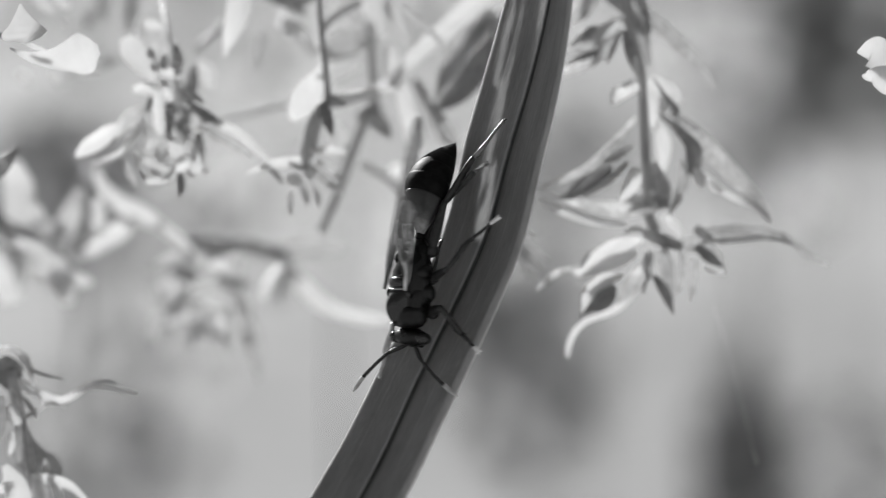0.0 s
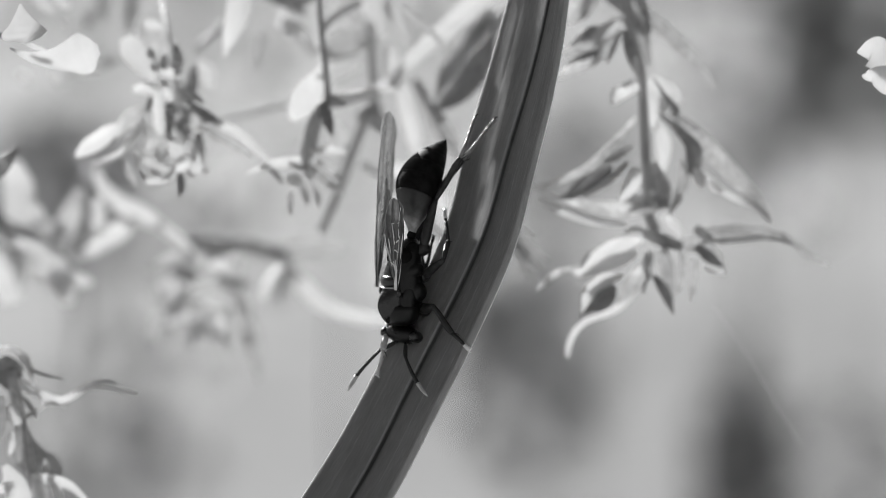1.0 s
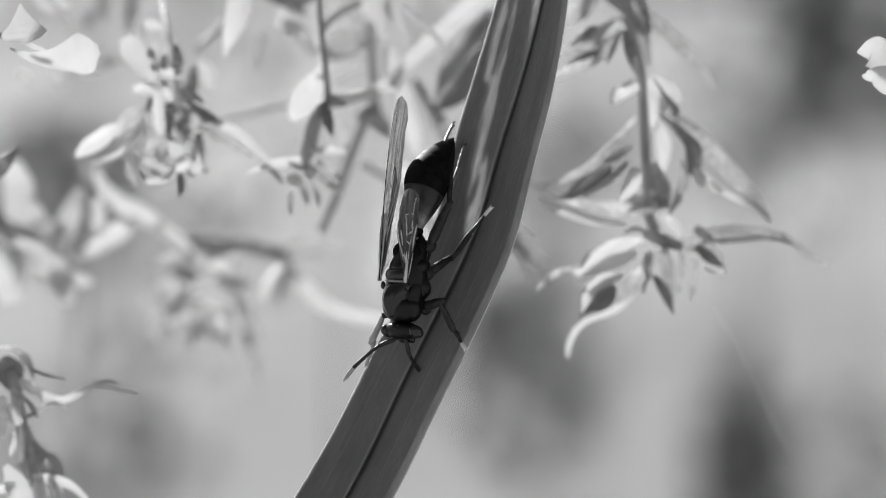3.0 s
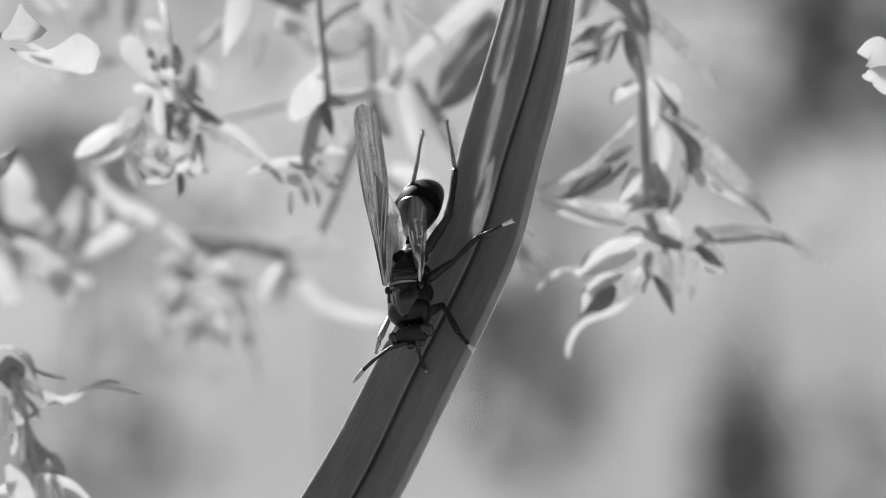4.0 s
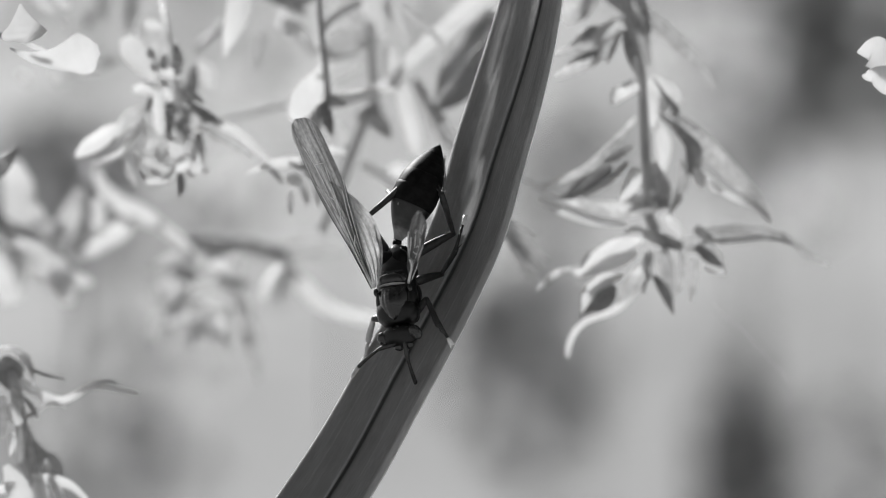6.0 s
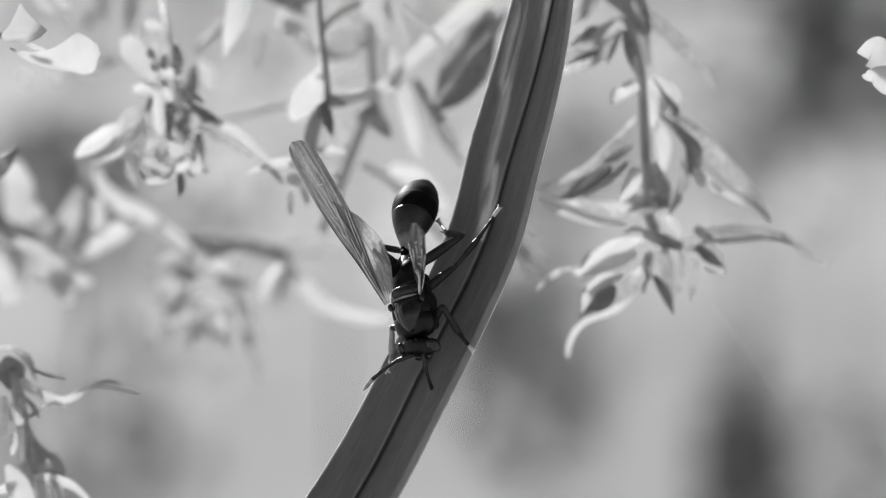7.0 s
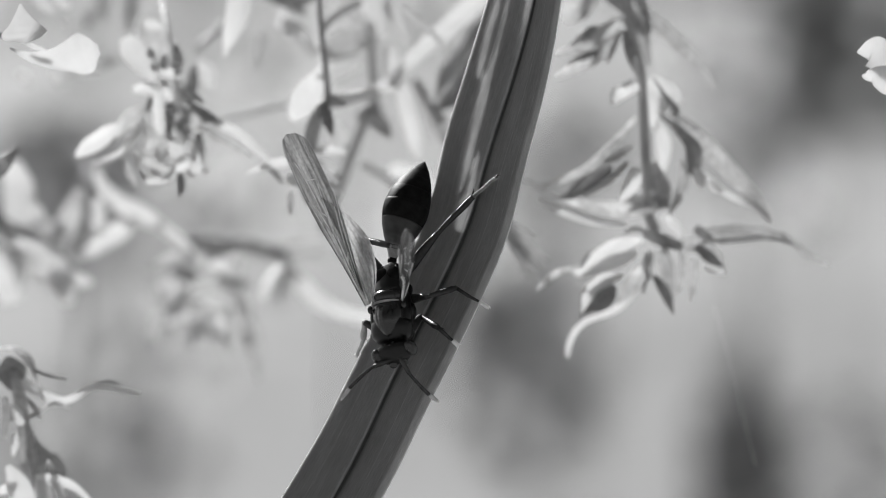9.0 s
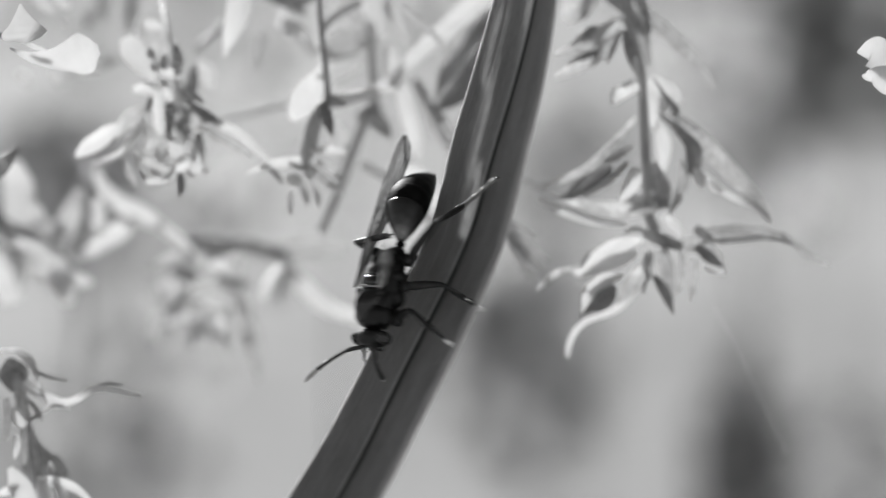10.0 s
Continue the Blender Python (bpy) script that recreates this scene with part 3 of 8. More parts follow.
def branches():
    d = plant("leafy_branch", (-4.68, 32, 16.77), "pale crossing branches with narrow leaves")
    tube("branch", [(-4.4, 32, 16.49), (-6.91, 32, 15.38), (-9.63, 30, 14.45), (-10.95, 28, 13.97)], [0.55, 0.5, 0.45, 0.35], M_STEM_PALE, d)
    tube("branch", [(-7.28, 36, 27.14), (-7.17, 36, 21.5), (-6.88, 36, 15.29), (-8.01, 36, 12.47), (-10.38, 36, 5.98), (-12.19, 36, 1.75)], [0.5, 0.5, 0.45, 0.55, 0.5, 0.4], M_STEM_MID, d)
    tube("branch", [(-8.18, 38, 8.57), (-5.34, 38, 6.87), (-2.5, 38, 4.03), (0.34, 38, 0.62)], [0.4, 0.4, 0.4, 0.4], M_STEM_PALE, d)
    tube("branch", [(-15.66, 40, 14.63), (-19.09, 40, 13.77), (-22.8, 40, 12.86), (-26.11, 42, 11.56)], [0.2, 0.22, 0.22, 0.2], M_STEM_MID, d)
    tube("branch", [(-3.05, 36, 16.98), (-1.35, 36, 13.88), (0.34, 36, 10.89), (2.03, 36, 8.52)], [0.4, 0.45, 0.45, 0.3], M_STEM_PALE, d)
    tube("branch", [(-20.1, 38, 24.47), (-22.09, 38, 22.49), (-24.93, 38, 20.05)], [0.35, 0.35, 0.25], M_STEM_MID, d)
    x, y, z = (5.38, 34, 27.53)
    tube("stem", [(x, y, z), (x + 2, y + 1, z + 35), (x + 4, y + 1, z + 85), (x + 60, y + 5, z + 115), (x + 130, y + 10, z + 20), (x + 140, y + 10, -556)], [0.4, 0.6, 0.8, 1.0, 1.2, 1.4], M_STEM_PALE, d, n=8, steps=6)
    strip(d, [(5.37, 33, 25.88, 1.68), (3.3, 33, 24.43, 2.24), (1.34, 33, 22.75, 2.12), (-0.78, 33, 20.96, 1.79), (-2.74, 33, 19.06, 1.45), (-4.36, 33, 17.39, 0.89)], M_WHITE, "leaf")
    strip(d, [(-6.04, 33, 25.21, 1.12), (-5.25, 33, 24.09, 1.57), (-4.36, 33, 22.53, 1.34), (-3.69, 33, 21.19, 0.78), (-3.19, 33, 20.18, 0.22)], M_WHITE, "leaf")
    strip(d, [(-4.64, 33, 17.5, 0.89), (-4.08, 33, 15.71, 1.45), (-3.58, 33, 13.75, 1.68), (-3.07, 33, 11.8, 1.79), (-2.68, 33, 10.01, 1.34), (-2.46, 33, 8.89, 0.34)], M_WHITE, "leaf")
    strip(d, [(4.65, 30, 23.42, 1.22), (3.65, 30, 21.21, 3.65), (2.33, 30, 18.66, 4.65), (0.89, 30, 16.33, 3.65), (-0.55, 30, 14.12, 0.44)], M_MID, "leaf")
    strip(d, [(4.93, 27, 20.89, 0.55), (3.73, 27, 18.48, 2.41), (2.41, 27, 16.39, 2.74), (0.88, 27, 14.64, 1.86), (-0.55, 27, 13.54, 0.33)], M_DIM, "leaf")
    strip(d, [(5.96, 29, 23.57, 0.88), (4.86, 29, 21.47, 1.43), (4.08, 29, 19.48, 0.33)], M_PALE, "leaf")
    strip(d, [(-2.63, 27, 16.5, 0.55), (-1.48, 27, 14.53, 0.93), (-0.11, 27, 12.45, 0.99), (1.54, 27, 10.03, 0.66)], M_PALE, "leaf")
    strip(d, [(-4.11, 27, 23.63, 0.27), (-2.52, 27, 22.32, 0.49), (-0.88, 27, 20.78, 0.49), (0.55, 27, 19.14, 0.27)], M_PALE, "leaf")
    strip(d, [(-7.42, 30, 14.01, 0.66), (-6.7, 30, 12.9, 1.66), (-5.87, 30, 11.9, 1.44), (-5.09, 30, 10.91, 0.28)], M_DIM, "leaf")
    strip(d, [(-11.91, 26, 20.93, 0.33), (-10.82, 26, 22.24, 0.87), (-9.4, 26, 23.23, 0.98), (-7.87, 26, 23.99, 0.55)], M_DIM, "leaf")
    strip(d, [(-12.52, 33, 19.62, 0.56), (-10.85, 33, 20.29, 1.45), (-9.06, 33, 20.63, 1.45), (-7.6, 33, 20.74, 0.56)], M_WHITE, "leaf")
    strip(d, [(-16.66, 33, 22.64, 0.56), (-15.43, 33, 22.08, 1.45), (-14.2, 33, 21.63, 1.34), (-13.19, 33, 21.08, 0.45)], M_WHITE, "leaf")
    strip(d, [(-17.5, 30, 24.64, 0.33), (-15.72, 30, 24.2, 0.83), (-13.73, 30, 24.31, 0.83), (-12.4, 30, 24.86, 0.33)], M_DUSK, "leaf")
    strip(d, [(-7.69, 30, 20.76, 1.88), (-9.91, 30, 20.09, 2.88), (-11.85, 30, 19.54, 1.99)], M_PALE, "leaf")
    strip(d, [(-7.19, 32, 25.35, 2.23), (-6.63, 32, 23.12, 2.56), (-6.13, 32, 20.56, 0.78)], M_WHITE, "leaf")
    strip(d, [(-5.27, 34, 20.13, 0.9), (-5.16, 34, 18.56, 1.35), (-5.38, 34, 16.77, 0.67)], M_WHITE, "leaf")
    strip(d, [(-6.32, 36, 14.73, 0.68), (-7.28, 36, 13.6, 1.92), (-8.69, 36, 13.26, 0.56)], M_DIM, "leaf")
    strip(d, [(-8.07, 34, 18.11, 0.45), (-9.48, 34, 17.16, 0.79), (-10.88, 34, 16.32, 0.28)], M_MID, "leaf")
    strip(d, [(-19.36, 22, 24.86, 2.16), (-19.74, 22, 22.16, 2.27), (-20.6, 22, 19.47, 0.97), (-20.82, 22, 18.39, 0.32)], M_WHITE, "leaf")
    strip(d, [(-16.04, 34, 23.94, 0.67), (-15.48, 34, 22.48, 1.46), (-15.03, 34, 20.8, 0.45)], M_WHITE, "leaf")
    strip(d, [(-16.59, 36, 26.01, 1.13), (-15.35, 36, 24.77, 1.24), (-13.77, 36, 23.53, 0.45)], M_DUSK, "leaf")
    strip(d, [(-18.17, 36, 21.5, 0.9), (-18.62, 36, 19.81, 1.35), (-18.85, 36, 18.23, 0.45)], M_PALE, "leaf")
    strip(d, [(-14.9, 36, 22.63, 1.13), (-13.49, 36, 20.94, 1.35), (-12.87, 36, 19.24, 0.45)], M_PALE, "leaf")
    strip(d, [(-9.82, 36, 26.01, 1.69), (-10.95, 36, 23.76, 1.13), (-11.79, 36, 21.5, 0.34)], M_MID, "leaf")
    strip(d, [(-9.25, 36, 24.32, 1.13), (-8.13, 36, 22.63, 0.79), (-7.56, 36, 20.94, 0.28)], M_PALE, "leaf")
    strip(d, [(-1.36, 38, 14.25, 0.8), (-0.51, 38, 12.27, 1.36), (0.34, 38, 10.28, 0.45)], M_PALE, "leaf")
    strip(d, [(-11.02, 38, 12.55, 0.8), (-10.45, 38, 10.85, 1.7), (-11.02, 38, 9.43, 0.57)], M_PALE, "leaf")
    strip(d, [(-5.37, 40, 8.06, 1.14), (-2.51, 40, 6.91, 2.29), (0.34, 40, 4.06, 1.14)], M_WHITE, "leaf")
    strip(d, [(-40.08, 30, 24.97, 1), (-38.97, 30, 23.86, 1.22), (-38.09, 30, 23.19, 0.33)], M_WHITE, "leaf")
    strip(d, [(-38.09, 30, 24.86, 0.89), (-37.2, 30, 24.08, 0.89), (-36.54, 30, 23.64, 0.33)], M_WHITE, "leaf")
    strip(d, [(-37.55, 32, 22.68, 0.22), (-37.22, 32, 22.12, 0.56), (-36.88, 32, 21.78, 0.22)], M_PALE, "leaf")
    strip(d, [(-42.28, 34, 17.66, 0.56), (-41.49, 34, 16.99, 1.35), (-41.04, 34, 16.09, 0.45)], M_WHITE, "leaf")
    strip(d, [(-39.16, 36, 16.98, 1.69), (-36.9, 36, 18.11, 2.26), (-34.08, 36, 17.55, 1.13)], M_PALE, "leaf")
    strip(d, [(-24.34, 34, 18.56, 0.9), (-23.44, 34, 17.44, 1.68), (-23.21, 34, 16.04, 0.79)], M_WHITE, "leaf")


def stem_low_left():
    d = plant("flowering_stem", (-24.72, 39, 0.06), "blurred arching stem with a pale drooping flower")
    tube("stem", [(-36.51, 53, 7.79), (-35.5, 47, 6.83), (-34.27, 42, 5.92), (-31.84, 39, 4.04), (-28.14, 39, 2.05), (-25.01, 39, -0.8)], [0.1, 0.12, 0.14, 0.14, 0.14, 0.14], M_STEM_PALE, d)
    strip(d, [(-34.87, 37, 8.21, 0.34), (-34.02, 37, 6.17, 1.36), (-32.21, 37, 4.47, 1.92), (-30.23, 37, 3.4, 2.15), (-28.08, 37, 2.32, 1.13)], M_WHITE, "leaf")
    strip(d, [(-28.53, 37, 2.55, 1.13), (-26.38, 37, 0.74, 1.36), (-24.57, 37, -1.53, 0.79)], M_WHITE, "leaf")
    tube("stem", [(-26.93, 45, 0.93), (-23.45, 45, 0.52), (-19.38, 45, 0.06), (-16.48, 45, -0.64), (-15.79, 45, -2.26)], [0.6, 0.7, 0.7, 0.6, 0.4], M_STEM, d)
    tube("stem", [(-36.39, 53, 7.31), (-45.1, 130, 9.44), (-51.26, 180, 11.58), (-58.65, 230, -14.48), (-60.95, 250, -242.19), (-60.95, 250, -545.05)], [0.2, 0.3, 0.4, 0.5, 1.0, 1.2], M_STEM, d)
    strip(d, [(-25.32, 43, 0.92, 0.81), (-23.3, 43, 0.06, 1.96), (-21.57, 43, -1.1, 0.92)], M_DIM, "petal")
    strip(d, [(-20.99, 43, 0.63, 0.81), (-18.98, 43, 0.06, 1.5), (-16.96, 43, -0.81, 0.58)], M_DIM, "petal")
    # these two dim strips stand in for patches of shade by the flower
    strip(d, [(-27.92, 43, -1.96, 0.81), (-26.19, 43, -2.54, 1.85), (-24.92, 43, -2.83, 0.58)], M_DIM, "petal")
    strip(d, [(-23.01, 43, -2.83, 0.81), (-21.46, 43, -3.4, 1.61), (-19.84, 43, -3.69, 0.58)], M_DIM, "petal")
    strip(d, [(-29.55, 37, -2.32, 0.34), (-27.4, 37, -0.85, 0.96), (-24.85, 37, -0.62, 0.68)], M_PALE, "petal")
    strip(d, [(-30.27, 46, -9.49, 0.29), (-29.57, 46, -6.93, 0.87), (-28.06, 46, -5.18, 0.99), (-25.27, 46, -4.13, 0.93), (-22.24, 46, -3.9, 0.93)], M_PALE, "petal")
    strip(d, [(-22.47, 46, -3.9, 0.82), (-20.61, 46, -5.41, 1.22), (-19.68, 46, -8.09, 1.22), (-19.09, 46, -11, 0.93), (-18.98, 46, -13.91, 0.29)], M_PALE, "petal")
    strip(d, [(-29.92, 46, -5.18, 0.47), (-29.05, 46, -3.73, 1.05), (-27.01, 46, -2.85, 0.7)], M_PALE, "petal")
    strip(d, [(-27.56, 35, -7.48, 0.56), (-25.65, 35, -7.03, 1.58), (-23.85, 35, -6.47, 1.8), (-22.84, 35, -5.79, 0.68)], M_PALE, "petal")
    strip(d, [(-24.41, 35, -7.03, 0.9), (-24.75, 35, -8.27, 0.79), (-25.2, 35, -9.62, 0.28)], M_PALE, "petal")
    strip(d, [(-23.18, 35, -6.69, 0.9), (-23.29, 35, -8.38, 0.79), (-23.62, 35, -9.79, 0.28)], M_WHITE, "petal")
    strip(d, [(-22.39, 35, -6.47, 0.9), (-21.83, 35, -8.16, 0.9), (-21.38, 35, -9.96, 0.28)], M_WHITE, "petal")
    strip(d, [(-23.44, 37, -1.64, 0.79), (-21.74, 37, -1.53, 1.36), (-20.04, 37, -2.21, 0.79)], M_WHITE, "petal")
    strip(d, [(-21.62, 37, -0.51, 0.57), (-20.72, 37, -1.08, 1.36), (-20.15, 37, -1.87, 0.45)], M_WHITE, "petal")
    strip(d, [(-17.46, 46, -0.29, 1.75), (-13.91, 46, 0.29, 2.33), (-10.01, 46, -0.17, 0.7)], M_PALE, "petal")
    strip(d, [(-15.96, 37, -1.42, 0.45), (-17.32, 37, -3, 1.13), (-18.11, 37, -5.04, 0.45)], M_WHITE, "petal")
    strip(d, [(-15.82, 41, -1.89, 0.46), (-16.28, 41, -3.96, 0.86), (-16.62, 41, -5.79, 0.23)], M_DIM, "petal")
    strip(d, [(-15.74, 44, -1.68, 0.46), (-14.12, 44, -3.88, 1.74), (-11.69, 44, -6.02, 1.56), (-8.33, 44, -7, 1.27), (-5.09, 44, -7.29, 0.46)], M_WHITE, "petal")
    strip(d, [(-28.26, 47, -5.78, 1.75), (-25.34, 47, -6.95, 3.5), (-22.42, 47, -8.7, 1.75)], M_MID, "petal")
    strip(d, [(-24.77, 41, -5.22, 0.34), (-25.11, 41, -6.94, 1.15), (-25.57, 41, -9.35, 0.23)], M_WHITE, "petal")
    strip(d, [(-24.04, 42, -5.12, 0.35), (-23.98, 42, -7.42, 1.27), (-24.04, 42, -10.06, 0.23)], M_WHITE, "petal")
    strip(d, [(-23.1, 41, -5.33, 0.34), (-22.82, 41, -7.4, 1.15), (-22.24, 41, -9.69, 0.23)], M_WHITE, "petal")
    strip(d, [(-22.27, 43, -5.6, 0.35), (-21.98, 43, -7.21, 0.81), (-21.69, 43, -8.94, 0.17)], M_PALE, "petal")
    strip(d, [(-20.92, 40, -4.29, 0.46), (-20.23, 40, -6.8, 0.91), (-19.55, 40, -9.66, 0.91), (-18.75, 40, -12.63, 0.23)], M_PALE, "petal")
    strip(d, [(-25.95, 40, -3.37, 0.46), (-27.66, 40, -4.86, 1.14), (-28.69, 40, -6.92, 1.03), (-29.38, 40, -9.09, 0.23)], M_PALE, "petal")
    strip(d, [(-25.4, 44, -2.26, 0.58), (-26.85, 44, -3.88, 1.74), (-27.66, 44, -6.31, 1.5), (-28.01, 44, -8.62, 0.35)], M_MID, "petal")


def stem_far_left():
    d = plant("flowering_stem", (-42.91, 43, 1.21), "blurred pale petals in a loose cluster")
    tube("stem", [(-49.59, 49, 8.28), (-46.06, 49, 2.41), (-42.54, 49, 0.76), (-39.6, 49, 0.65), (-37.25, 49, 3)], [0.6, 0.7, 0.7, 0.6, 0.4], M_STEM, d)
    stem_to_soil(d, (-49.59, 49, 8.28), -1, M_STEM, 0.8)
    strip(d, [(-44.48, 41, 8.88, 2.87), (-43.91, 41, 6.36, 4.81), (-42.65, 41, 4.18, 3.67), (-40.47, 41, 3.04, 1.15)], M_WHITE, "petal")
    strip(d, [(-36.8, 41, 6.13, 0.69), (-37.6, 41, 4.18, 1.83), (-38.52, 41, 1.66, 2.52), (-38.75, 41, 0.29, 0.92)], M_PALE, "petal")
    strip(d, [(-34.86, 39, 5.18, 0.8), (-34.86, 39, 3.25, 1.59), (-35.09, 39, 1.54, 1.03)], M_WHITE, "petal")
    strip(d, [(-37.37, 39, -0.97, 0.8), (-36.23, 39, 0.06, 2.28), (-33.84, 39, 1.2, 2.39), (-32.36, 39, 2.05, 2.05), (-30.99, 39, 2.91, 0.57)], M_WHITE, "petal")
    strip(d, [(-42.95, 39, 0.74, 0.91), (-40.67, 39, 0.06, 1.71), (-38.96, 39, -1.54, 1.94), (-38.28, 39, -3.47, 2.51), (-37.6, 39, -5.64, 0.91)], M_WHITE, "petal")
    strip(d, [(-35.32, 39, -3.36, 0.68), (-37.25, 39, -3.02, 1.82), (-39.53, 39, -2.79, 1.94), (-41.24, 39, -2.22, 0.68)], M_WHITE, "petal")
    strip(d, [(-45.51, 41, 0.06, 1.72), (-44.48, 41, -2.81, 3.21), (-43.68, 41, -5.45, 1.95)], M_WHITE, "petal")
    strip(d, [(-41.5, 41, 2.64, 0.92), (-39.78, 41, 2.06, 1.95), (-38.06, 41, 1.78, 0.92)], M_PALE, "petal")
    strip(d, [(-44.64, 43, -0.81, 1.15), (-42.34, 43, -1.1, 2.31), (-40.03, 43, -0.81, 0.81)], M_PALE, "petal")
    strip(d, [(-45.5, 45, 2.38, 1.16), (-44.46, 45, 1.68, 1.97), (-43.53, 45, 1.22, 0.58)], M_DUSK, "petal")
    strip(d, [(-36.91, 45, 5.28, 0.46), (-36.79, 45, 3.54, 1.16), (-37.03, 45, 2.38, 0.46)], M_DIM, "petal")
    strip(d, [(-39.7, 45, 1.22, 0.58), (-38.54, 45, 0.06, 1.16), (-37.96, 45, -0.52, 0.46)], M_DIM, "petal")
    e = plant("leaf_tip", (-38.53, 10, 8.86), "small pointed dull leaf tip")
    strip(e, [(-42.15, 10, 6.27, 1.24), (-40.6, 10, 7.56, 1.76), (-39.46, 10, 8.75, 0.73), (-39.05, 10, 9.68, 0.16)], M_DIM, "leaf")
    strip(e, [(-39.98, 10, 8.08, 0.73), (-38.84, 10, 9.06, 0.41), (-38.11, 10, 8.6, 0.1)], M_DIM, "leaf")
    tube("stem", [(-42.15, 10, 6.27), (-46.62, 12, 2.14), (-49.22, 12, -133.43), (-49.22, 12, -571.43)], [0.3, 0.35, 0.5, 0.6], M_STEM_DARK, e)


def stem_low_corner():
    d = plant("flowering_stem", (-39.45, 13, -14.6), "withered star flowers with long curled petals")
    tube("stem", [(-40.11, 14, -11.24), (-39.32, 14, -15.7), (-38.67, 13, -18.78), (-38.14, 13, -21.4), (-38.14, 13, -27.15), (-39.97, 13, -39.71), (-41.02, 13, -133.89), (-41.02, 13, -562.93)], [0.6, 0.6, 0.55, 0.6, 0.6, 0.6, 0.8, 1.0], M_STEM_MID, d)
    strip(d, [(-41.61, 12, -9.28, 0.42), (-39.84, 12, -9.18, 0.52), (-38.79, 12, -9.91, 0.89), (-38.12, 12, -11.16, 0.52), (-37.65, 12, -13.19, 0.37)], M_PALE, "petal")
    strip(d, [(-40.74, 14, -9.92, 0.53), (-40.43, 14, -11.24, 2.73), (-40.01, 14, -12.97, 1.16)], M_DUSK, "sepal")
    strip(d, [(-38.97, 11, -11.9, 0.42), (-38.35, 11, -12.63, 0.88), (-37.47, 11, -13.15, 0.73)], M_WHITE, "petal")
    strip(d, [(-37.41, 11, -13.04, 0.52), (-36.32, 11, -13.77, 1.2), (-35.23, 11, -13.93, 0.83), (-33.98, 11, -13.46, 0.73), (-32.69, 11, -12.68, 0.57), (-31.13, 11, -12.63, 0.52), (-29.57, 11, -12.99, 0.42), (-28.16, 11, -13.25, 0.21)], M_WHITE, "petal")
    strip(d, [(-38.06, 12, -11.11, 0.31), (-36.71, 12, -11.63, 0.31), (-35.04, 12, -11.94, 0.1)], M_DIM, "petal")
    strip(d, [(-32.33, 12, -12.36, 0.1), (-31.23, 12, -12.2, 0.26), (-30.03, 12, -12.36, 0.1)], M_DIM, "petal")
    strip(d, [(-39.8, 11, -12.84, 0.31), (-38.4, 11, -13.93, 0.42), (-37.62, 11, -15.02, 0.47), (-37.31, 11, -15.64, 0.16)], M_PALE, "petal")
    strip(d, [(-38.77, 11, -15.64, 0.31), (-37.52, 11, -15.02, 0.42), (-36.17, 11, -14.19, 0.31), (-34.61, 11, -14.6, 0.1)], M_PALE, "petal")
    strip(d, [(-40.01, 11, -14.29, 0.52), (-39.49, 11, -15.28, 1.3), (-38.97, 11, -16.16, 0.62)], M_WHITE, "petal")
    strip(d, [(-39.7, 11, -16.89, 0.42), (-39.7, 11, -18.03, 0.73), (-39.86, 11, -19.07, 0.21)], M_WHITE, "petal")
    strip(d, [(-39.32, 12, -13.77, 0.31), (-39.11, 12, -14.13, 0.63), (-39, 12, -14.65, 0.21)], M_WHITE, "petal")
    strip(d, [(-40.78, 12, -13.51, 0.52), (-40.57, 12, -15.59, 0.73), (-40.78, 12, -17.42, 0.31)], M_MID, "petal")
    strip(d, [(-38.79, 12, -15.85, 0.52), (-38.9, 12, -17.68, 0.73), (-39.11, 12, -19.76, 0.42)], M_MID, "petal")
    strip(d, [(-38.17, 12, -18.2, 0.42), (-38.06, 12, -19.5, 0.68), (-38.17, 12, -20.91, 0.31)], M_MID, "petal")
    strip(d, [(-39.11, 16, -16.44, 0.42), (-38.59, 16, -18.18, 1.16), (-37.74, 16, -19.66, 2.22), (-36.58, 16, -20.35, 2.11), (-35.73, 16, -21.2, 0.42)], M_DUSK, "sepal")
    strip(d, [(-39.64, 16, -18.98, 0.42), (-39.33, 16, -20.14, 1.06), (-38.9, 16, -20.98, 0.32)], M_DUSK, "sepal")
    strip(d, [(-36.71, 12, -19.35, 0.26), (-36.6, 12, -20.18, 0.63), (-36.6, 12, -20.91, 0.31)], M_MID, "petal")
    strip(d, [(-40.32, 11, -19.9, 0.52), (-39.6, 11, -21.15, 1.77), (-38.97, 11, -22.81, 2.29), (-38.77, 11, -24.11, 1.04)], M_WHITE, "petal")
    strip(d, [(-37.83, 11, -21.05, 0.73), (-35.96, 11, -21.25, 1.14), (-34.24, 11, -21.83, 0.83), (-32.84, 11, -23.12, 0.47), (-32.32, 11, -24.11, 0.21)], M_WHITE, "petal")
    strip(d, [(-37.52, 11, -21.25, 0.73), (-37.1, 11, -22.4, 1.46), (-36.89, 11, -23.85, 0.94)], M_WHITE, "petal")
    strip(d, [(-35.96, 11, -21.46, 0.42), (-35.34, 11, -22.6, 0.83), (-34.92, 11, -23.85, 0.42)], M_WHITE, "petal")
    strip(d, [(-41.36, 11, -22.4, 0.52), (-40.43, 11, -21.98, 0.94), (-39.49, 11, -21.57, 0.42)], M_WHITE, "petal")
    strip(d, [(-38.4, 13, -21.66, 0.42), (-38.19, 13, -22.76, 0.63), (-37.99, 13, -24.02, 0.31)], M_MID, "petal")
    return d


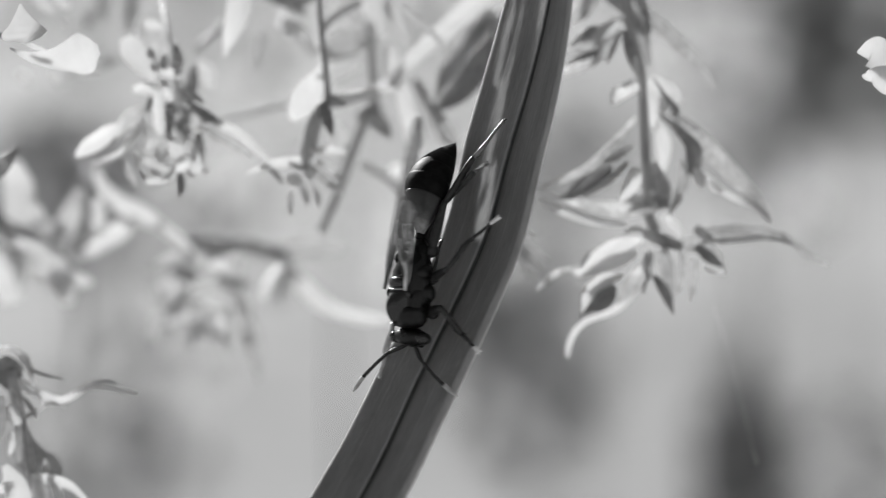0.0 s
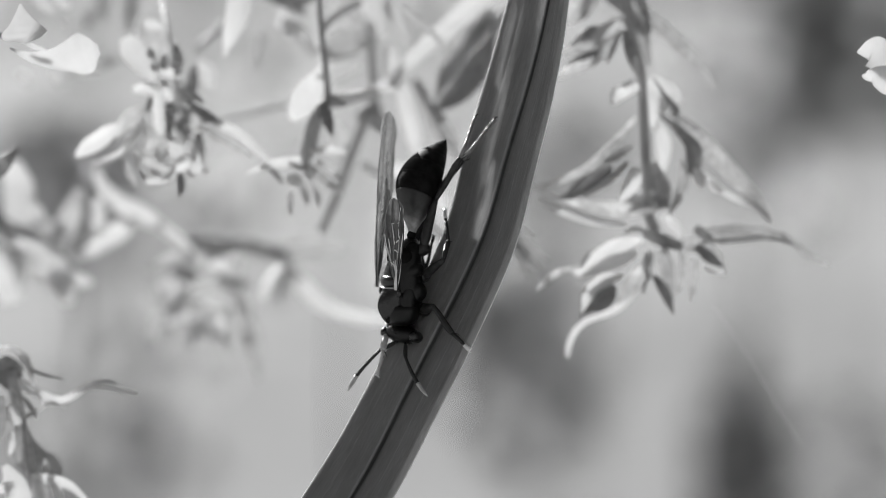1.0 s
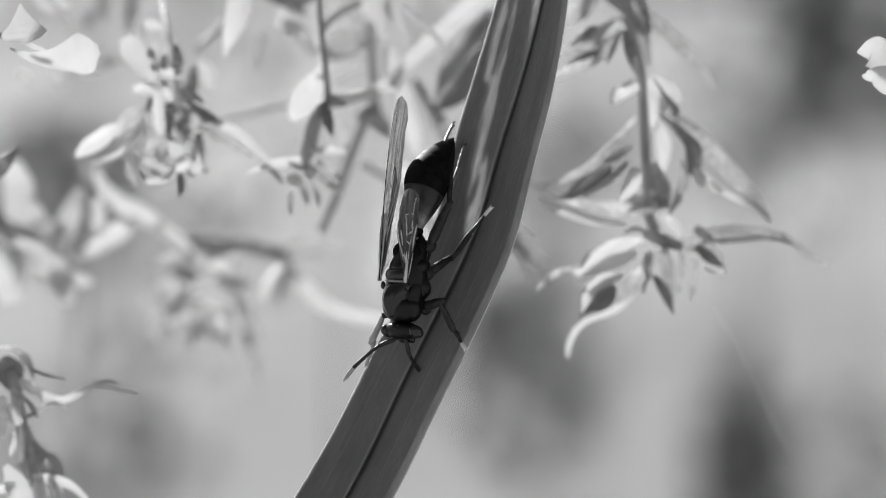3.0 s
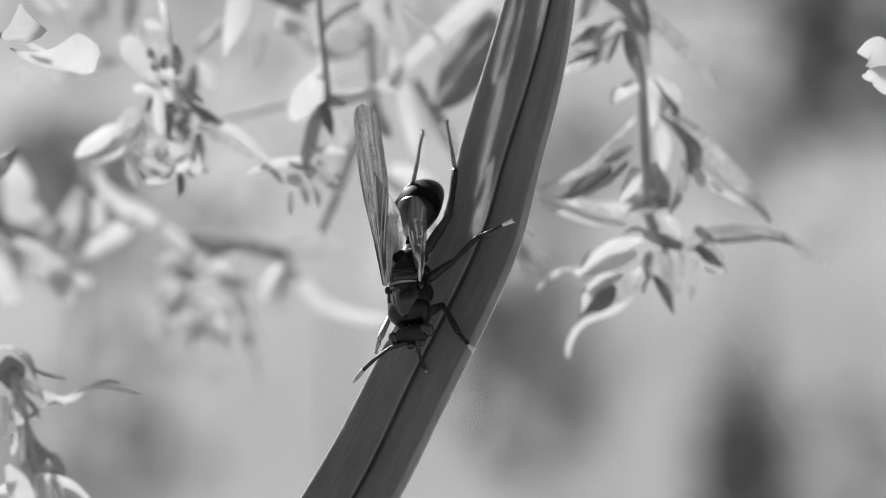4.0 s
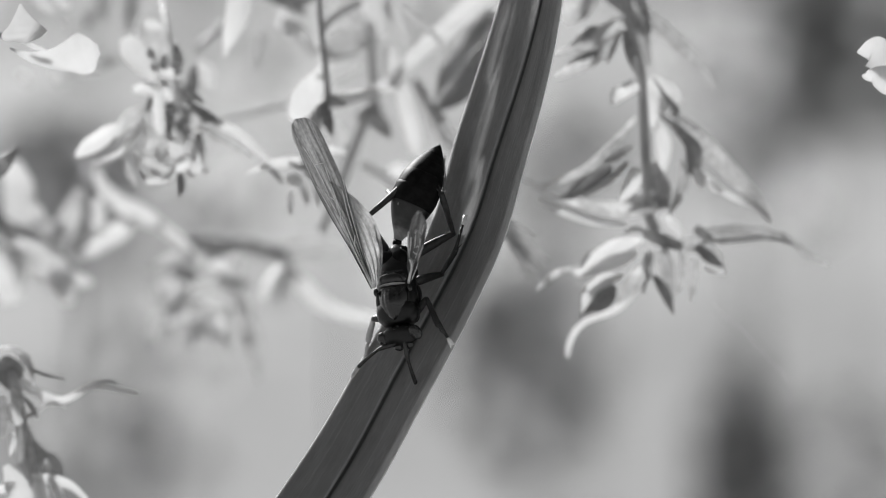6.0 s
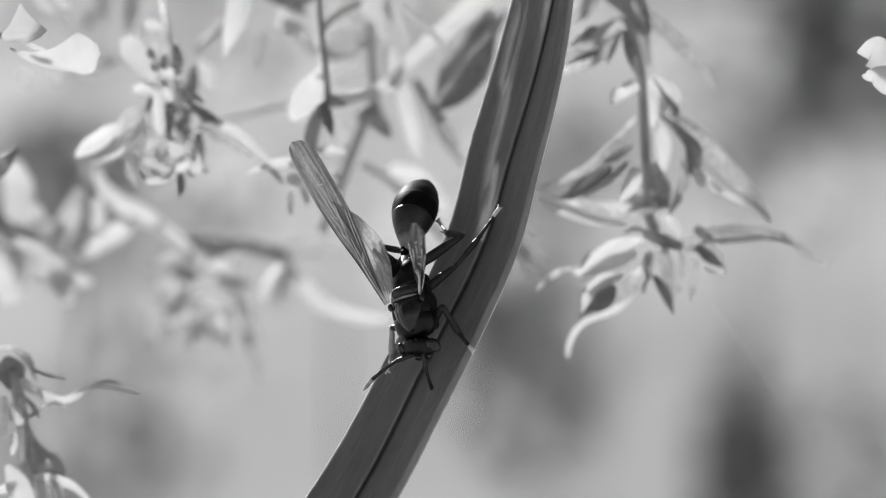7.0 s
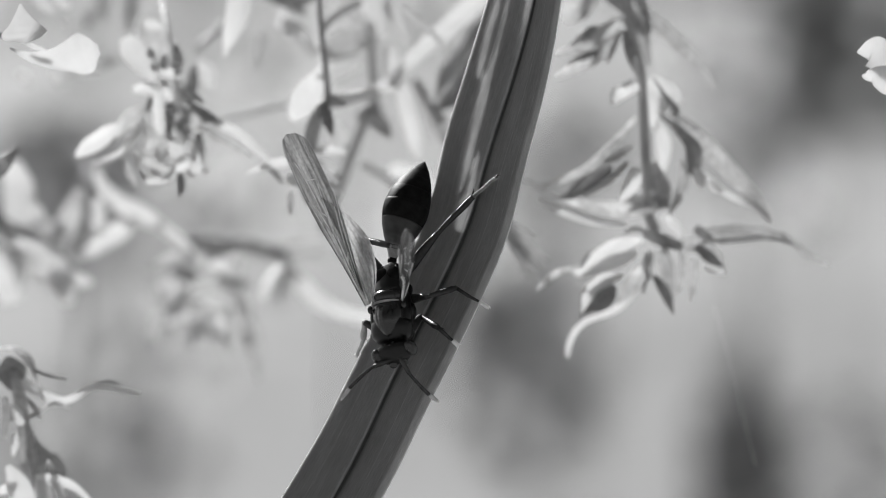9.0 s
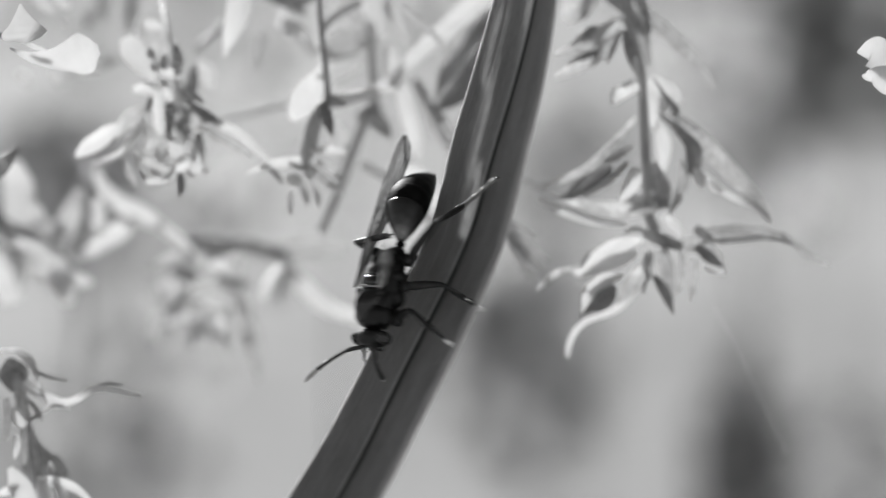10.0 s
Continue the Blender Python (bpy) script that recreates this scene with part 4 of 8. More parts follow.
def stem_right():
    d = plant("flowering_stem", (19.6, 24, 13.08), "drooping stem with narrow leaves and a pale tubular flower head")
    tube("stem", [(17.59, 24, 26.11), (17.91, 24, 21.77), (19, 24, 17.15), (19.43, 24, 10.37), (19.71, 24, 3.58), (20.41, 24, 1.57)], [0.5, 0.55, 0.5, 0.5, 0.5, 0.6], M_STEM_MID, d)
    stem_to_soil(d, (17.59, 24, 26.11), 1, M_STEM, 0.6)
    strip(d, [(15.63, 26, 25.19, 1.64), (17.27, 26, 23.55, 1.31), (18.91, 26, 21.91, 0.55)], M_DIM, "leaf")
    strip(d, [(17.26, 24, 22.09, 0.65), (15.09, 24, 20.68, 1.63), (12.81, 24, 19.38, 1.3), (10.64, 24, 18.57, 0.16)], M_PALE, "leaf")
    strip(d, [(14.67, 22, 21.19, 0.43), (13.59, 22, 20.55, 0.92), (12.08, 22, 19.36, 0.16)], M_DIM, "leaf")
    strip(d, [(17.37, 24, 20.9, 0.65), (15.09, 24, 18.84, 1.41), (12.38, 24, 17.21, 1.09), (10.75, 24, 16.45, 0.22)], M_PALE, "leaf")
    strip(d, [(14.78, 22, 18.77, 0.27), (13.37, 22, 18.39, 0.76), (11.65, 22, 17.74, 0.16)], M_DIM, "leaf")
    strip(d, [(16.83, 22, 20.76, 0.32), (16.29, 22, 19.25, 0.59), (15.64, 22, 17.74, 0.16)], M_PALE, "leaf")
    strip(d, [(17.26, 22, 20.87, 0.43), (18.01, 22, 18.61, 1.19), (18.71, 22, 16.56, 0.43)], M_DIM, "leaf")
    strip(d, [(18.13, 24, 23.07, 0.76), (19.22, 24, 20.95, 1.09), (19.87, 24, 17.53, 0.33)], M_MID, "leaf")
    strip(d, [(18.67, 24, 24.7, 1.3), (19.33, 24, 22.85, 0.87), (19.98, 24, 20.79, 0.22)], M_DIM, "leaf")
    strip(d, [(19.11, 24, 23.07, 0.76), (20.74, 24, 21.55, 1.3), (23.13, 24, 19.33, 1.47), (25.19, 24, 17.26, 1.09), (26.06, 24, 15.8, 0.54), (26.17, 24, 14.82, 0.11)], M_PALE, "leaf")
    strip(d, [(16.18, 22, 13.86, 0.54), (16.83, 22, 14.88, 1.46), (18.77, 22, 15.48, 0.65)], M_WHITE, "petal")
    strip(d, [(16.72, 22, 15.59, 0.16), (17.47, 22, 15.8, 0.32), (18.23, 22, 16.23, 0.11)], M_DUSK, "petal")
    strip(d, [(19.94, 25, 16.51, 0.44), (20.7, 25, 15.74, 1.85), (21.14, 25, 14.65, 2.18), (20.92, 25, 13.13, 0.87)], M_WHITE, "petal")
    strip(d, [(20.06, 27, 16.39, 0.77), (20.45, 27, 13.87, 1.48), (20.5, 27, 11.46, 0.55)], M_WHITE, "petal")
    strip(d, [(20.83, 27, 16.06, 0.55), (22.15, 27, 15.3, 1.37), (22.97, 27, 14.2, 0.55)], M_WHITE, "petal")
    strip(d, [(20, 21, 16.29, 0.16), (21.29, 21, 14.35, 0.38), (22.14, 21, 13.28, 0.7), (22.36, 21, 12.85, 0.21)], M_DUSK, "petal")
    strip(d, [(20.83, 27, 12.23, 0.77), (21.38, 27, 10.03, 1.7), (21.27, 27, 7.51, 0.66)], M_WHITE, "petal")
    strip(d, [(20.71, 22, 12.83, 0.43), (22.33, 22, 11.49, 0.76), (23.73, 22, 9.87, 1.4), (23.94, 22, 8.25, 1.62), (23.57, 22, 7.06, 0.43)], M_DIM, "leaf")
    strip(d, [(21.9, 24, 13.2, 0.4), (24.4, 24, 10.9, 1.5), (27.8, 24, 7.3, 1.7), (30.4, 24, 4.5, 1.1), (31.55, 24, 2.7, 0.16)], M_PALE, "leaf")
    strip(d, [(23.97, 21, 7.69, 0.43), (24.4, 21, 6.83, 1.13), (24.62, 21, 5.86, 0.43)], M_WHITE, "bud")
    strip(d, [(25.26, 21, 6.4, 0.32), (25.91, 21, 5.86, 0.86), (26.55, 21, 5.43, 0.32)], M_WHITE, "bud")
    strip(d, [(24.91, 22, 7.28, 0.32), (27.29, 22, 5.18, 0.65), (29.66, 22, 4.26, 0.7), (30.63, 22, 3.4, 0.65), (31.39, 22, 2.43, 0.22)], M_WHITE, "leaf")
    strip(d, [(18.57, 24, 12.65, 0.27), (16.29, 24, 10.04, 0.81), (13.57, 24, 7.55, 0.92), (9.12, 24, 5.81, 0.16)], M_PALE, "leaf")
    strip(d, [(18.29, 23, 9.79, 0.32), (16.99, 23, 8.98, 0.87), (15.47, 23, 8.17, 0.27)], M_MID, "leaf")
    strip(d, [(16.18, 22, 7.71, 0.65), (14.13, 22, 6.63, 1.62), (12.51, 22, 5.34, 1.08), (11.22, 22, 4.8, 0.22)], M_DIM, "leaf")
    strip(d, [(17.69, 22, 8.25, 0.43), (16.07, 22, 6.63, 0.81), (13.48, 22, 5.02, 0.32)], M_PALE, "leaf")
    strip(d, [(18.38, 21, 7.79, 0.75), (18.11, 21, 6.5, 1.67), (17.31, 21, 5.16, 1.07), (16.66, 21, 4.14, 0.21)], M_WHITE, "petal")
    strip(d, [(20.17, 22, 8.36, 0.43), (20.71, 22, 6.53, 1.08), (21.19, 22, 4.69, 0.16)], M_PALE, "petal")
    strip(d, [(19.98, 24, 8.2, 0.54), (20.95, 24, 6.03, 1.85), (21.28, 24, 3.85, 1.09)], M_DIM, "petal")
    strip(d, [(22.76, 22, 8.47, 0.43), (22.87, 22, 6.26, 1.08), (22.27, 22, 4.48, 0.7), (21.57, 22, 3.29, 0.22)], M_PALE, "petal")
    strip(d, [(7.36, 23, 6.76, 0.16), (9.41, 23, 5.74, 0.32), (11.36, 23, 4.82, 0.27)], M_WHITE, "leaf")
    strip(d, [(9.06, 22, 4.8, 0.43), (11.65, 22, 3.56, 0.97), (14.35, 22, 2.7, 0.86), (17.47, 22, 2.32, 0.32)], M_WHITE, "leaf")
    strip(d, [(10.88, 23, 4.82, 0.32), (14.12, 23, 4.11, 1.3), (17.1, 23, 3.79, 1.46), (20.34, 23, 3.63, 0.54)], M_PALE, "leaf")
    strip(d, [(17.63, 21, 3.06, 0.21), (18.87, 21, 3.49, 0.48), (20.1, 21, 3.6, 0.21)], M_PALE, "leaf")
    strip(d, [(17.37, 24, 4.83, 0.87), (19.33, 24, 4.29, 1.85), (21.61, 24, 4.61, 0.87)], M_DIM, "leaf")
    strip(d, [(21.49, 27, 3.34, 0.55), (22.26, 27, 2.47, 1.26), (23.24, 27, 1.26, 0.44)], M_WHITE, "petal")
    strip(d, [(17.26, 22, 1.56, 0.32), (18.23, 22, 1.89, 0.54), (19.31, 22, 1.78, 0.27)], M_DIM, "sepal")
    strip(d, [(19.09, 22, 1.56, 0.54), (20.71, 22, 0.92, 1.29), (22.87, 22, 0.16, 0.76)], M_DIM, "sepal")
    strip(d, [(24.05, 22, 2, 0.76), (24.81, 22, 1.46, 0.97), (25.78, 22, 0.92, 0.32)], M_DIM, "sepal")
    strip(d, [(19.11, 24, 0.92, 0.54), (16.94, 24, 0.27, 1.74), (14.87, 24, -0.71, 1.41), (12.38, 24, -2.33, 0.22)], M_WHITE, "petal")
    strip(d, [(17.74, 21, 0.91, 0.43), (16.34, 21, 0.48, 1.07), (14.94, 21, -0.38, 0.32)], M_WHITE, "petal")
    strip(d, [(14.13, 22, -0.16, 0.22), (13.59, 22, -1.02, 0.43), (12.94, 22, -1.89, 0.16)], M_DUSK, "petal")
    strip(d, [(18.5, 23, -0.27, 0.87), (16.12, 23, -1.35, 1.62), (12.66, 23, -2.54, 0.43)], M_WHITE, "petal")
    strip(d, [(17.2, 21, -2.53, 0.32), (15.37, 21, -3.01, 1.56), (13.97, 21, -4.25, 1.72), (13.49, 21, -5.59, 0.81), (13.17, 21, -6.4, 0.16)], M_WHITE, "petal")
    strip(d, [(16.29, 20, -3.48, 0.54), (15.32, 20, -4.71, 1.93), (14.04, 20, -5.62, 0.91), (12.96, 20, -6.43, 0.16)], M_DUSK, "petal")
    strip(d, [(19.61, 25, -3, 0.44), (18.14, 25, -4.3, 0.71), (16.99, 25, -5.66, 0.71), (15.3, 25, -6.43, 0.6), (13.72, 25, -7.03, 0.65), (12.64, 25, -8.12, 0.65), (12.09, 25, -9.48, 0.65), (12.04, 25, -10.51, 0.33)], M_WHITE, "petal")
    strip(d, [(19.26, 23, -1.57, 1.08), (18.29, 23, -3.19, 1.73), (16.88, 23, -5.03, 0.43)], M_PALE, "petal")
    strip(d, [(19.46, 21, -2.85, 0.21), (19.19, 21, -3.49, 0.32), (19.03, 21, -4.25, 0.11)], M_DUSK, "petal")
    strip(d, [(20.1, 21, -2.53, 0.43), (21.18, 21, -4.25, 1.02), (21.93, 21, -6.18, 0.11)], M_DUSK, "petal")
    strip(d, [(20.71, 22, 0.05, 1.08), (21.36, 22, -2, 1.51), (22.06, 22, -4.69, 0.22)], M_PALE, "petal")
    strip(d, [(19.74, 22, 0.05, 0.65), (19.52, 22, -1.56, 1.08), (19.74, 22, -2.91, 0.32)], M_MID, "petal")
    strip(d, [(22.76, 22, -0.27, 0.65), (22.76, 22, -2.43, 0.92), (22.38, 22, -4.26, 0.16)], M_PALE, "petal")
    strip(d, [(23.84, 22, -0.81, 0.86), (23.84, 22, -2.97, 0.92), (23.62, 22, -5.02, 0.16)], M_PALE, "petal")
    strip(d, [(22.22, 22, 0.59, 0.54), (23.73, 22, 0.49, 1.62), (24.81, 22, 0.05, 0.54)], M_PALE, "petal")
    strip(d, [(24.08, 21, 0.27, 0.65), (25.37, 21, -0.81, 1.07), (26.55, 21, -1.67, 0.27)], M_DUSK, "petal")
    strip(d, [(24.81, 22, 0.7, 0.43), (26.26, 22, -0.49, 0.59), (26.96, 22, -2.43, 0.27)], M_PALE, "petal")
    strip(d, [(24.83, 21, -1.67, 0.32), (25.8, 21, -1.99, 0.7), (26.77, 21, -2.31, 0.21)], M_WHITE, "petal")
    strip(d, [(24.59, 22, 0.7, 0.43), (27.83, 22, 0.86, 0.65), (31.06, 22, 1.19, 0.65), (33.22, 22, 0.7, 0.76), (34.84, 22, -0.49, 0.65), (36.89, 22, -1.56, 0.22)], M_PALE, "petal")
    strip(d, [(25, 23, 1.68, 0.97), (29, 23, 1.89, 0.87), (32.9, 23, 1.35, 0.32)], M_MID, "petal")
    strip(d, [(12.44, 23, -1.79, 0.32), (10.71, 23, -2.43, 0.7), (8.98, 23, -3.95, 0.32)], M_PALE, "petal")
    strip(d, [(14.54, 26, 25.74, 2.73), (12.9, 26, 23.55, 3.28), (11.8, 26, 21.91, 1.09)], M_PALE, "leaf")
    e = plant("flowering_stem", (8.64, 30, -1.05), "pale forked petals beside the blade")
    for a, b in (((5.35, 32, 2.28), (10.57, 30, -1.16)), ((5.91, 32, 1.73), (8.64, 30, -2.71)), ((6.46, 32, 1.17), (9.74, 30, -2.16)), ((5.91, 32, 2.84), (9.19, 30, 1.16))):
        leaf(e, a, b, 0.9, M_PALE, "petal")
    tube("stem", [(5.63, 32, 2.28), (2.58, 34, -3.31), (-2.48, 36, -14.05), (-9.88, 38, -29.47), (-16.23, 40, -649.09)], [0.4, 0.5, 0.5, 0.6, 0.9], M_STEM_DARK, e)


def white_leaves():
    a = plant("white_leaf", (38.57, 2, 16.67), "white sunlit notched leaf")
    strip(a, [(36.94, 2, 17.49, 0.2), (37.4, 2, 17.59, 1), (37.95, 2, 17.69, 2), (38.4, 2, 17.59, 2.9), (38.91, 2, 17.19, 2.8), (39.51, 2, 16.58, 2.6), (40.37, 2, 15.93, 2.4)], M_WHITE, "leaf", fold=0.04, uneven=0.3)
    strip(a, [(37.35, 2, 15.47, 0.2), (37.7, 2, 15.37, 0.7), (38.35, 2, 15.47, 1.5), (39.11, 2, 15.27, 2.3), (39.87, 2, 14.97, 2.6), (40.62, 2, 14.67, 2.4)], M_WHITE, "leaf", fold=0.04, uneven=0.3)
    tube("stem", [(39.98, 2, 14.15), (44.27, 3, 7.13), (46.62, 5, -28.45), (46.62, 5, -557.73)], [0.3, 0.35, 0.5, 0.8], M_STEM, a)
    b = plant("white_leaf", (-34.06, 3, 17.49), "two white sunlit petals with clean edges")
    strip(b, [(-37.53, 1, 21.78, 0.2), (-37.43, 1, 20.87, 1.2), (-37.28, 1, 19.87, 2.81), (-37.18, 1, 19.12, 4.11), (-37.08, 1, 18.62, 2.81), (-37.03, 1, 18.27, 0.3)], M_WHITE, "petal", fold=0.04, uneven=0.3)
    strip(b, [(-38.85, 4, 18, 0.15), (-37.73, 4, 17.45, 0.61), (-36.21, 4, 17.09, 1.32), (-34.69, 4, 17.09, 2.13), (-33.17, 4, 17.34, 3.45), (-32.15, 4, 17.55, 3.96), (-31.44, 4, 17.75, 2.64), (-30.83, 4, 17.9, 0.81)], M_WHITE, "petal", fold=0.04, uneven=0.3)
    strip(b, [(-37.9, 5.5, 18.7, 0.15), (-37.1, 5.5, 18.3, 0.46), (-35.9, 5.5, 17.9, 0.4)], M_WHITE, "petal", fold=0.04, uneven=0.3)
    tube("stem", [(-38.75, 4, 19.12), (-42.95, 5, 18.88), (-46.49, 8, 2.11), (-47.33, 10, -132.52), (-47.33, 10, -567.52)], [0.25, 0.3, 0.4, 0.5, 0.8], M_STEM, b)
    return a, b


for depth, build in ((1.02, stem_flower_left), (0.985, stem_centre), (1.0, branches), (1.03, stem_low_left), (1.02, stem_far_left), (0.982, stem_right)):
    stage["depth"] = depth
    build()
stage["depth"] = 1.0
corner_stem = stem_low_corner()
white_leaf_right, white_leaf_left = white_leaves()


def silk():
    """A loose thread that swings about its upper end on the flower."""
    d = thing("silk_thread", 25.95, 24, -5.37, "fine loose silk thread glinting in the sun", "silk thread")
    tube("strand", [(25.95, 24, -5.37), (26.2, 24.1, -10.37), (26.05, 24, -15.37), (25.95, 24, -5.37 - 15.5)], [0.012, 0.011, 0.014, 0.02], M_SILK, d)
    bead(d, (25.95, 24, -5.37 - 15.6), (0.07, 0.07, 0.14), M_SILK, "droplet")
    return d


silk_thread = silk()

# ---- far plants, out of focus ----
def far_plant(name, pos, wide, tall, material, n, label, seed, size=0.45, deep=0.3, spread=False):
    """A leafy clump on its own stalk: many leaves about one centre."""
    rng = random.Random(seed)
    x, y, z = pos
    root = thing(name, x, y, -550, label, "plant", "distant plants")
    tube("stem", [(x, y, z), (x + rng.uniform(-25, 25), y, z - 60), (x + rng.uniform(-90, 90), y + 15, min(-540, z - 120))], [0.5, 0.7, 1.0], M_STEM, root)
    verts, faces = [], []
    for i in range(n):
        a = rng.uniform(0, 2 * math.pi)
        r = math.sqrt(rng.uniform(0, 1))
        if spread:  # evenly apart, so that none shades another
            a, r = i * 2.39996, math.sqrt((i + 0.5) / n)
        c = Vector((x + wide * r * math.cos(a), y + rng.uniform(-deep, deep) * wide, z + tall * r * math.sin(a)))
        k = Vector((rng.uniform(-1, 1), rng.uniform(-0.4, 0.4), rng.uniform(-1, 1))).normalized() * min(wide, tall) * size * rng.uniform(0.7, 1.3)
        v, f = leaf_data(c - k / 2 - Vector((x, y, -550)), c + k / 2 - Vector((x, y, -550)), k.length * 0.5, face=(rng.uniform(-0.5, 0.5), -1, rng.uniform(-0.9, 0.3)), thick=0.4, nl=8, nw=4)
        faces += [tuple(q + len(verts) for q in t) for t in f]
        verts += v
    tagged(link("foliage", verts, faces, material, root), kind="stuff")
    return root


far_plant("dark_shrub", (122.0, 1000, -124.0), 22, 84, M_DARK, 400, "dark shrub blurred by distance", 1)
far_plant("dark_shrub", (32.5, 900, -46.0), 28, 42, M_DIM, 120, "dark shrub blurred by distance", 2)
far_plant("dark_shrub", (160.0, 900, 82.0), 44, 38, M_DUSK, 115, "dark shrub blurred by distance", 3)
far_plant("dark_shrub", (119.0, 900, 36.03), 18, 18, M_DUSK, 36, "dull shrub blurred by distance", 4)
far_plant("dark_shrub", (-117.95, 700, 19.43), 26, 24, M_DIM, 80, "dull shrub blurred by distance", 5)

far_plant("pale_shrub", (-20.5, 420, 28.25), 44, 36, M_WHITE, 26, "pale sunlit leaves blurred by distance", 11, 0.3, 0.02, True)
far_plant("dull_shrub", (-84.7, 700, -6.83), 40, 30, M_DIM, 18, "dull grey shrub blurred by distance", 13)
far_plant("dull_shrub", (-57.71, 520, 57.29), 62, 14, M_MID, 30, "dull grey shrub blurred by distance", 14, 0.9, 0.1, True)
far_plant("pale_shrub", (98.0, 850, 64.0), 14, 14, M_WHITE, 14, "pale sunlit leaves blurred to a disc", 15, 1.0, 0.02, True)
far_plant("pale_shrub", (122.3, 780, 13.05), 11, 11, M_WHITE, 8, "pale sunlit leaves blurred to a disc", 16, 1.0, 0.02, True)
far_plant("pale_shrub", (-106.0, 900, -69.0), 12, 12, M_WHITE, 8, "few pale sunlit leaves blurred to a disc", 31, 1.0, 0.02, True)
far_plant("pale_shrub", (-93.0, 900, -40.0), 12, 12, M_WHITE, 8, "few pale sunlit leaves blurred to a disc", 32, 1.0, 0.02, True)
far_plant("dark_shrub", (80.0, 780, 86.0), 26, 10, M_DUSK, 60, "dull shrub blurred by distance", 20)
far_plant("dark_shrub", (131.0, 900, 47.0), 22, 12, M_DUSK, 22, "dull shrub blurred by distance", 21)
far_plant("dark_shrub", (42.35, 900, 24.44), 17, 34, M_DIM, 60, "dull shrub blurred by distance", 22)
far_plant("dull_shrub", (152.0, 900, -85.0), 24, 36, M_MID, 70, "dull grey shrub blurred by distance", 23)
far_plant("dull_shrub", (-133.59, 900, -77.75), 50, 26, M_DIM, 60, "dull grey shrub blurred by distance", 24)
far_plant("dark_shrub", (52.89, 900, 39.19), 16, 12, M_DIM, 34, "dull shrub blurred by distance", 26)


# ---- the grass blade ----
BEND_AT = np.array((-26, -20, -13.5, -7.5, -3, 3, 7.5, 13.5, 20, 26))
BEND = np.array((0.7091, 0.377, -0.1034, -0.09336, 0.05435, -0.04262, -0.6013, -0.8577, -1.145, -1.611))
WIDTH_AT = np.array((-25, -12.5, 0, 12.5, 25))
HALF_LEFT = np.array((4.023, 3.684, 3.923, 4.723, 4.482))
HALF_RIGHT = np.array((4.597, 5.02, 5.1, 4.75, 3.526))
FOLD = 0.1376


def blade_section(s):
    """Midrib point, the two half widths and the turn of the blade at s millimetres along it."""
    k = max(-27.0, min(27.0, s))
    d = -0.0050765 * k * k + 3.5127e-06 * k ** 3
    d += (2 * -0.0050765 * k) * (s - k)
    wl = natural_cubic(WIDTH_AT, HALF_LEFT, k)
    wr = natural_cubic(WIDTH_AT, HALF_RIGHT, k)
    if s > 27:
        r = max(0.02, 1 - ((s - 27) / 120.0) ** 1.5)
        wl, wr = wl * r, wr * r
    if s < -27:
        r = max(0.5, 1 - (-27 - s) / 900.0)
        wl, wr = wl * r, wr * r
    return Vector((natural_cubic(BEND_AT, BEND, s), d, s)), wl, wr, 0.0054152 * k


def blade_relief(q, s):
    """How far the face lies behind the plane of its half at q across, and how thick the blade is there."""
    groove = 0.42 * math.exp(-q / 0.11) * (1 - math.exp(-q / 0.012)) if q > 0 else -0.05 * math.exp(-((q + 0.03) / 0.03) ** 2)
    ribs = 0.012 * math.cos(q * 34.0) - 0.04 * math.exp(-((abs(q) - 0.55) / 0.018) ** 2)
    wavy = 0.10 * noise.noise(Vector((q * 2.0, s * 0.08, 3.0))) + 0.03 * noise.noise(Vector((q * 9.0, s * 0.12, 7.0)))
    return groove + ribs + wavy, 0.12 * (1 - abs(q) ** 6 * 0.6) + 0.12 * math.exp(-(q / 0.12) ** 2)


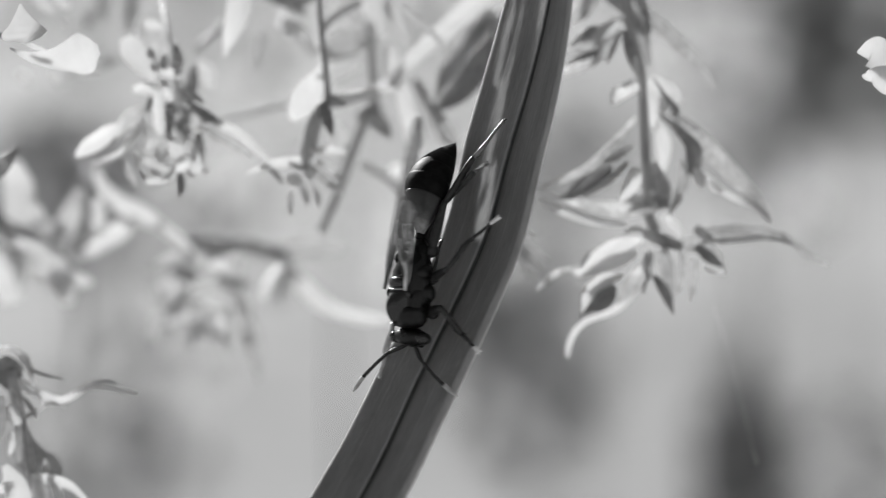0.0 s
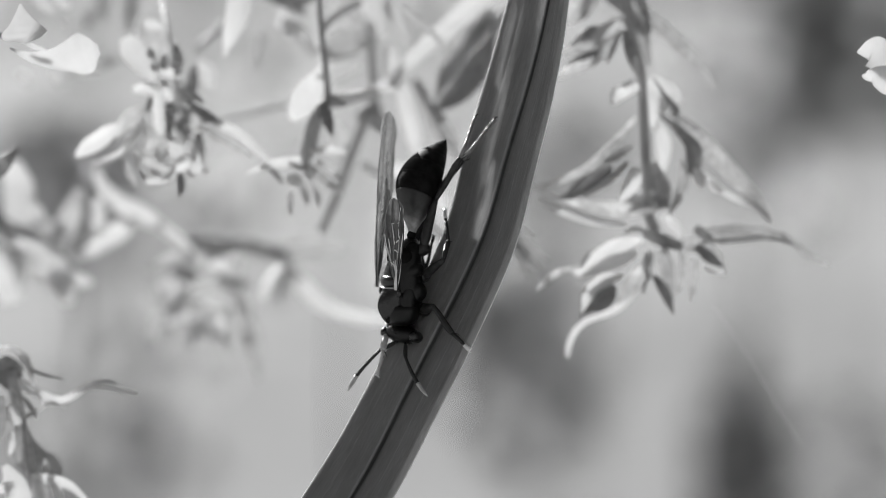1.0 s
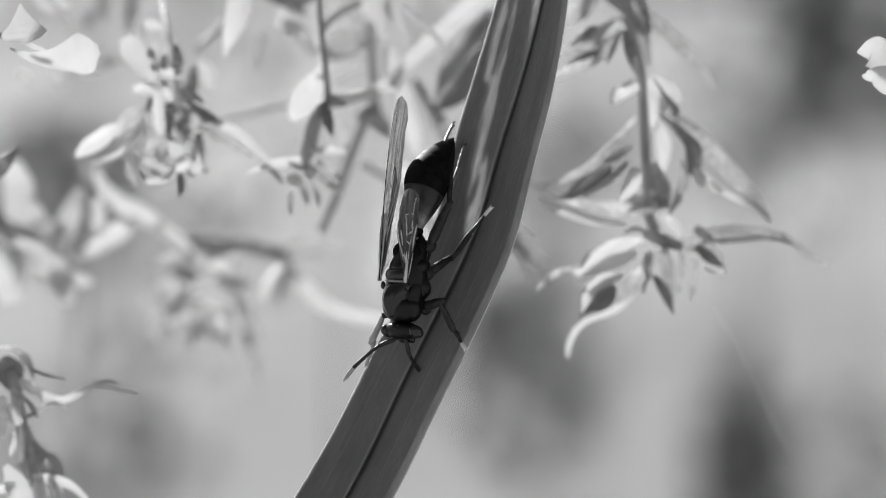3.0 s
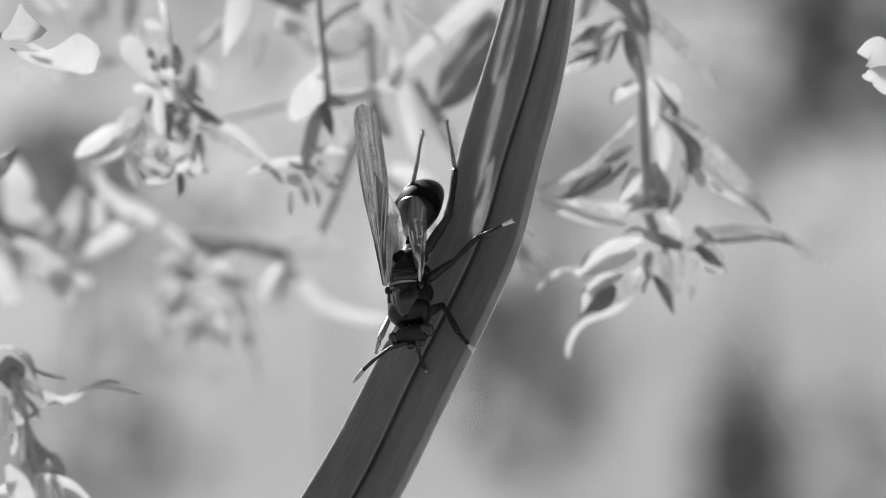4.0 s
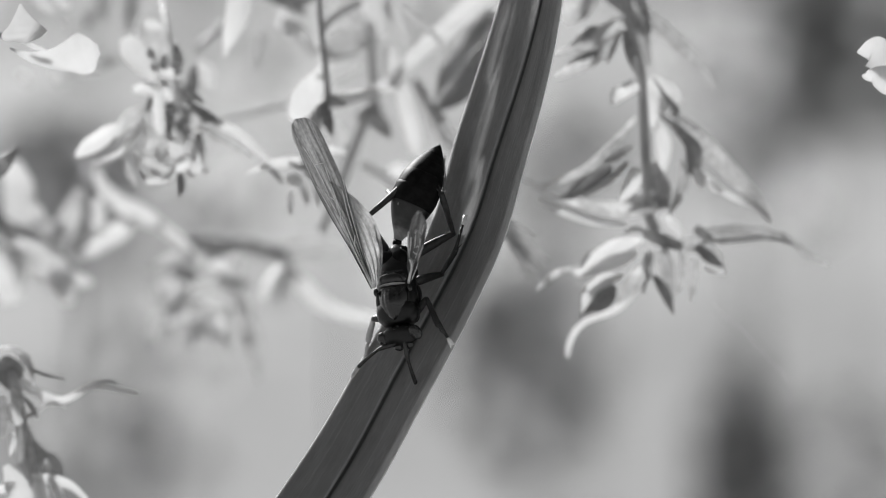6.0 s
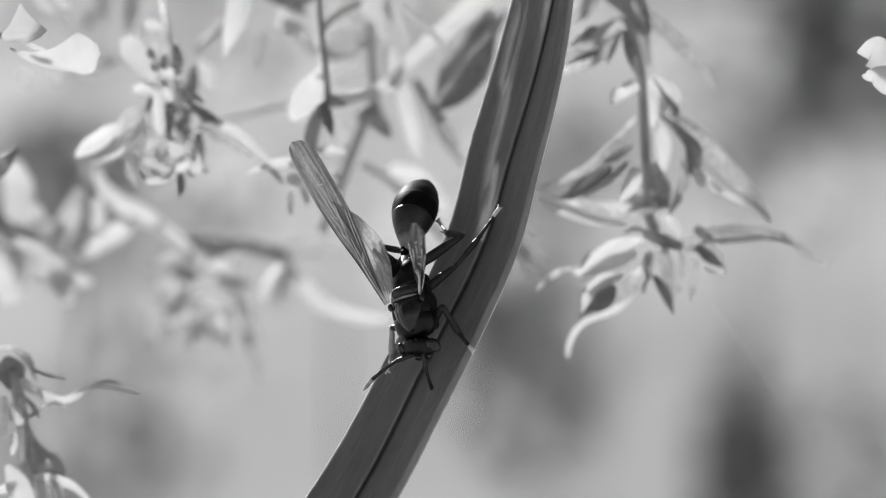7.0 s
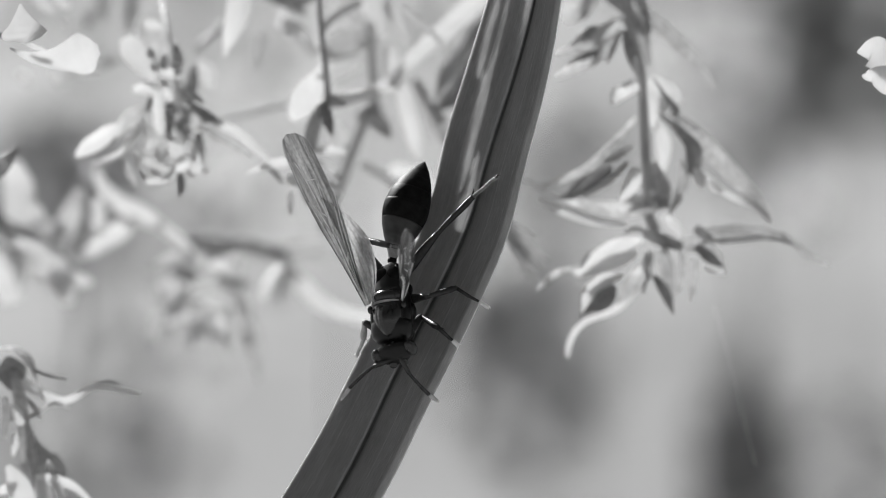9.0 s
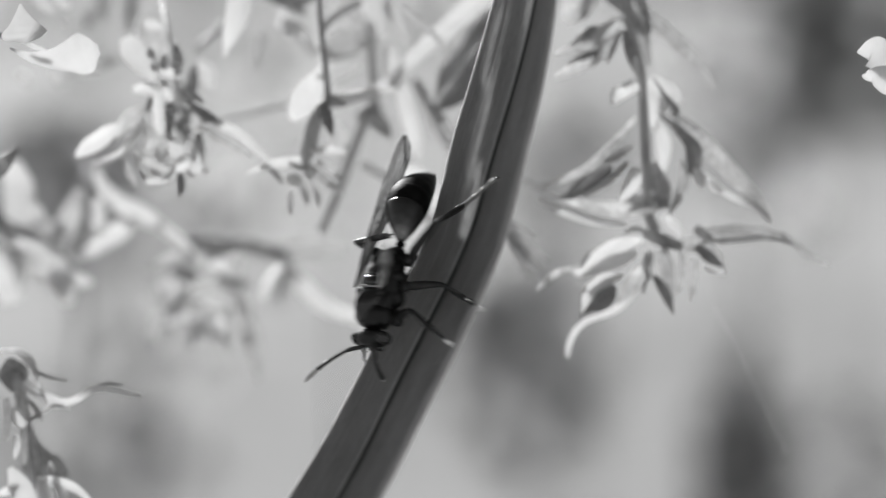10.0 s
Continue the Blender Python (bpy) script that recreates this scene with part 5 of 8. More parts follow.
def build_blade():
    root = thing("grass_blade", 4.4, 0, 0, "long grey-green grass blade with a folded midrib", "grass blade")
    ss = np.concatenate([np.linspace(-560, -30, 40), np.linspace(-28.5, 28.5, 90), np.linspace(30, 145, 30)])
    cols = 80
    verts, faces, uvs = [], [], []
    for side in (0, 1):
        for s in ss:
            m, wl, wr, tau = blade_section(s)
            for k in range(cols + 1):
                q = 2 * k / cols - 1
                if q >= 0:
                    a, h = tau + FOLD, wr
                    e = Vector((math.cos(a), -math.sin(a), 0))
                    n = Vector((math.sin(a), math.cos(a), 0))
                else:
                    a, h = tau - FOLD, wl
                    e = Vector((math.cos(a), -math.sin(a), 0))
                    n = Vector((math.sin(a), math.cos(a), 0))
                face, thick = blade_relief(q, s)
                rim = 1 + 0.012 * noise.noise(Vector((s * 0.15, 5.0 if q > 0 else 9.0, 0)))
                verts.append(m + e * (h * q * rim) + n * (face + (thick if side else 0)))
                uvs.append((q * 0.5 + 0.5, s / 100.0))
    mm = cols + 1
    o = len(ss) * mm
    for i in range(len(ss) - 1):
        for k in range(cols):
            a = i * mm + k
            faces.append((a, a + 1, a + mm + 1, a + mm))
            faces.append((o + a, o + a + mm, o + a + mm + 1, o + a + 1))
        for k in (0, cols):
            a = i * mm + k
            faces.append((a, a + mm, o + a + mm, o + a))
    link("lamina", verts, faces, M_BLADE, root, uvs=uvs)
    # added unseen opaque layer close behind, blocks the sun except at gaps
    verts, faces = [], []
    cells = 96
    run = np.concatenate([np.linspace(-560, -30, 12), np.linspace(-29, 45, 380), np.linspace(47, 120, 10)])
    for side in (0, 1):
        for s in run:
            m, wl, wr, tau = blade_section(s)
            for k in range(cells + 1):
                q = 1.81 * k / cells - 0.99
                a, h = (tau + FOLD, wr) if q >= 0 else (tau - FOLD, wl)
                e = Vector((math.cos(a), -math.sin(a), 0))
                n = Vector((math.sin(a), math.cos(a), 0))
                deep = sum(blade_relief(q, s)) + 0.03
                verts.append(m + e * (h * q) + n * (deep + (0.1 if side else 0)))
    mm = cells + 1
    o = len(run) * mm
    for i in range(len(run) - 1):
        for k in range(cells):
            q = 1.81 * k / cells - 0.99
            # long slits on the upper left half let sun patches through
            sun_gap = noise.noise(Vector((q * 3.4, run[i] * 0.06 + q * 1.4, 2.2))) + 0.13 * noise.noise(Vector((q * 12.0, run[i] * 0.3, 5.1)))
            if run[i] > 1.0 and q < -0.06 and sun_gap > 0.3 - 0.004 * min(run[i], 25.0):
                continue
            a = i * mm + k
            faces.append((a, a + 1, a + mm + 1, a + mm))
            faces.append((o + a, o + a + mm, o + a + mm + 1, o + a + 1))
    link("sheath", verts, faces, M_DARK, root, "added unseen layer that keeps the sun off the blade")
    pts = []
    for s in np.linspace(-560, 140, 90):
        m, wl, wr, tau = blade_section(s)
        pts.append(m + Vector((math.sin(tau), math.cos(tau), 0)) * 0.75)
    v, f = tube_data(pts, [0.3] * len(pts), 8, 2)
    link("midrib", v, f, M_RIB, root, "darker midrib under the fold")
    return root


# ---- the wasp: y forward, z to its back ----
def build_wasp():
    wasp = thing("wasp", -2, 0, -2.7, "slender black wasp clinging head down to the grass blade", "wasp")
    parts = {}
    # thorax
    v, f = lathe_data([(4.5, 0.4, 0.45, -0.15), (4.2, 0.95, 1.0, -0.15), (3.4, 1.4, 1.5, -0.1), (2.2, 1.62, 1.8, -0.1), (0.8, 1.62, 1.85, -0.15),
                       (-0.6, 1.45, 1.7, -0.25), (-1.5, 1.25, 1.45, -0.45), (-2.3, 1.0, 1.15, -0.7), (-2.9, 0.7, 0.8, -0.9), (-3.3, 0.35, 0.4, -1.05)], 24)
    parts["thorax"] = link("thorax", v, f, M_BODY, wasp)
    v, f = lathe_data([(4.45, 0.7, 0.7, 0.0), (4.25, 1.25, 1.15, 0.05), (3.8, 1.62, 1.5, 0.1), (3.2, 1.72, 1.66, 0.12), (2.6, 1.7, 1.66, 0.1), (2.5, 1.5, 1.5, 0.1)], 28)
    link("pronotum", v, f, M_BODY, wasp)
    # scutum: a shield, pointed towards the head
    verts, faces = [], []
    nu, nv = 32, 18
    for i in range(nv + 1):
        u = i / nv
        y = 4.15 - 3.15 * u
        half = 1.34 * (1 - (1 - u) ** 2.4) ** 0.6 * (1 - 0.12 * u) + 0.02
        for k in range(nu + 1):
            q = 2 * k / nu - 1
            z = 1.12 + 1.28 * math.sin(math.pi * (0.12 + 0.76 * u)) * (1 - 0.72 * q * q) - 0.25 * q * q
            z += (0.07 * math.exp(-(q / 0.1) ** 2) - 0.1 * math.exp(-((abs(q) - 0.5) / 0.09) ** 2)) * math.sin(math.pi * u)
            verts.append((half * q, y, z))
    low = len(verts)
    verts += [(a * 0.9, b, c - 1.0) for a, b, c in verts]
    for i in range(nv):
        for k in range(nu):
            a = i * (nu + 1) + k
            faces.append((a, a + 1, a + nu + 2, a + nu + 1))
    edge = list(range(nu + 1)) + [i * (nu + 1) + nu for i in range(1, nv + 1)] + [nv * (nu + 1) + k for k in range(nu - 1, -1, -1)] + [i * (nu + 1) for i in range(nv - 1, 0, -1)]
    for i in range(len(edge)):
        a, b = edge[i], edge[(i + 1) % len(edge)]
        faces.append((b, a, low + a, low + b))
    link("scutum", verts, faces, M_SHINE, wasp, "shield-shaped glossy plate")
    for nm, c, r, tl, mt in (("scutellum", (0, 0.38, 0.86), (1.22, 0.6, 1.06), -8, M_SCUT), ("metanotum", (0, -0.45, 0.6), (1.12, 0.26, 0.98), -20, M_SHINE)):
        v, f = egg_data(c, r, tl, 24, 12, 0.45)
        link(nm, v, f, mt, wasp)
    # added pale band: the highlight on the scutellum's front edge, painted
    v, f = egg_data((0, 0.93, 1.05), (1.12, 0.12, 0.93), -4, 20, 8, 0.4)
    link("scutellum_band", v, f, M_HIGHLIGHT, wasp, "thin pale band, a painted highlight across the back")
    for sx in (-1, 1):
        v, f = egg_data((sx * 0.5, -1.5, 0.0), (0.74, 1.05, 1.0), -42, 18, 12, 0.8)
        link("propodeum_lobe", v, f, M_GAST, wasp)
    for sx in (-1, 1):
        v, f = egg_data((sx * 1.24, 2.0, 0.1), (0.48, 1.35, 0.9), 4, 14, 10, 0.8)
        link("side_plate", v, f, M_BODY, wasp)
        v, f = egg_data((sx * 1.2, 1.4, -0.75), (0.6, 0.95, 1.0), 14, 14, 10)
        link("side_plate", v, f, M_BODY, wasp)
        v, f = egg_data((sx * 1.05, -0.5, -0.55), (0.62, 0.7, 1.05), -14, 14, 10)
        link("side_plate", v, f, M_BODY, wasp)
        v, f = egg_data((sx * 0.6, -2.3, -0.75), (0.5, 0.75, 0.75), -38, 14, 10)
        link("side_plate", v, f, M_GAST, wasp)
        v, f = egg_data((sx * 1.4, 1.4, 1.2), (0.22, 0.36, 0.18), 0)
        link("wing_scale", v, f, M_SHINE, wasp)
        for yy in (3.1, 0.1, -2.3):
            v, f = egg_data((sx * 0.75, yy, -1.75), (0.5, 0.6, 0.75), 20 if yy > 1 else -20)
            link("coxa", v, f, M_LEG, wasp)
    # waist
    v, f = tube_data([(0, -2.7, -0.85), (0, -3.15, -1.0), (0, -3.4, -1.05), (0, -3.62, -1.1), (0, -3.85, -1.12), (0, -4.05, -1.15)], [0.5, 0.26, 0.4, 0.42, 0.3, 0.3], 12, 4)
    link("waist", v, f, M_GAST, wasp)
    # head
    v, f = lathe_data([(6.6, 0.5, 0.45, -0.45), (6.4, 1.15, 0.9, -0.38), (6.0, 1.62, 1.16, -0.28), (5.5, 1.74, 1.2, -0.2), (5.1, 1.55, 1.05, -0.15), (4.75, 1.0, 0.75, -0.15), (4.5, 0.45, 0.45, -0.15)], 24)
    head = link("head", v, f, M_BODY, wasp)
    for sx in (-1, 1):
        v, f = egg_data((sx * 1.44, 5.7, -0.12), (0.52, 0.72, 0.95), 10, 14, 10)
        link("compound_eye", v, f, M_EYE, head, "glossy black compound eye")
        v, f = egg_data((sx * 0.45, 6.5, -0.95), (0.4, 0.3, 0.45), 30)
        link("mandible", v, f, M_SHINE, head)
        v, f = egg_data((sx * 0.5, 6.45, -0.25), (0.2, 0.22, 0.2), 0, 8, 6)
        link("antenna_socket", v, f, M_BODY, head)
    for c in ((0, 5.55, 0.98), (0.28, 5.25, 0.93), (-0.28, 5.25, 0.93)):
        v, f = egg_data(c, (0.11, 0.11, 0.11), 0, 8, 6)
        link("ocellus", v, f, M_EYE, head)
    # gaster: overlapping rings towards the tip, flatter below than above
    def girth(y):
        u = min(1.0, max(0.0, -y / 9.4))
        r = float(np.interp(u, (0, 0.05, 0.1, 0.18, 0.27, 0.35, 0.42, 0.5, 0.6, 0.72, 0.82, 0.9, 0.96, 1), (0.36, 0.6, 0.92, 1.42, 1.88, 2.16, 2.3, 2.3, 2.14, 1.78, 1.3, 0.84, 0.4, 0.06)))
        return r * 0.89, r * 0.84, 1.15 * math.sin(math.pi * u)

    ga = [(-0.02 - 0.13 * k,) + girth(-0.02 - 0.13 * k) for k in range(25)]
    ga.append((-3.16, ga[-1][1] * 0.98, ga[-1][2] * 0.98, ga[-1][3]))
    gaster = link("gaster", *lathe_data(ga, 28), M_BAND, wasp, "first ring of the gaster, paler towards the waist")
    for y0, y1 in ((-2.95, -4.8), (-4.6, -6.2), (-6.0, -7.4), (-7.2, -8.4), (-8.25, -9.38)):
        sec = []
        for k in range(8):
            u = k / 7
            y = y0 + (y1 - y0) * u
            rx, rz, zc = girth(y)
            grow = 0.994 + 0.008 * u
            sec.append((y, rx * grow, rz * grow, zc))
        sec.append((y1 - 0.03, sec[-1][1] * 0.985, sec[-1][2] * 0.985, sec[-1][3]))
        v, f = lathe_data(sec, 28)
        link("gaster_ring", v, f, M_GAST, gaster)
    parts["gaster"] = gaster

    # wings: a folded membrane along +y with raised veins
    def sheet(name, parent, L, W, sx, lead_at, trail_at, lift, material, torn=0.0):
        nl, nw = 64, 32
        verts, faces = [], []
        for side in (0, 1):
            for i in range(nl + 1):
                u = i / nl
                lead, trail = lead_at(u) * W, trail_at(u) * W
                if u > 0.88:
                    e = math.sqrt(max(0.0, 1 - ((u - 0.88) / 0.12) ** 2))
                    mid = 0.6 * lead + 0.4 * trail
                    lead, trail = mid + (lead - mid) * e, mid + (trail - mid) * e
                if torn:
                    trail += (lead - trail) * torn * u ** 2
                for k in range(nw + 1):
                    q = k / nw
                    x = lead + (trail - lead) * q
                    pleat = abs(((q * 4.2 + 0.25 * u) % 1.0) - 0.5) * 2 - 0.5
                    z = lift + 0.46 * pleat * max(0.08, 1 - 1.15 * u) * min(1.0, u * 5) + 0.5 * u * u + 0.16 * noise.noise(Vector((u * 7, q * 3, L)))
                    z += 0.05 * noise.noise(Vector((u * 38, q * 9, L)))
                    verts.append((sx * x, L * u, z + (0.025 if side else 0)))
        m = nw + 1
        o = (nl + 1) * m
        for i in range(nl):
            for k in range(nw):
                a = i * m + k
                faces.append((a, a + m, a + m + 1, a + 1))
                faces.append((o + a, o + a + 1, o + a + m + 1, o + a + m))
        ob = link(name, verts, faces, material, parent)

        def on(u, q):
            i = min(nl, max(0, round(u * nl)))
            k = min(nw, max(0, round(q * nw)))
            return Vector(verts[i * m + k])
        return ob, on

    def wing(L, W, sx, torn=0.0):
        def open_out(u):
            v = min(1.0, u / 0.62)
            return v * v * (3 - 2 * v)
        ob, on = sheet("wing", wasp, L, W, sx, lambda u: 0.06 + 0.24 * open_out(u), lambda u: -0.06 - 0.44 * open_out(u), 0.0, M_WING_TORN if torn else M_WING, torn)
        if not torn:
            sheet("hind_wing", ob, L * 0.62, W * 0.9, sx, lambda u: -0.02 - 0.1 * u, lambda u: -0.05 - 0.1 * u - 0.78 * math.sin(math.pi * u ** 0.9) ** 0.9, -0.25, M_HIND)
        veins = [[(0, 0.0), (0.25, 0.0), (0.5, 0.0), (0.75, 0.0), (0.93, 0.05)], [(0, 0.2), (0.2, 0.12), (0.45, 0.12), (0.62, 0.05)], [(0, 0.3), (0.2, 0.25), (0.4, 0.3), (0.6, 0.22)],
                 [(0, 0.5), (0.25, 0.45), (0.5, 0.5), (0.72, 0.62)], [(0, 0.65), (0.2, 0.62), (0.4, 0.72), (0.55, 0.85)], [(0, 0.85), (0.2, 0.85), (0.45, 0.92), (0.6, 1.0)],
                 [(0.45, 0.12), (0.6, 0.3), (0.78, 0.28), (0.9, 0.15)], [(0.5, 0.5), (0.55, 0.28)], [(0.72, 0.62), (0.74, 0.28)], [(0.25, 0.45), (0.3, 0.72)], [(0.4, 0.3), (0.44, 0.48)]]
        for vn in veins:
            v, f = tube_data([on(*q) + Vector((0, 0, 0.02)) for q in vn], [(0.05 if vn[-1] == (0.93, 0.05) else 0.08) - 0.04 * q[0] for q in vn], 6, 4)
            link("vein", v, f, M_LEG if vn[-1] == (0.93, 0.05) else M_VEIN, ob)
        return ob
    parts["wing_r"] = wing(16.5, 3.3, -1)
    parts["wing_r"]["label"] = "long smoky wing with raised veins"
    parts["wing_l"] = wing(8.2, 3.3, 1, 0.35)
    parts["wing_l"]["label"] = "short torn smoky wing"
    # antennae: scape and a whip of rings with a pale end
    for key in ("ant_r", "ant_l"):
        v, f = tube_data([(0, 0, 0), (0, 0.5, 0.12), (0, 1.2, 0.34), (0, 1.75, 0.46)], [0.13, 0.19, 0.22, 0.17], 8, 3)
        scape = link("antenna", v, f, M_LEG, wasp)
        n, pts, rad = 22, [], []
        for i in range(n + 1):
            u = i / n
            pts.append((0, 1.72 + 3.1 * u, 0.46 - 0.02 * u - 0.27 * u * u))
            rad.append((0.15 + 0.05 * u) * (1.0 if i % 2 else 0.86))
        v, f = tube_data(pts, rad, 8, 2)
        link("flagellum", v, f, M_LEG, scape)
        v, f = tube_data([pts[-1], (0, 5.5, -0.02), (0, 6.0, -0.18), (0, 6.35, -0.32)], [0.2, 0.2, 0.16, 0.05], 8, 3)
        link("antenna_tip", v, f, M_TIP, scape, "pale antenna tip")
        parts[key] = scape
    # legs
    size = {"f": (2.6, 3.0, 2.4, 0.42), "m": (3.3, 3.1, 3.4, 0.38), "h": (4.6, 4.6, 4.8, 0.42)}
    for leg in ("fl", "fr", "mr", "ml", "hr", "hl"):
        a, b, c, r = size[leg[0]]
        v, f = tube_data([(0, -0.15, 0), (0, a * 0.25, 0.05), (0, a * 0.6, 0.06), (0, a, 0)], [r * 0.7, r * 1.15, r, r * 0.62], 9, 4)
        parts["femur_" + leg] = link("femur", v, f, M_LEG, wasp)
        v, f = tube_data([(0, -0.1, 0), (0, b * 0.3, -0.04), (0, b * 0.8, 0.03), (0, b, 0)], [r * 0.5, r * 0.62, r * 0.75, r * 0.6], 8, 4)
        # pale shin on one front leg: sunlight put into the colour
        tibia = link("tibia", v, f, M_TIP if leg == "fl" else M_LEG, wasp)
        for q in (-1, 1):
            v, f = tube_data([(0, b * 0.97, 0), (q * 0.14, b + 0.25, -0.25), (q * 0.16, b + 0.55, -0.42)], [0.07, 0.05, 0.012], 5, 2)
            link("spur", v, f, M_LEG, tibia)
        parts["tibia_" + leg] = tibia
        pts = [(0, 0, 0), (0, c * 0.42, -0.04), (0, c * 0.44, -0.04), (0, c * 0.58, 0), (0, c * 0.6, 0), (0, c * 0.72, 0.03), (0, c * 0.74, 0.03), (0, c * 0.84, 0.02), (0, c * 0.97, -0.03)]
        v, f = tube_data(pts, [r * 0.45, r * 0.42, r * 0.34, r * 0.4, r * 0.3, r * 0.38, r * 0.3, r * 0.36, r * 0.42], 8, 2)
        # feet in the sun are painted lighter: this front one and the hind pair
        tarsus = link("tarsus", v, f, M_TIP if leg == "fl" else M_HIND_FOOT if leg[0] == "h" else M_LEG, wasp)
        for q in (-1, 1):
            v, f = tube_data([(0, c * 0.95, 0), (q * 0.16, c, 0.06), (q * 0.24, c + 0.12, -0.12)], [0.1, 0.07, 0.015], 5, 2)
            link("claw", v, f, M_FOOT if leg in ("fl", "fr", "mr") else M_LEG, tarsus)
        if leg in ("fr", "mr"):
            v, f = tube_data([(0, c * 0.7, 0.03), (0, c * 0.86, 0.02), (0, c * 0.99, -0.03)], [r * 0.42, r * 0.5, r * 0.5], 8, 2)
            link("tarsus_tip", v, f, M_FOOT, tarsus, "pale end of the foot")
        parts["tarsus_" + leg] = tarsus
    # the body is broader than high
    for ob in wasp.children:
        if ob.name.split(".")[0] in ("thorax", "pronotum", "scutum", "scutellum", "scutellum_band", "metanotum", "propodeum_lobe", "side_plate", "wing_scale", "coxa"):
            for q in ob.data.vertices:
                q.co.x *= 1.1
    # the head turns about the neck
    for me in [head.data] + [c.data for c in head.children]:
        for q in me.vertices:
            q.co = Vector((q.co.x * 1.06, (q.co.y - 4.5 * MM) * 0.78, q.co.z * 0.92))
    parts["head"] = head
    return wasp, parts


grass_blade = build_blade()
wasp, wasp_parts = build_wasp()


# ---- what moves ----
def keys(rows, lift=0.0):
    return [(r[0], pose(r[1] * MM, r[2] * MM, lift + r[3] * MM, r[4], r[5], r[6])) for r in rows]


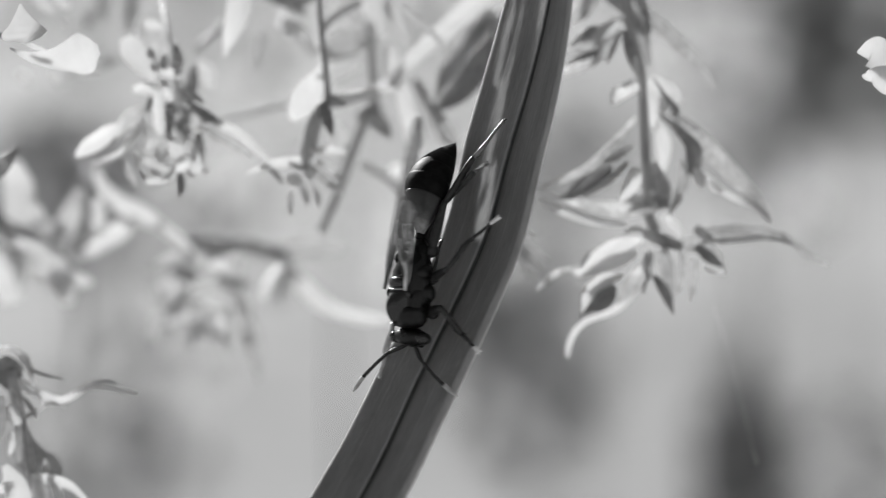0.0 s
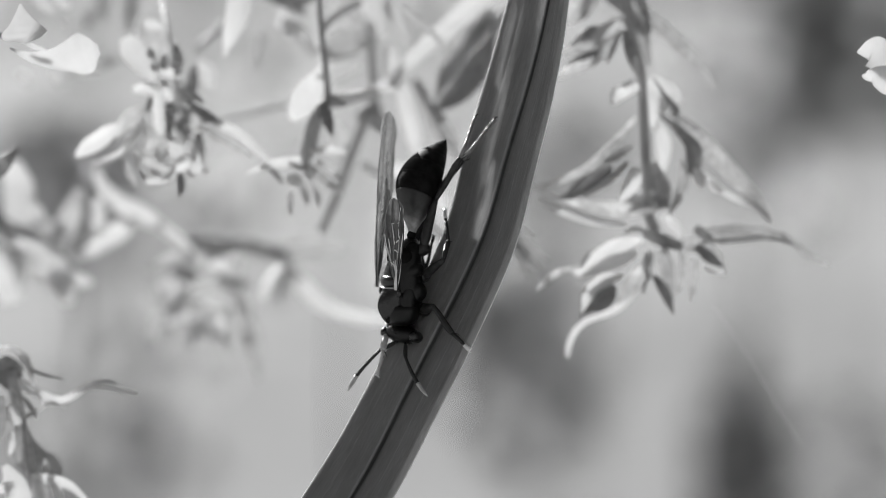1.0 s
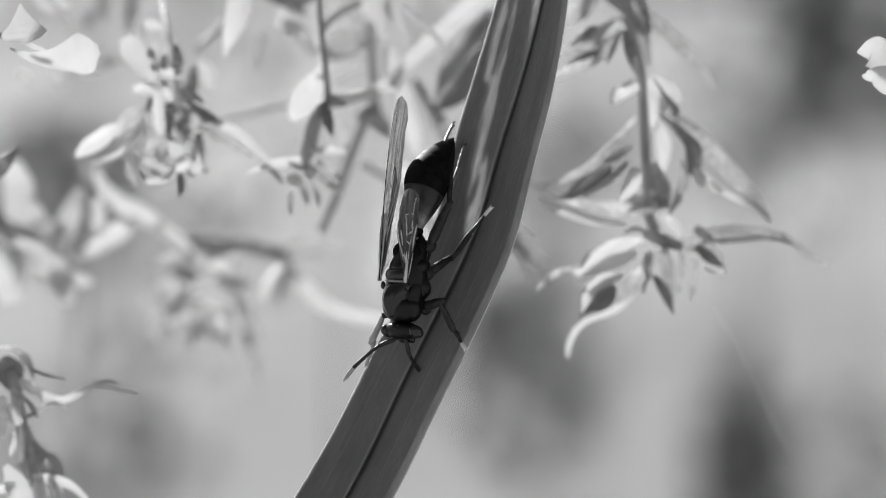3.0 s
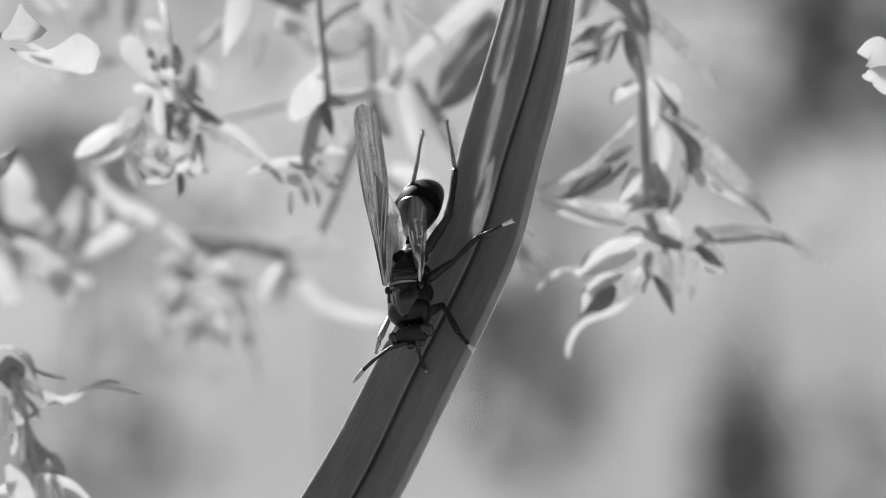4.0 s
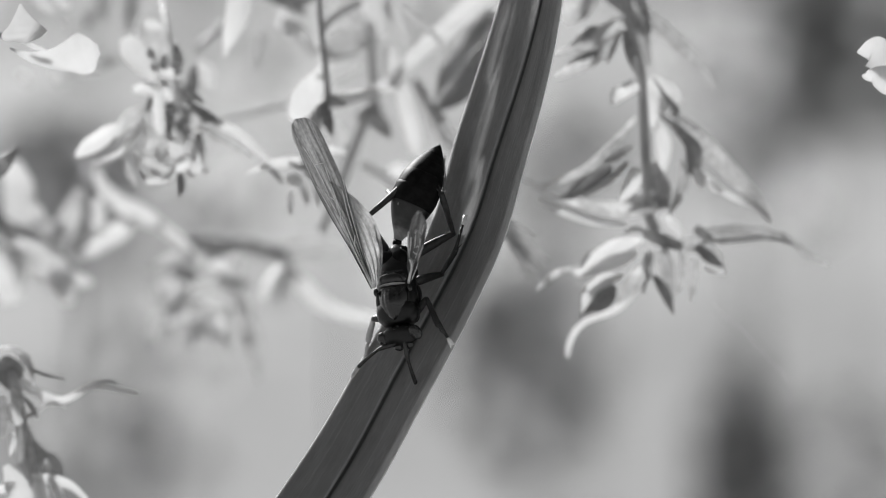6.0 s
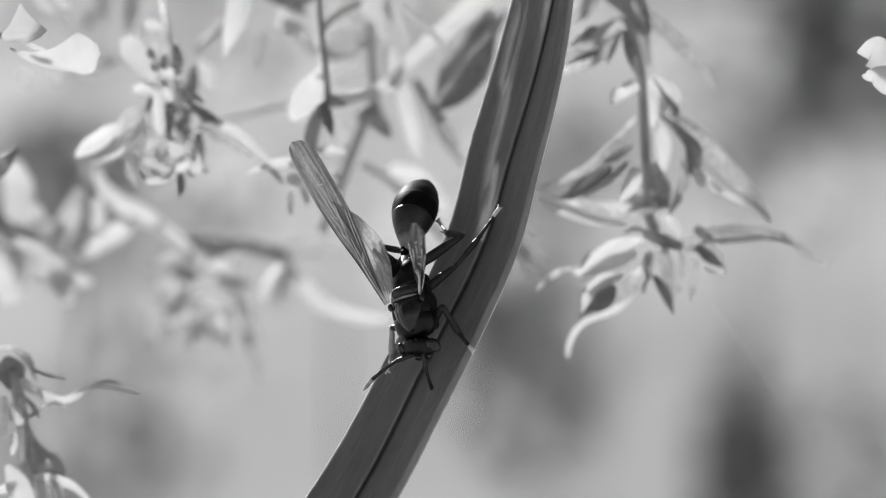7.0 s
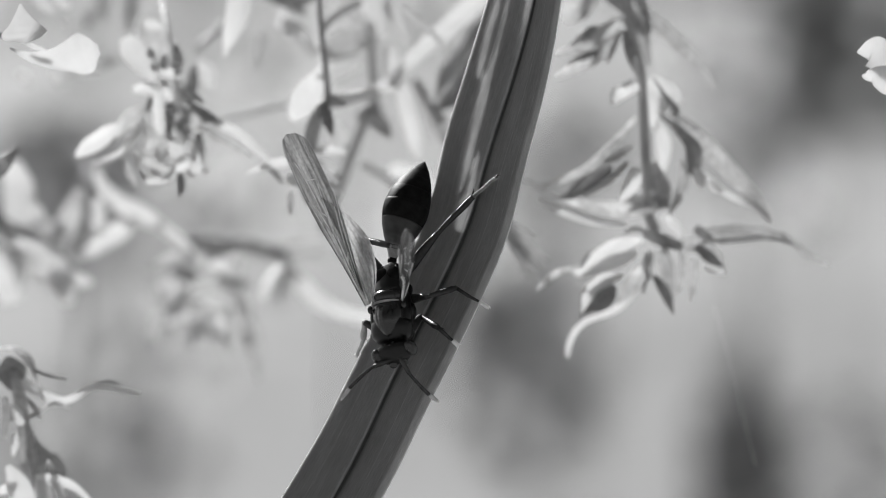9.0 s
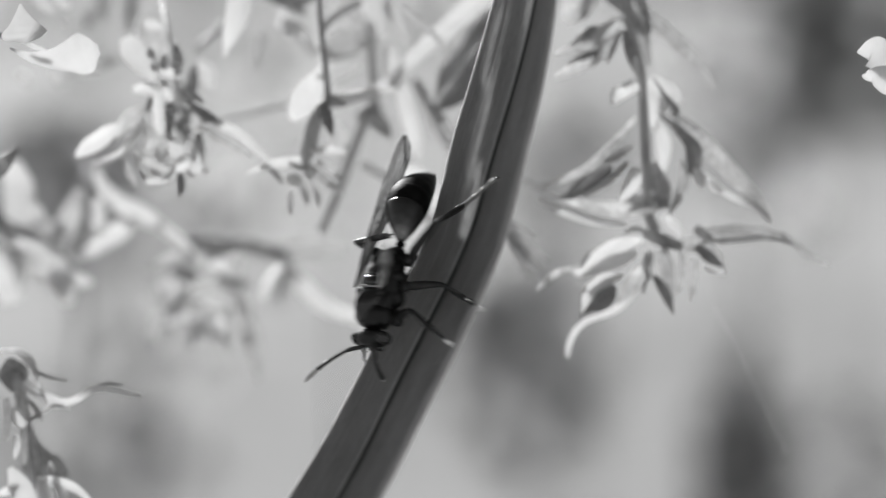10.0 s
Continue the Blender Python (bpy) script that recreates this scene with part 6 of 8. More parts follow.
def motions():
    walk(grass_blade, keys([
        (0, 2.91, 0.00, -0.20, -14.2, 17.5, -40.1), (0.1, 1.89, 0.00, -0.13, -18.3, 15.1, -51.7), (0.2, 0.40, 0.00, 0.53, -17.9, 17.8, -46.5),
        (0.3, 1.04, 0.00, -0.02, -21.0, 12.7, -60.1), (0.4, 1.98, 0.00, 0.27, -13.1, 19.8, -34.4), (0.5, 3.26, 0.00, -0.40, -13.7, 18.1, -38.3),
        (0.6, 2.63, 0.00, -0.18, -15.2, 17.3, -42.4), (0.8, 2.19, 0.00, -0.15, -17.1, 16.0, -48.0), (1, 2.71, 0.00, -0.15, -16.2, 16.6, -45.6),
        (1.2, 2.12, 0.00, -0.14, -17.3, 15.9, -48.7), (1.5, 2.07, 0.00, 0.01, -16.6, 17.2, -45.3), (1.8, 1.72, 0.00, 0.12, -16.4, 17.4, -44.6),
        (2, 1.55, 0.00, 0.21, -16.7, 17.6, -44.8), (2.2, 1.65, 0.00, 0.13, -16.7, 17.3, -45.2), (2.5, 1.81, 0.00, 0.15, -16.2, 17.9, -43.3),
        (2.7, 2.04, 0.00, 0.12, -15.2, 18.1, -41.2), (3.8, 2.04, 0.00, 0.27, -11.1, 19.9, -30.0), (3.9, 2.69, 0.00, -0.13, -14.4, 17.9, -39.8),
        (4, 2.60, 0.00, -0.04, -13.9, 18.9, -37.5), (4.2, 2.60, 0.00, -0.04, -13.6, 18.6, -37.3), (4.4, 2.54, 0.00, 0.04, -12.9, 19.2, -35.0),
        (4.5, 2.83, 0.00, -0.06, -13.2, 19.1, -35.6), (4.6, 2.45, 0.00, -0.07, -14.9, 17.8, -41.0), (4.7, 1.88, 0.00, 0.10, -15.8, 17.8, -42.8),
        (4.8, 1.86, 0.00, 0.04, -15.3, 18.3, -40.9), (4.9, 2.90, 0.00, -0.17, -13.6, 18.2, -37.8), (5, 3.99, 0.00, -0.41, -13.0, 18.4, -36.1),
        (5.1, 2.27, 0.00, 0.23, -12.0, 20.1, -31.7), (5.2, 1.92, 0.00, 0.15, -14.9, 18.5, -40.0), (5.3, 2.81, 0.00, -0.14, -13.8, 18.2, -38.2),
        (5.4, 2.69, 0.00, -0.05, -13.2, 18.8, -36.2), (5.5, 2.77, 0.00, -0.31, -15.1, 16.7, -43.3), (5.6, 1.84, 0.00, -0.10, -18.2, 15.3, -51.3),
        (5.7, 1.41, 0.00, 0.19, -18.5, 16.7, -49.4), (6.8, 2.53, 0.00, -0.12, -15.2, 17.7, -41.9), (6.9, 2.74, 0.00, -0.25, -15.5, 16.8, -43.8),
        (7, 3.02, 0.00, -0.27, -16.1, 16.8, -45.0), (7.1, 3.10, 0.00, -0.25, -13.6, 18.0, -38.1), (7.2, 3.31, 0.00, -0.25, -12.4, 18.5, -34.7),
        (7.3, 3.08, 0.00, -0.24, -13.5, 18.0, -37.9), (7.4, 3.27, 0.00, -0.50, -15.6, 16.0, -45.3), (7.5, 3.78, 0.00, -0.75, -19.0, 12.8, -57.3),
        (7.6, 2.98, 0.00, -0.60, -17.9, 13.7, -53.8), (7.7, 2.67, 0.00, -0.37, -17.0, 15.3, -49.2), (7.8, 2.89, 0.00, -0.13, -13.2, 18.5, -36.5),
        (7.9, 3.86, 0.00, -0.26, -9.5, 19.5, -26.7), (8, 4.42, 0.00, -0.50, -11.2, 18.8, -31.4), (8.2, 3.88, 0.00, -0.33, -10.4, 19.1, -29.3),
        (8.3, 4.13, 0.00, -0.65, -13.1, 17.0, -38.5), (8.4, 3.65, 0.00, -0.53, -14.1, 16.8, -40.9), (8.5, 2.06, 0.00, 0.10, -13.7, 18.4, -37.6),
        (8.6, 1.21, 0.00, 0.33, -16.5, 18.0, -43.8), (8.7, 3.80, 0.00, -0.41, -11.8, 18.3, -33.6), (8.8, 4.90, 0.00, -0.61, -8.5, 18.9, -24.8),
        (8.9, 3.73, 0.00, -0.48, -13.2, 17.5, -37.9), (9, 1.24, 0.00, 0.50, -13.4, 19.4, -35.8), (9.1, 1.75, 0.00, 0.07, -16.8, 17.0, -46.0),
        (9.2, 2.98, 0.00, -0.12, -12.6, 18.8, -34.7), (9.3, 2.90, 0.00, 0.27, -7.5, 21.5, -19.7), (9.4, 2.79, 0.00, -0.07, -13.0, 18.8, -35.7),
        (9.5, 2.30, 0.00, 0.49, -8.8, 20.9, -23.4), (9.6, 3.46, 0.00, -0.21, -11.2, 19.1, -31.0), (9.7, 3.04, 0.00, 0.19, -2.0, 20.6, -5.6),
        (9.8, 4.74, 0.00, -0.52, -8.2, 19.2, -23.6), (9.9, 3.47, 0.00, -0.05, -8.9, 20.3, -24.2), (10, 1.51, 0.00, -0.06, -15.6, 17.2, -43.3),
    ], H))
    walk(wasp, keys([
        (0, -2.90, -3.09, -2.47, -90.8, -1.3, 124.6), (0.1, -4.53, -2.33, -2.30, -86.0, 0.3, 119.7), (0.2, -5.91, -2.80, -1.79, -84.9, -3.5, 130.4),
        (0.3, -5.49, -0.89, -2.20, -83.9, 2.6, 115.0), (0.4, -3.82, -2.02, -2.20, -92.5, -4.4, 136.0), (0.5, -2.65, -0.95, -2.78, -94.4, -1.5, 130.2),
        (0.6, -3.42, -0.58, -2.49, -93.4, -1.5, 126.3), (0.8, -4.06, 0.00, -2.37, -92.2, -1.9, 120.7), (1, -3.67, -0.03, -2.34, -93.3, -4.5, 122.4),
        (1.2, -4.20, 0.10, -2.28, -91.4, -3.7, 117.1), (1.5, -4.15, -0.33, -2.04, -90.1, -5.2, 116.8), (1.8, -4.44, -1.21, -1.98, -89.8, -4.3, 123.8),
        (2, -4.58, -1.74, -1.90, -89.6, -3.0, 127.7), (2.2, -4.44, -1.67, -1.97, -89.5, -2.6, 124.9), (2.5, -4.14, -1.77, -1.91, -89.7, -2.7, 123.1),
        (2.7, -3.49, -3.15, -1.90, -87.3, -3.2, 125.8), (3.8, -3.00, -4.13, -2.27, -80.7, 6.7, 158.3), (3.9, -3.02, -3.54, -2.46, -74.3, 8.6, 155.7),
        (4, -3.06, -3.69, -2.43, -72.3, 8.4, 163.4), (4.2, -3.13, -3.62, -2.61, -73.3, 11.2, 161.2), (4.4, -3.16, -3.68, -2.72, -75.2, 13.0, 160.7),
        (4.5, -2.96, -3.61, -2.87, -75.6, 14.1, 158.9), (4.6, -3.45, -3.22, -2.66, -73.7, 13.4, 156.5), (4.7, -3.95, -3.07, -2.28, -73.1, 11.6, 157.0),
        (4.8, -3.72, -3.18, -2.26, -74.0, 9.6, 160.4), (4.9, -2.45, -3.53, -2.66, -74.5, 10.6, 160.3), (5, -1.23, -3.78, -2.97, -74.2, 11.0, 159.1),
        (5.1, -2.61, -4.10, -2.49, -76.9, 7.9, 165.4), (5.2, -3.38, -3.66, -2.42, -74.9, 6.7, 161.0), (5.3, -2.27, -3.82, -2.94, -76.9, 5.5, 165.0),
        (5.4, -2.16, -3.99, -3.00, -78.8, 3.5, 169.4), (5.5, -2.41, -3.62, -3.21, -77.4, 2.7, 165.6), (5.6, -3.89, -3.04, -2.79, -73.6, 5.2, 159.4),
        (5.7, -4.33, -3.15, -2.53, -73.5, 6.7, 162.1), (6.8, -3.09, -3.72, -3.25, -81.5, 13.5, 162.0), (6.9, -3.10, -3.51, -3.46, -81.7, 15.7, 159.7),
        (7, -3.02, -3.34, -3.51, -81.9, 17.0, 158.0), (7.1, -2.79, -3.62, -3.80, -93.3, 15.7, 161.5), (7.2, -2.68, -3.67, -3.98, -102.9, 14.1, 162.8),
        (7.3, -3.38, -3.31, -3.96, -110.1, 12.6, 159.3), (7.4, -3.80, -2.58, -4.19, -115.7, 12.1, 152.6), (7.5, -3.97, -1.35, -4.31, -119.4, 12.1, 142.2),
        (7.6, -4.48, -1.79, -4.19, -113.1, 14.3, 142.4), (7.7, -4.46, -2.30, -3.94, -106.4, 15.7, 144.1), (7.8, -3.45, -3.39, -3.91, -102.6, 16.1, 152.7),
        (7.9, -1.64, -4.09, -4.33, -97.9, 18.1, 158.8), (8, -1.17, -3.90, -4.40, -87.6, 21.2, 154.3), (8.2, -1.50, -4.07, -4.38, -87.1, 18.6, 159.2),
        (8.3, -1.74, -3.52, -4.54, -83.4, 18.9, 153.3), (8.4, -2.35, -3.40, -4.35, -82.0, 17.4, 152.9), (8.5, -3.78, -3.67, -3.75, -82.6, 14.5, 157.3),
        (8.6, -5.06, -3.36, -3.37, -77.8, 13.3, 153.5), (8.7, -1.75, -4.03, -4.74, -80.4, 13.5, 162.0), (8.8, 0.02, -4.52, -5.41, -81.6, 13.1, 169.8),
        (8.9, -2.11, -3.92, -5.00, -74.8, 12.4, 160.0), (9, -4.58, -4.14, -4.06, -73.2, 9.8, 162.9), (9.1, -4.57, -3.53, -3.99, -67.0, 9.1, 152.4),
        (9.2, -2.44, -4.22, -4.38, -68.8, 6.7, 159.9), (9.3, -1.35, -4.88, -4.20, -71.5, 3.3, 170.9), (9.4, -2.44, -4.20, -3.87, -63.0, 3.2, 155.4),
        (9.5, -1.93, -4.78, -3.48, -64.4, 0.1, 164.3), (9.6, -1.23, -4.37, -3.39, -57.7, 1.1, 150.1), (9.7, 0.36, -5.26, -3.22, -61.8, -1.9, 165.0),
        (9.8, 0.15, -4.42, -3.54, -64.7, -1.4, 149.8), (9.9, -1.75, -4.17, -3.09, -72.1, -3.5, 149.3), (10, -5.26, -2.55, -2.72, -74.3, -0.0, 131.2),
    ], H))
    walk(wasp_parts["gaster"], keys([
        (0, 0.00, -3.70, -1.10, 29.8, -4.2, 6.9), (0.2, -0.00, -3.70, -1.10, 20.2, -1.4, 10.4), (0.5, -0.00, -3.70, -1.10, 22.3, -2.3, 12.3),
        (1, -0.00, -3.70, -1.10, 29.7, -5.2, 8.1), (1.5, 0.00, -3.70, -1.10, 30.8, -7.2, 10.7), (2, -0.00, -3.70, -1.10, 13.0, -2.7, 20.9),
        (2.5, -0.00, -3.70, -1.10, 21.2, -4.5, 17.8), (2.7, -0.00, -3.70, -1.10, 24.9, -3.2, 16.8), (3.8, 0.00, -3.70, -1.10, 26.2, 1.0, -38.8),
        (4, -0.00, -3.70, -1.10, 41.7, 9.3, 0.2), (4.5, -0.00, -3.70, -1.10, 37.9, -16.8, -19.0), (4.8, 0.00, -3.70, -1.10, 25.6, -16.8, -42.5),
        (5, 0.00, -3.70, -1.10, 38.7, -14.7, -6.0), (5.5, -0.00, -3.70, -1.10, 28.4, -2.4, 25.5), (5.7, -0.00, -3.70, -1.10, -7.7, -14.7, -31.4),
        (6.8, 0.00, -3.70, -1.10, 41.5, -11.6, -16.8), (7, -0.00, -3.70, -1.10, 41.9, -15.9, -23.1), (7.5, 0.00, -3.70, -1.10, 92.7, -15.0, -31.4),
        (8, -0.00, -3.70, -1.10, 48.0, -16.8, -34.2), (8.5, -0.00, -3.70, -1.10, 34.5, -15.5, -33.3), (9, 0.00, -3.70, -1.10, 4.5, -13.6, -22.5),
        (9.5, -0.00, -3.70, -1.10, -25.9, -8.6, -2.8), (9.7, -0.00, -3.70, -1.10, -16.4, -8.8, -5.2), (10, 0.00, -3.70, -1.10, 29.0, 0.8, 21.1),
    ]))
    walk(wasp_parts["wing_r"], keys([
        (0, 1.60, 1.05, 1.60, -147.3, 53.3, 39.3), (0.2, 1.60, 1.05, 1.60, -55.8, 71.5, 180.0), (0.5, 1.60, 1.05, 1.60, 39.8, 63.7, -128.1),
        (1, 1.60, 1.05, 1.60, -153.1, 57.7, 41.6), (1.5, 1.60, 1.05, 1.60, -157.9, 54.7, 29.8), (2, 1.60, 1.05, 1.60, 20.2, 60.0, -130.7),
        (2.5, 1.60, 1.05, 1.60, -156.8, 71.7, 42.4), (2.7, 1.60, 1.05, 1.60, -148.2, 68.2, 43.2), (3.8, 1.60, 1.05, 1.60, 25.5, 62.9, -166.0),
        (4, 1.60, 1.05, 1.60, 8.8, 40.9, -170.4), (4.5, 1.60, 1.05, 1.60, 13.4, 29.0, -164.5), (4.8, 1.60, 1.05, 1.60, 23.8, 25.8, -159.4),
        (5, 1.60, 1.05, 1.60, 10.5, 16.6, -166.0), (5.5, 1.60, 1.05, 1.60, -3.5, -13.6, -160.9), (5.7, 1.60, 1.05, 1.60, 12.0, -7.2, -164.0),
        (6.8, 1.60, 1.05, 1.60, 6.7, -14.3, -161.5), (7, 1.60, 1.05, 1.60, 12.4, -11.4, -168.7), (7.5, 1.60, 1.05, 1.60, -2.5, 1.4, -142.6),
        (8, 1.60, 1.05, 1.60, 14.0, -13.7, -160.9), (8.5, 1.60, 1.05, 1.60, 21.3, -9.2, -171.6), (9, 1.60, 1.05, 1.60, 18.9, -7.7, -166.0),
        (9.4, 1.60, 1.05, 1.60, 18.9, -7.7, -166.0), (9.4334, 1.60, 1.05, 1.60, -29.9, -47.3, -130.6), (9.4667, 1.60, 1.05, 1.60, -107.1, -34.5, -65.0),
        (9.5333, 1.60, 1.05, 1.60, -14.9, -28.4, -121.9), (9.6, 1.60, 1.05, 1.60, -107.1, -34.5, -65.0), (9.6667, 1.60, 1.05, 1.60, -14.9, -28.4, -121.9),
        (9.7333, 1.60, 1.05, 1.60, -107.1, -34.5, -65.0), (9.8, 1.60, 1.05, 1.60, -14.9, -28.4, -121.9), (9.85, 1.60, 1.05, 1.60, -2.9, 39.4, -150.6),
        (9.9, 1.60, 1.05, 1.60, -136.1, 65.9, 55.2), (10, 1.60, 1.05, 1.60, -136.1, 65.9, 55.2),
    ]))
    walk(wasp_parts["wing_l"], keys([
        (0, -1.60, 1.05, 1.55, 4.6, 14.4, 168.1), (0.2, -1.60, 1.05, 1.55, 26.0, 11.0, 174.4), (0.5, -1.60, 1.05, 1.55, 19.1, 7.8, 157.7),
        (1, -1.60, 1.05, 1.55, 0.2, 17.1, 176.2), (1.5, -1.60, 1.05, 1.55, 0.8, 22.6, 175.1), (2, -1.60, 1.05, 1.55, 15.3, 12.6, 172.5),
        (2.5, -1.60, 1.05, 1.55, 3.8, 16.8, 177.6), (2.7, -1.60, 1.05, 1.55, 1.5, 14.0, 177.5), (3.8, -1.60, 1.05, 1.55, 29.3, -14.9, 162.9),
        (4, -1.60, 1.05, 1.55, 43.0, -13.3, 147.0), (4.5, -1.60, 1.05, 1.55, 43.1, -7.5, 130.5), (4.8, -1.60, 1.05, 1.55, 39.0, -9.7, 133.6),
        (5, -1.60, 1.05, 1.55, 40.0, -8.1, 131.6), (5.5, -1.60, 1.05, 1.55, 56.9, -11.9, 111.1), (5.7, -1.60, 1.05, 1.55, 46.9, -9.3, 127.2),
        (6.8, -1.60, 1.05, 1.55, 49.4, -12.3, 126.2), (7, -1.60, 1.05, 1.55, 44.1, -9.8, 129.8), (7.5, -1.60, 1.05, 1.55, 32.4, -7.1, 148.5),
        (8, -1.60, 1.05, 1.55, 50.8, 11.4, 136.4), (8.5, -1.60, 1.05, 1.55, 45.3, -9.6, 128.9), (9, -1.60, 1.05, 1.55, 50.4, -8.4, 127.3),
        (9.4, -1.60, 1.05, 1.55, 50.4, -8.4, 127.3), (9.4334, -1.60, 1.05, 1.55, 28.0, -18.1, 95.1), (9.4667, -1.60, 1.05, 1.55, 12.6, -37.7, 65.1),
        (9.5333, -1.60, 1.05, 1.55, 75.9, 10.1, 46.8), (9.6, -1.60, 1.05, 1.55, 12.6, -37.7, 65.1), (9.6667, -1.60, 1.05, 1.55, 75.9, 10.1, 46.8),
        (9.7333, -1.60, 1.05, 1.55, 12.6, -37.7, 65.1), (9.8, -1.60, 1.05, 1.55, 75.9, 10.1, 46.8), (9.9, -1.60, 1.05, 1.55, 34.1, 5.3, 112.5),
        (10, -1.60, 1.05, 1.55, 34.1, 5.3, 112.5),
    ]))
    walk(wasp_parts["ant_r"], keys([
        (0, 0.48, 5.90, -0.03, 42.5, 29.2, -15.1), (0.2, 0.19, 5.95, -0.15, 9.3, 41.4, -45.1), (0.5, 0.51, 5.88, 0.14, 30.9, 35.5, -24.5),
        (1, 0.52, 5.88, 0.12, 42.3, 26.6, -10.6), (1.5, 0.48, 5.89, 0.09, 41.8, 27.7, -12.0), (2, 0.35, 5.91, -0.22, 17.2, 37.6, -32.6),
        (2.5, 0.41, 5.92, -0.04, 21.0, 36.9, -30.0), (2.7, 0.38, 5.92, -0.02, 29.7, 35.3, -25.8), (3.8, 0.33, 5.93, 0.08, -7.7, 42.7, -71.7),
        (4, 0.26, 5.95, 0.06, -14.7, 41.8, -77.8), (4.5, 0.51, 5.89, 0.04, -18.5, 40.7, -82.5), (4.8, 0.51, 5.88, 0.12, -4.2, 42.7, -69.5),
        (5, 0.41, 5.91, 0.08, -11.2, 42.0, -75.8), (5.5, 0.46, 5.87, 0.32, -25.9, 37.9, -91.6), (5.7, 0.36, 5.91, 0.22, -39.3, 34.0, -99.3),
        (6.8, 0.66, 5.82, 0.09, -13.5, 38.7, -87.6), (7, 0.72, 5.79, 0.10, -12.9, 38.7, -87.3), (7.5, 0.56, 5.83, -0.34, 6.4, 40.0, -59.3),
        (8, 0.32, 5.92, 0.23, 20.8, 41.6, -68.1), (8.5, 0.22, 5.93, 0.27, 1.3, 42.8, -76.6), (9, 0.27, 5.91, 0.31, -23.4, 41.4, -86.1),
        (9.5, 0.34, 5.92, 0.19, -3.8, 44.5, -68.7), (9.7, 0.29, 5.93, 0.20, -14.3, 43.3, -79.4), (10, 0.28, 5.94, -0.04, 40.0, 30.7, -17.2),
    ]))
    walk(wasp_parts["ant_l"], keys([
        (0, -0.33, 5.91, -0.25, -12.2, 7.9, 43.2), (0.2, -0.59, 5.80, -0.41, -9.8, 10.1, 54.9), (0.5, -0.29, 5.94, -0.09, 6.8, 10.0, 48.8),
        (1, -0.26, 5.94, -0.20, 9.2, 9.9, 49.4), (1.5, -0.27, 5.92, -0.28, -8.4, 9.9, 42.6), (2, -0.45, 5.83, -0.47, 4.1, 10.4, 54.1),
        (2.5, -0.36, 5.88, -0.37, 5.9, 10.3, 55.5), (2.6, -0.39, 5.89, -0.33, -23.3, 4.6, 19.7), (2.7, -0.42, 5.89, -0.28, -44.6, -15.9, -10.1),
        (3.8, -0.50, 5.88, 0.18, -60.4, -3.6, -0.6), (4, -0.57, 5.86, 0.15, -76.1, -9.5, -3.0), (4.5, -0.31, 5.92, 0.23, -50.7, 5.0, 4.3),
        (4.8, -0.30, 5.91, 0.32, -50.3, 3.8, 3.3), (5, -0.42, 5.90, 0.18, -50.9, 2.1, 1.9), (5.5, -0.37, 5.86, 0.45, -52.6, -4.4, -3.3),
        (5.7, -0.46, 5.86, 0.37, -56.5, -3.5, -2.6), (6.8, -0.15, 5.94, 0.26, -52.6, -8.3, -6.0), (7, -0.09, 5.95, 0.23, -54.3, -13.5, -10.0),
        (7.25, -0.17, 5.90, -0.17, -4.3, -4.5, 6.3), (7.5, -0.25, 5.84, -0.57, 45.8, -11.0, 23.6), (7.75, -0.38, 5.84, -0.10, -4.1, -4.1, 5.4),
        (8, -0.51, 5.84, 0.37, -53.8, -13.5, -11.7), (8.5, -0.62, 5.81, 0.31, -54.7, -11.5, -10.2), (9, -0.57, 5.82, 0.37, -59.3, 12.3, 5.1),
        (9.5, -0.47, 5.84, 0.41, -73.2, 4.8, 1.8), (9.7, -0.54, 5.84, 0.34, -77.5, 9.1, 2.9), (10, -0.55, 5.87, -0.12, -59.8, -27.3, -11.2),
    ]))
    walk(wasp_parts["femur_fl"], keys([
        (0, 0.80, 3.10, -1.60, 50.3, -0.0, -49.6), (0.5, 0.80, 3.10, -1.60, 47.7, 2.9, -52.1), (1, 0.80, 3.10, -1.60, 50.1, -6.2, -44.2),
        (1.5, 0.80, 3.10, -1.60, 53.4, -8.1, -42.7), (2, 0.80, 3.10, -1.60, 45.2, -3.5, -46.7), (2.5, 0.80, 3.10, -1.60, 51.7, -0.9, -49.0),
        (2.7, 0.80, 3.10, -1.60, 48.8, -0.1, -49.6), (3.8, 0.80, 3.10, -1.60, -16.3, 15.9, -101.2), (4, 0.80, 3.10, -1.60, -33.5, 8.7, -117.0),
        (4.5, 0.80, 3.10, -1.60, -11.9, 9.9, -114.1), (4.8, 0.80, 3.10, -1.60, -18.3, 12.3, -105.2), (5, 0.80, 3.10, -1.60, -7.9, 13.1, -101.3),
        (5.5, 0.80, 3.10, -1.60, -24.9, 9.4, -114.1), (5.7, 0.80, 3.10, -1.60, -26.0, 12.8, -106.9), (6.8, 0.80, 3.10, -1.60, -11.7, 10.8, -112.7),
        (7, 0.80, 3.10, -1.60, -11.0, 11.4, -110.0), (7.5, 0.80, 3.10, -1.60, 42.9, -4.0, -59.9), (8, 0.80, 3.10, -1.60, 31.0, 27.9, -100.8),
        (8.5, 0.80, 3.10, -1.60, 46.2, 18.2, -87.7), (9, 0.80, 3.10, -1.60, 30.4, 31.3, -105.8), (9.5, 0.80, 3.10, -1.60, 26.2, 25.2, -92.9),
        (9.7, 0.80, 3.10, -1.60, 19.6, 21.8, -84.2), (10, 0.80, 3.10, -1.60, 18.9, 2.3, -31.6),
    ]))
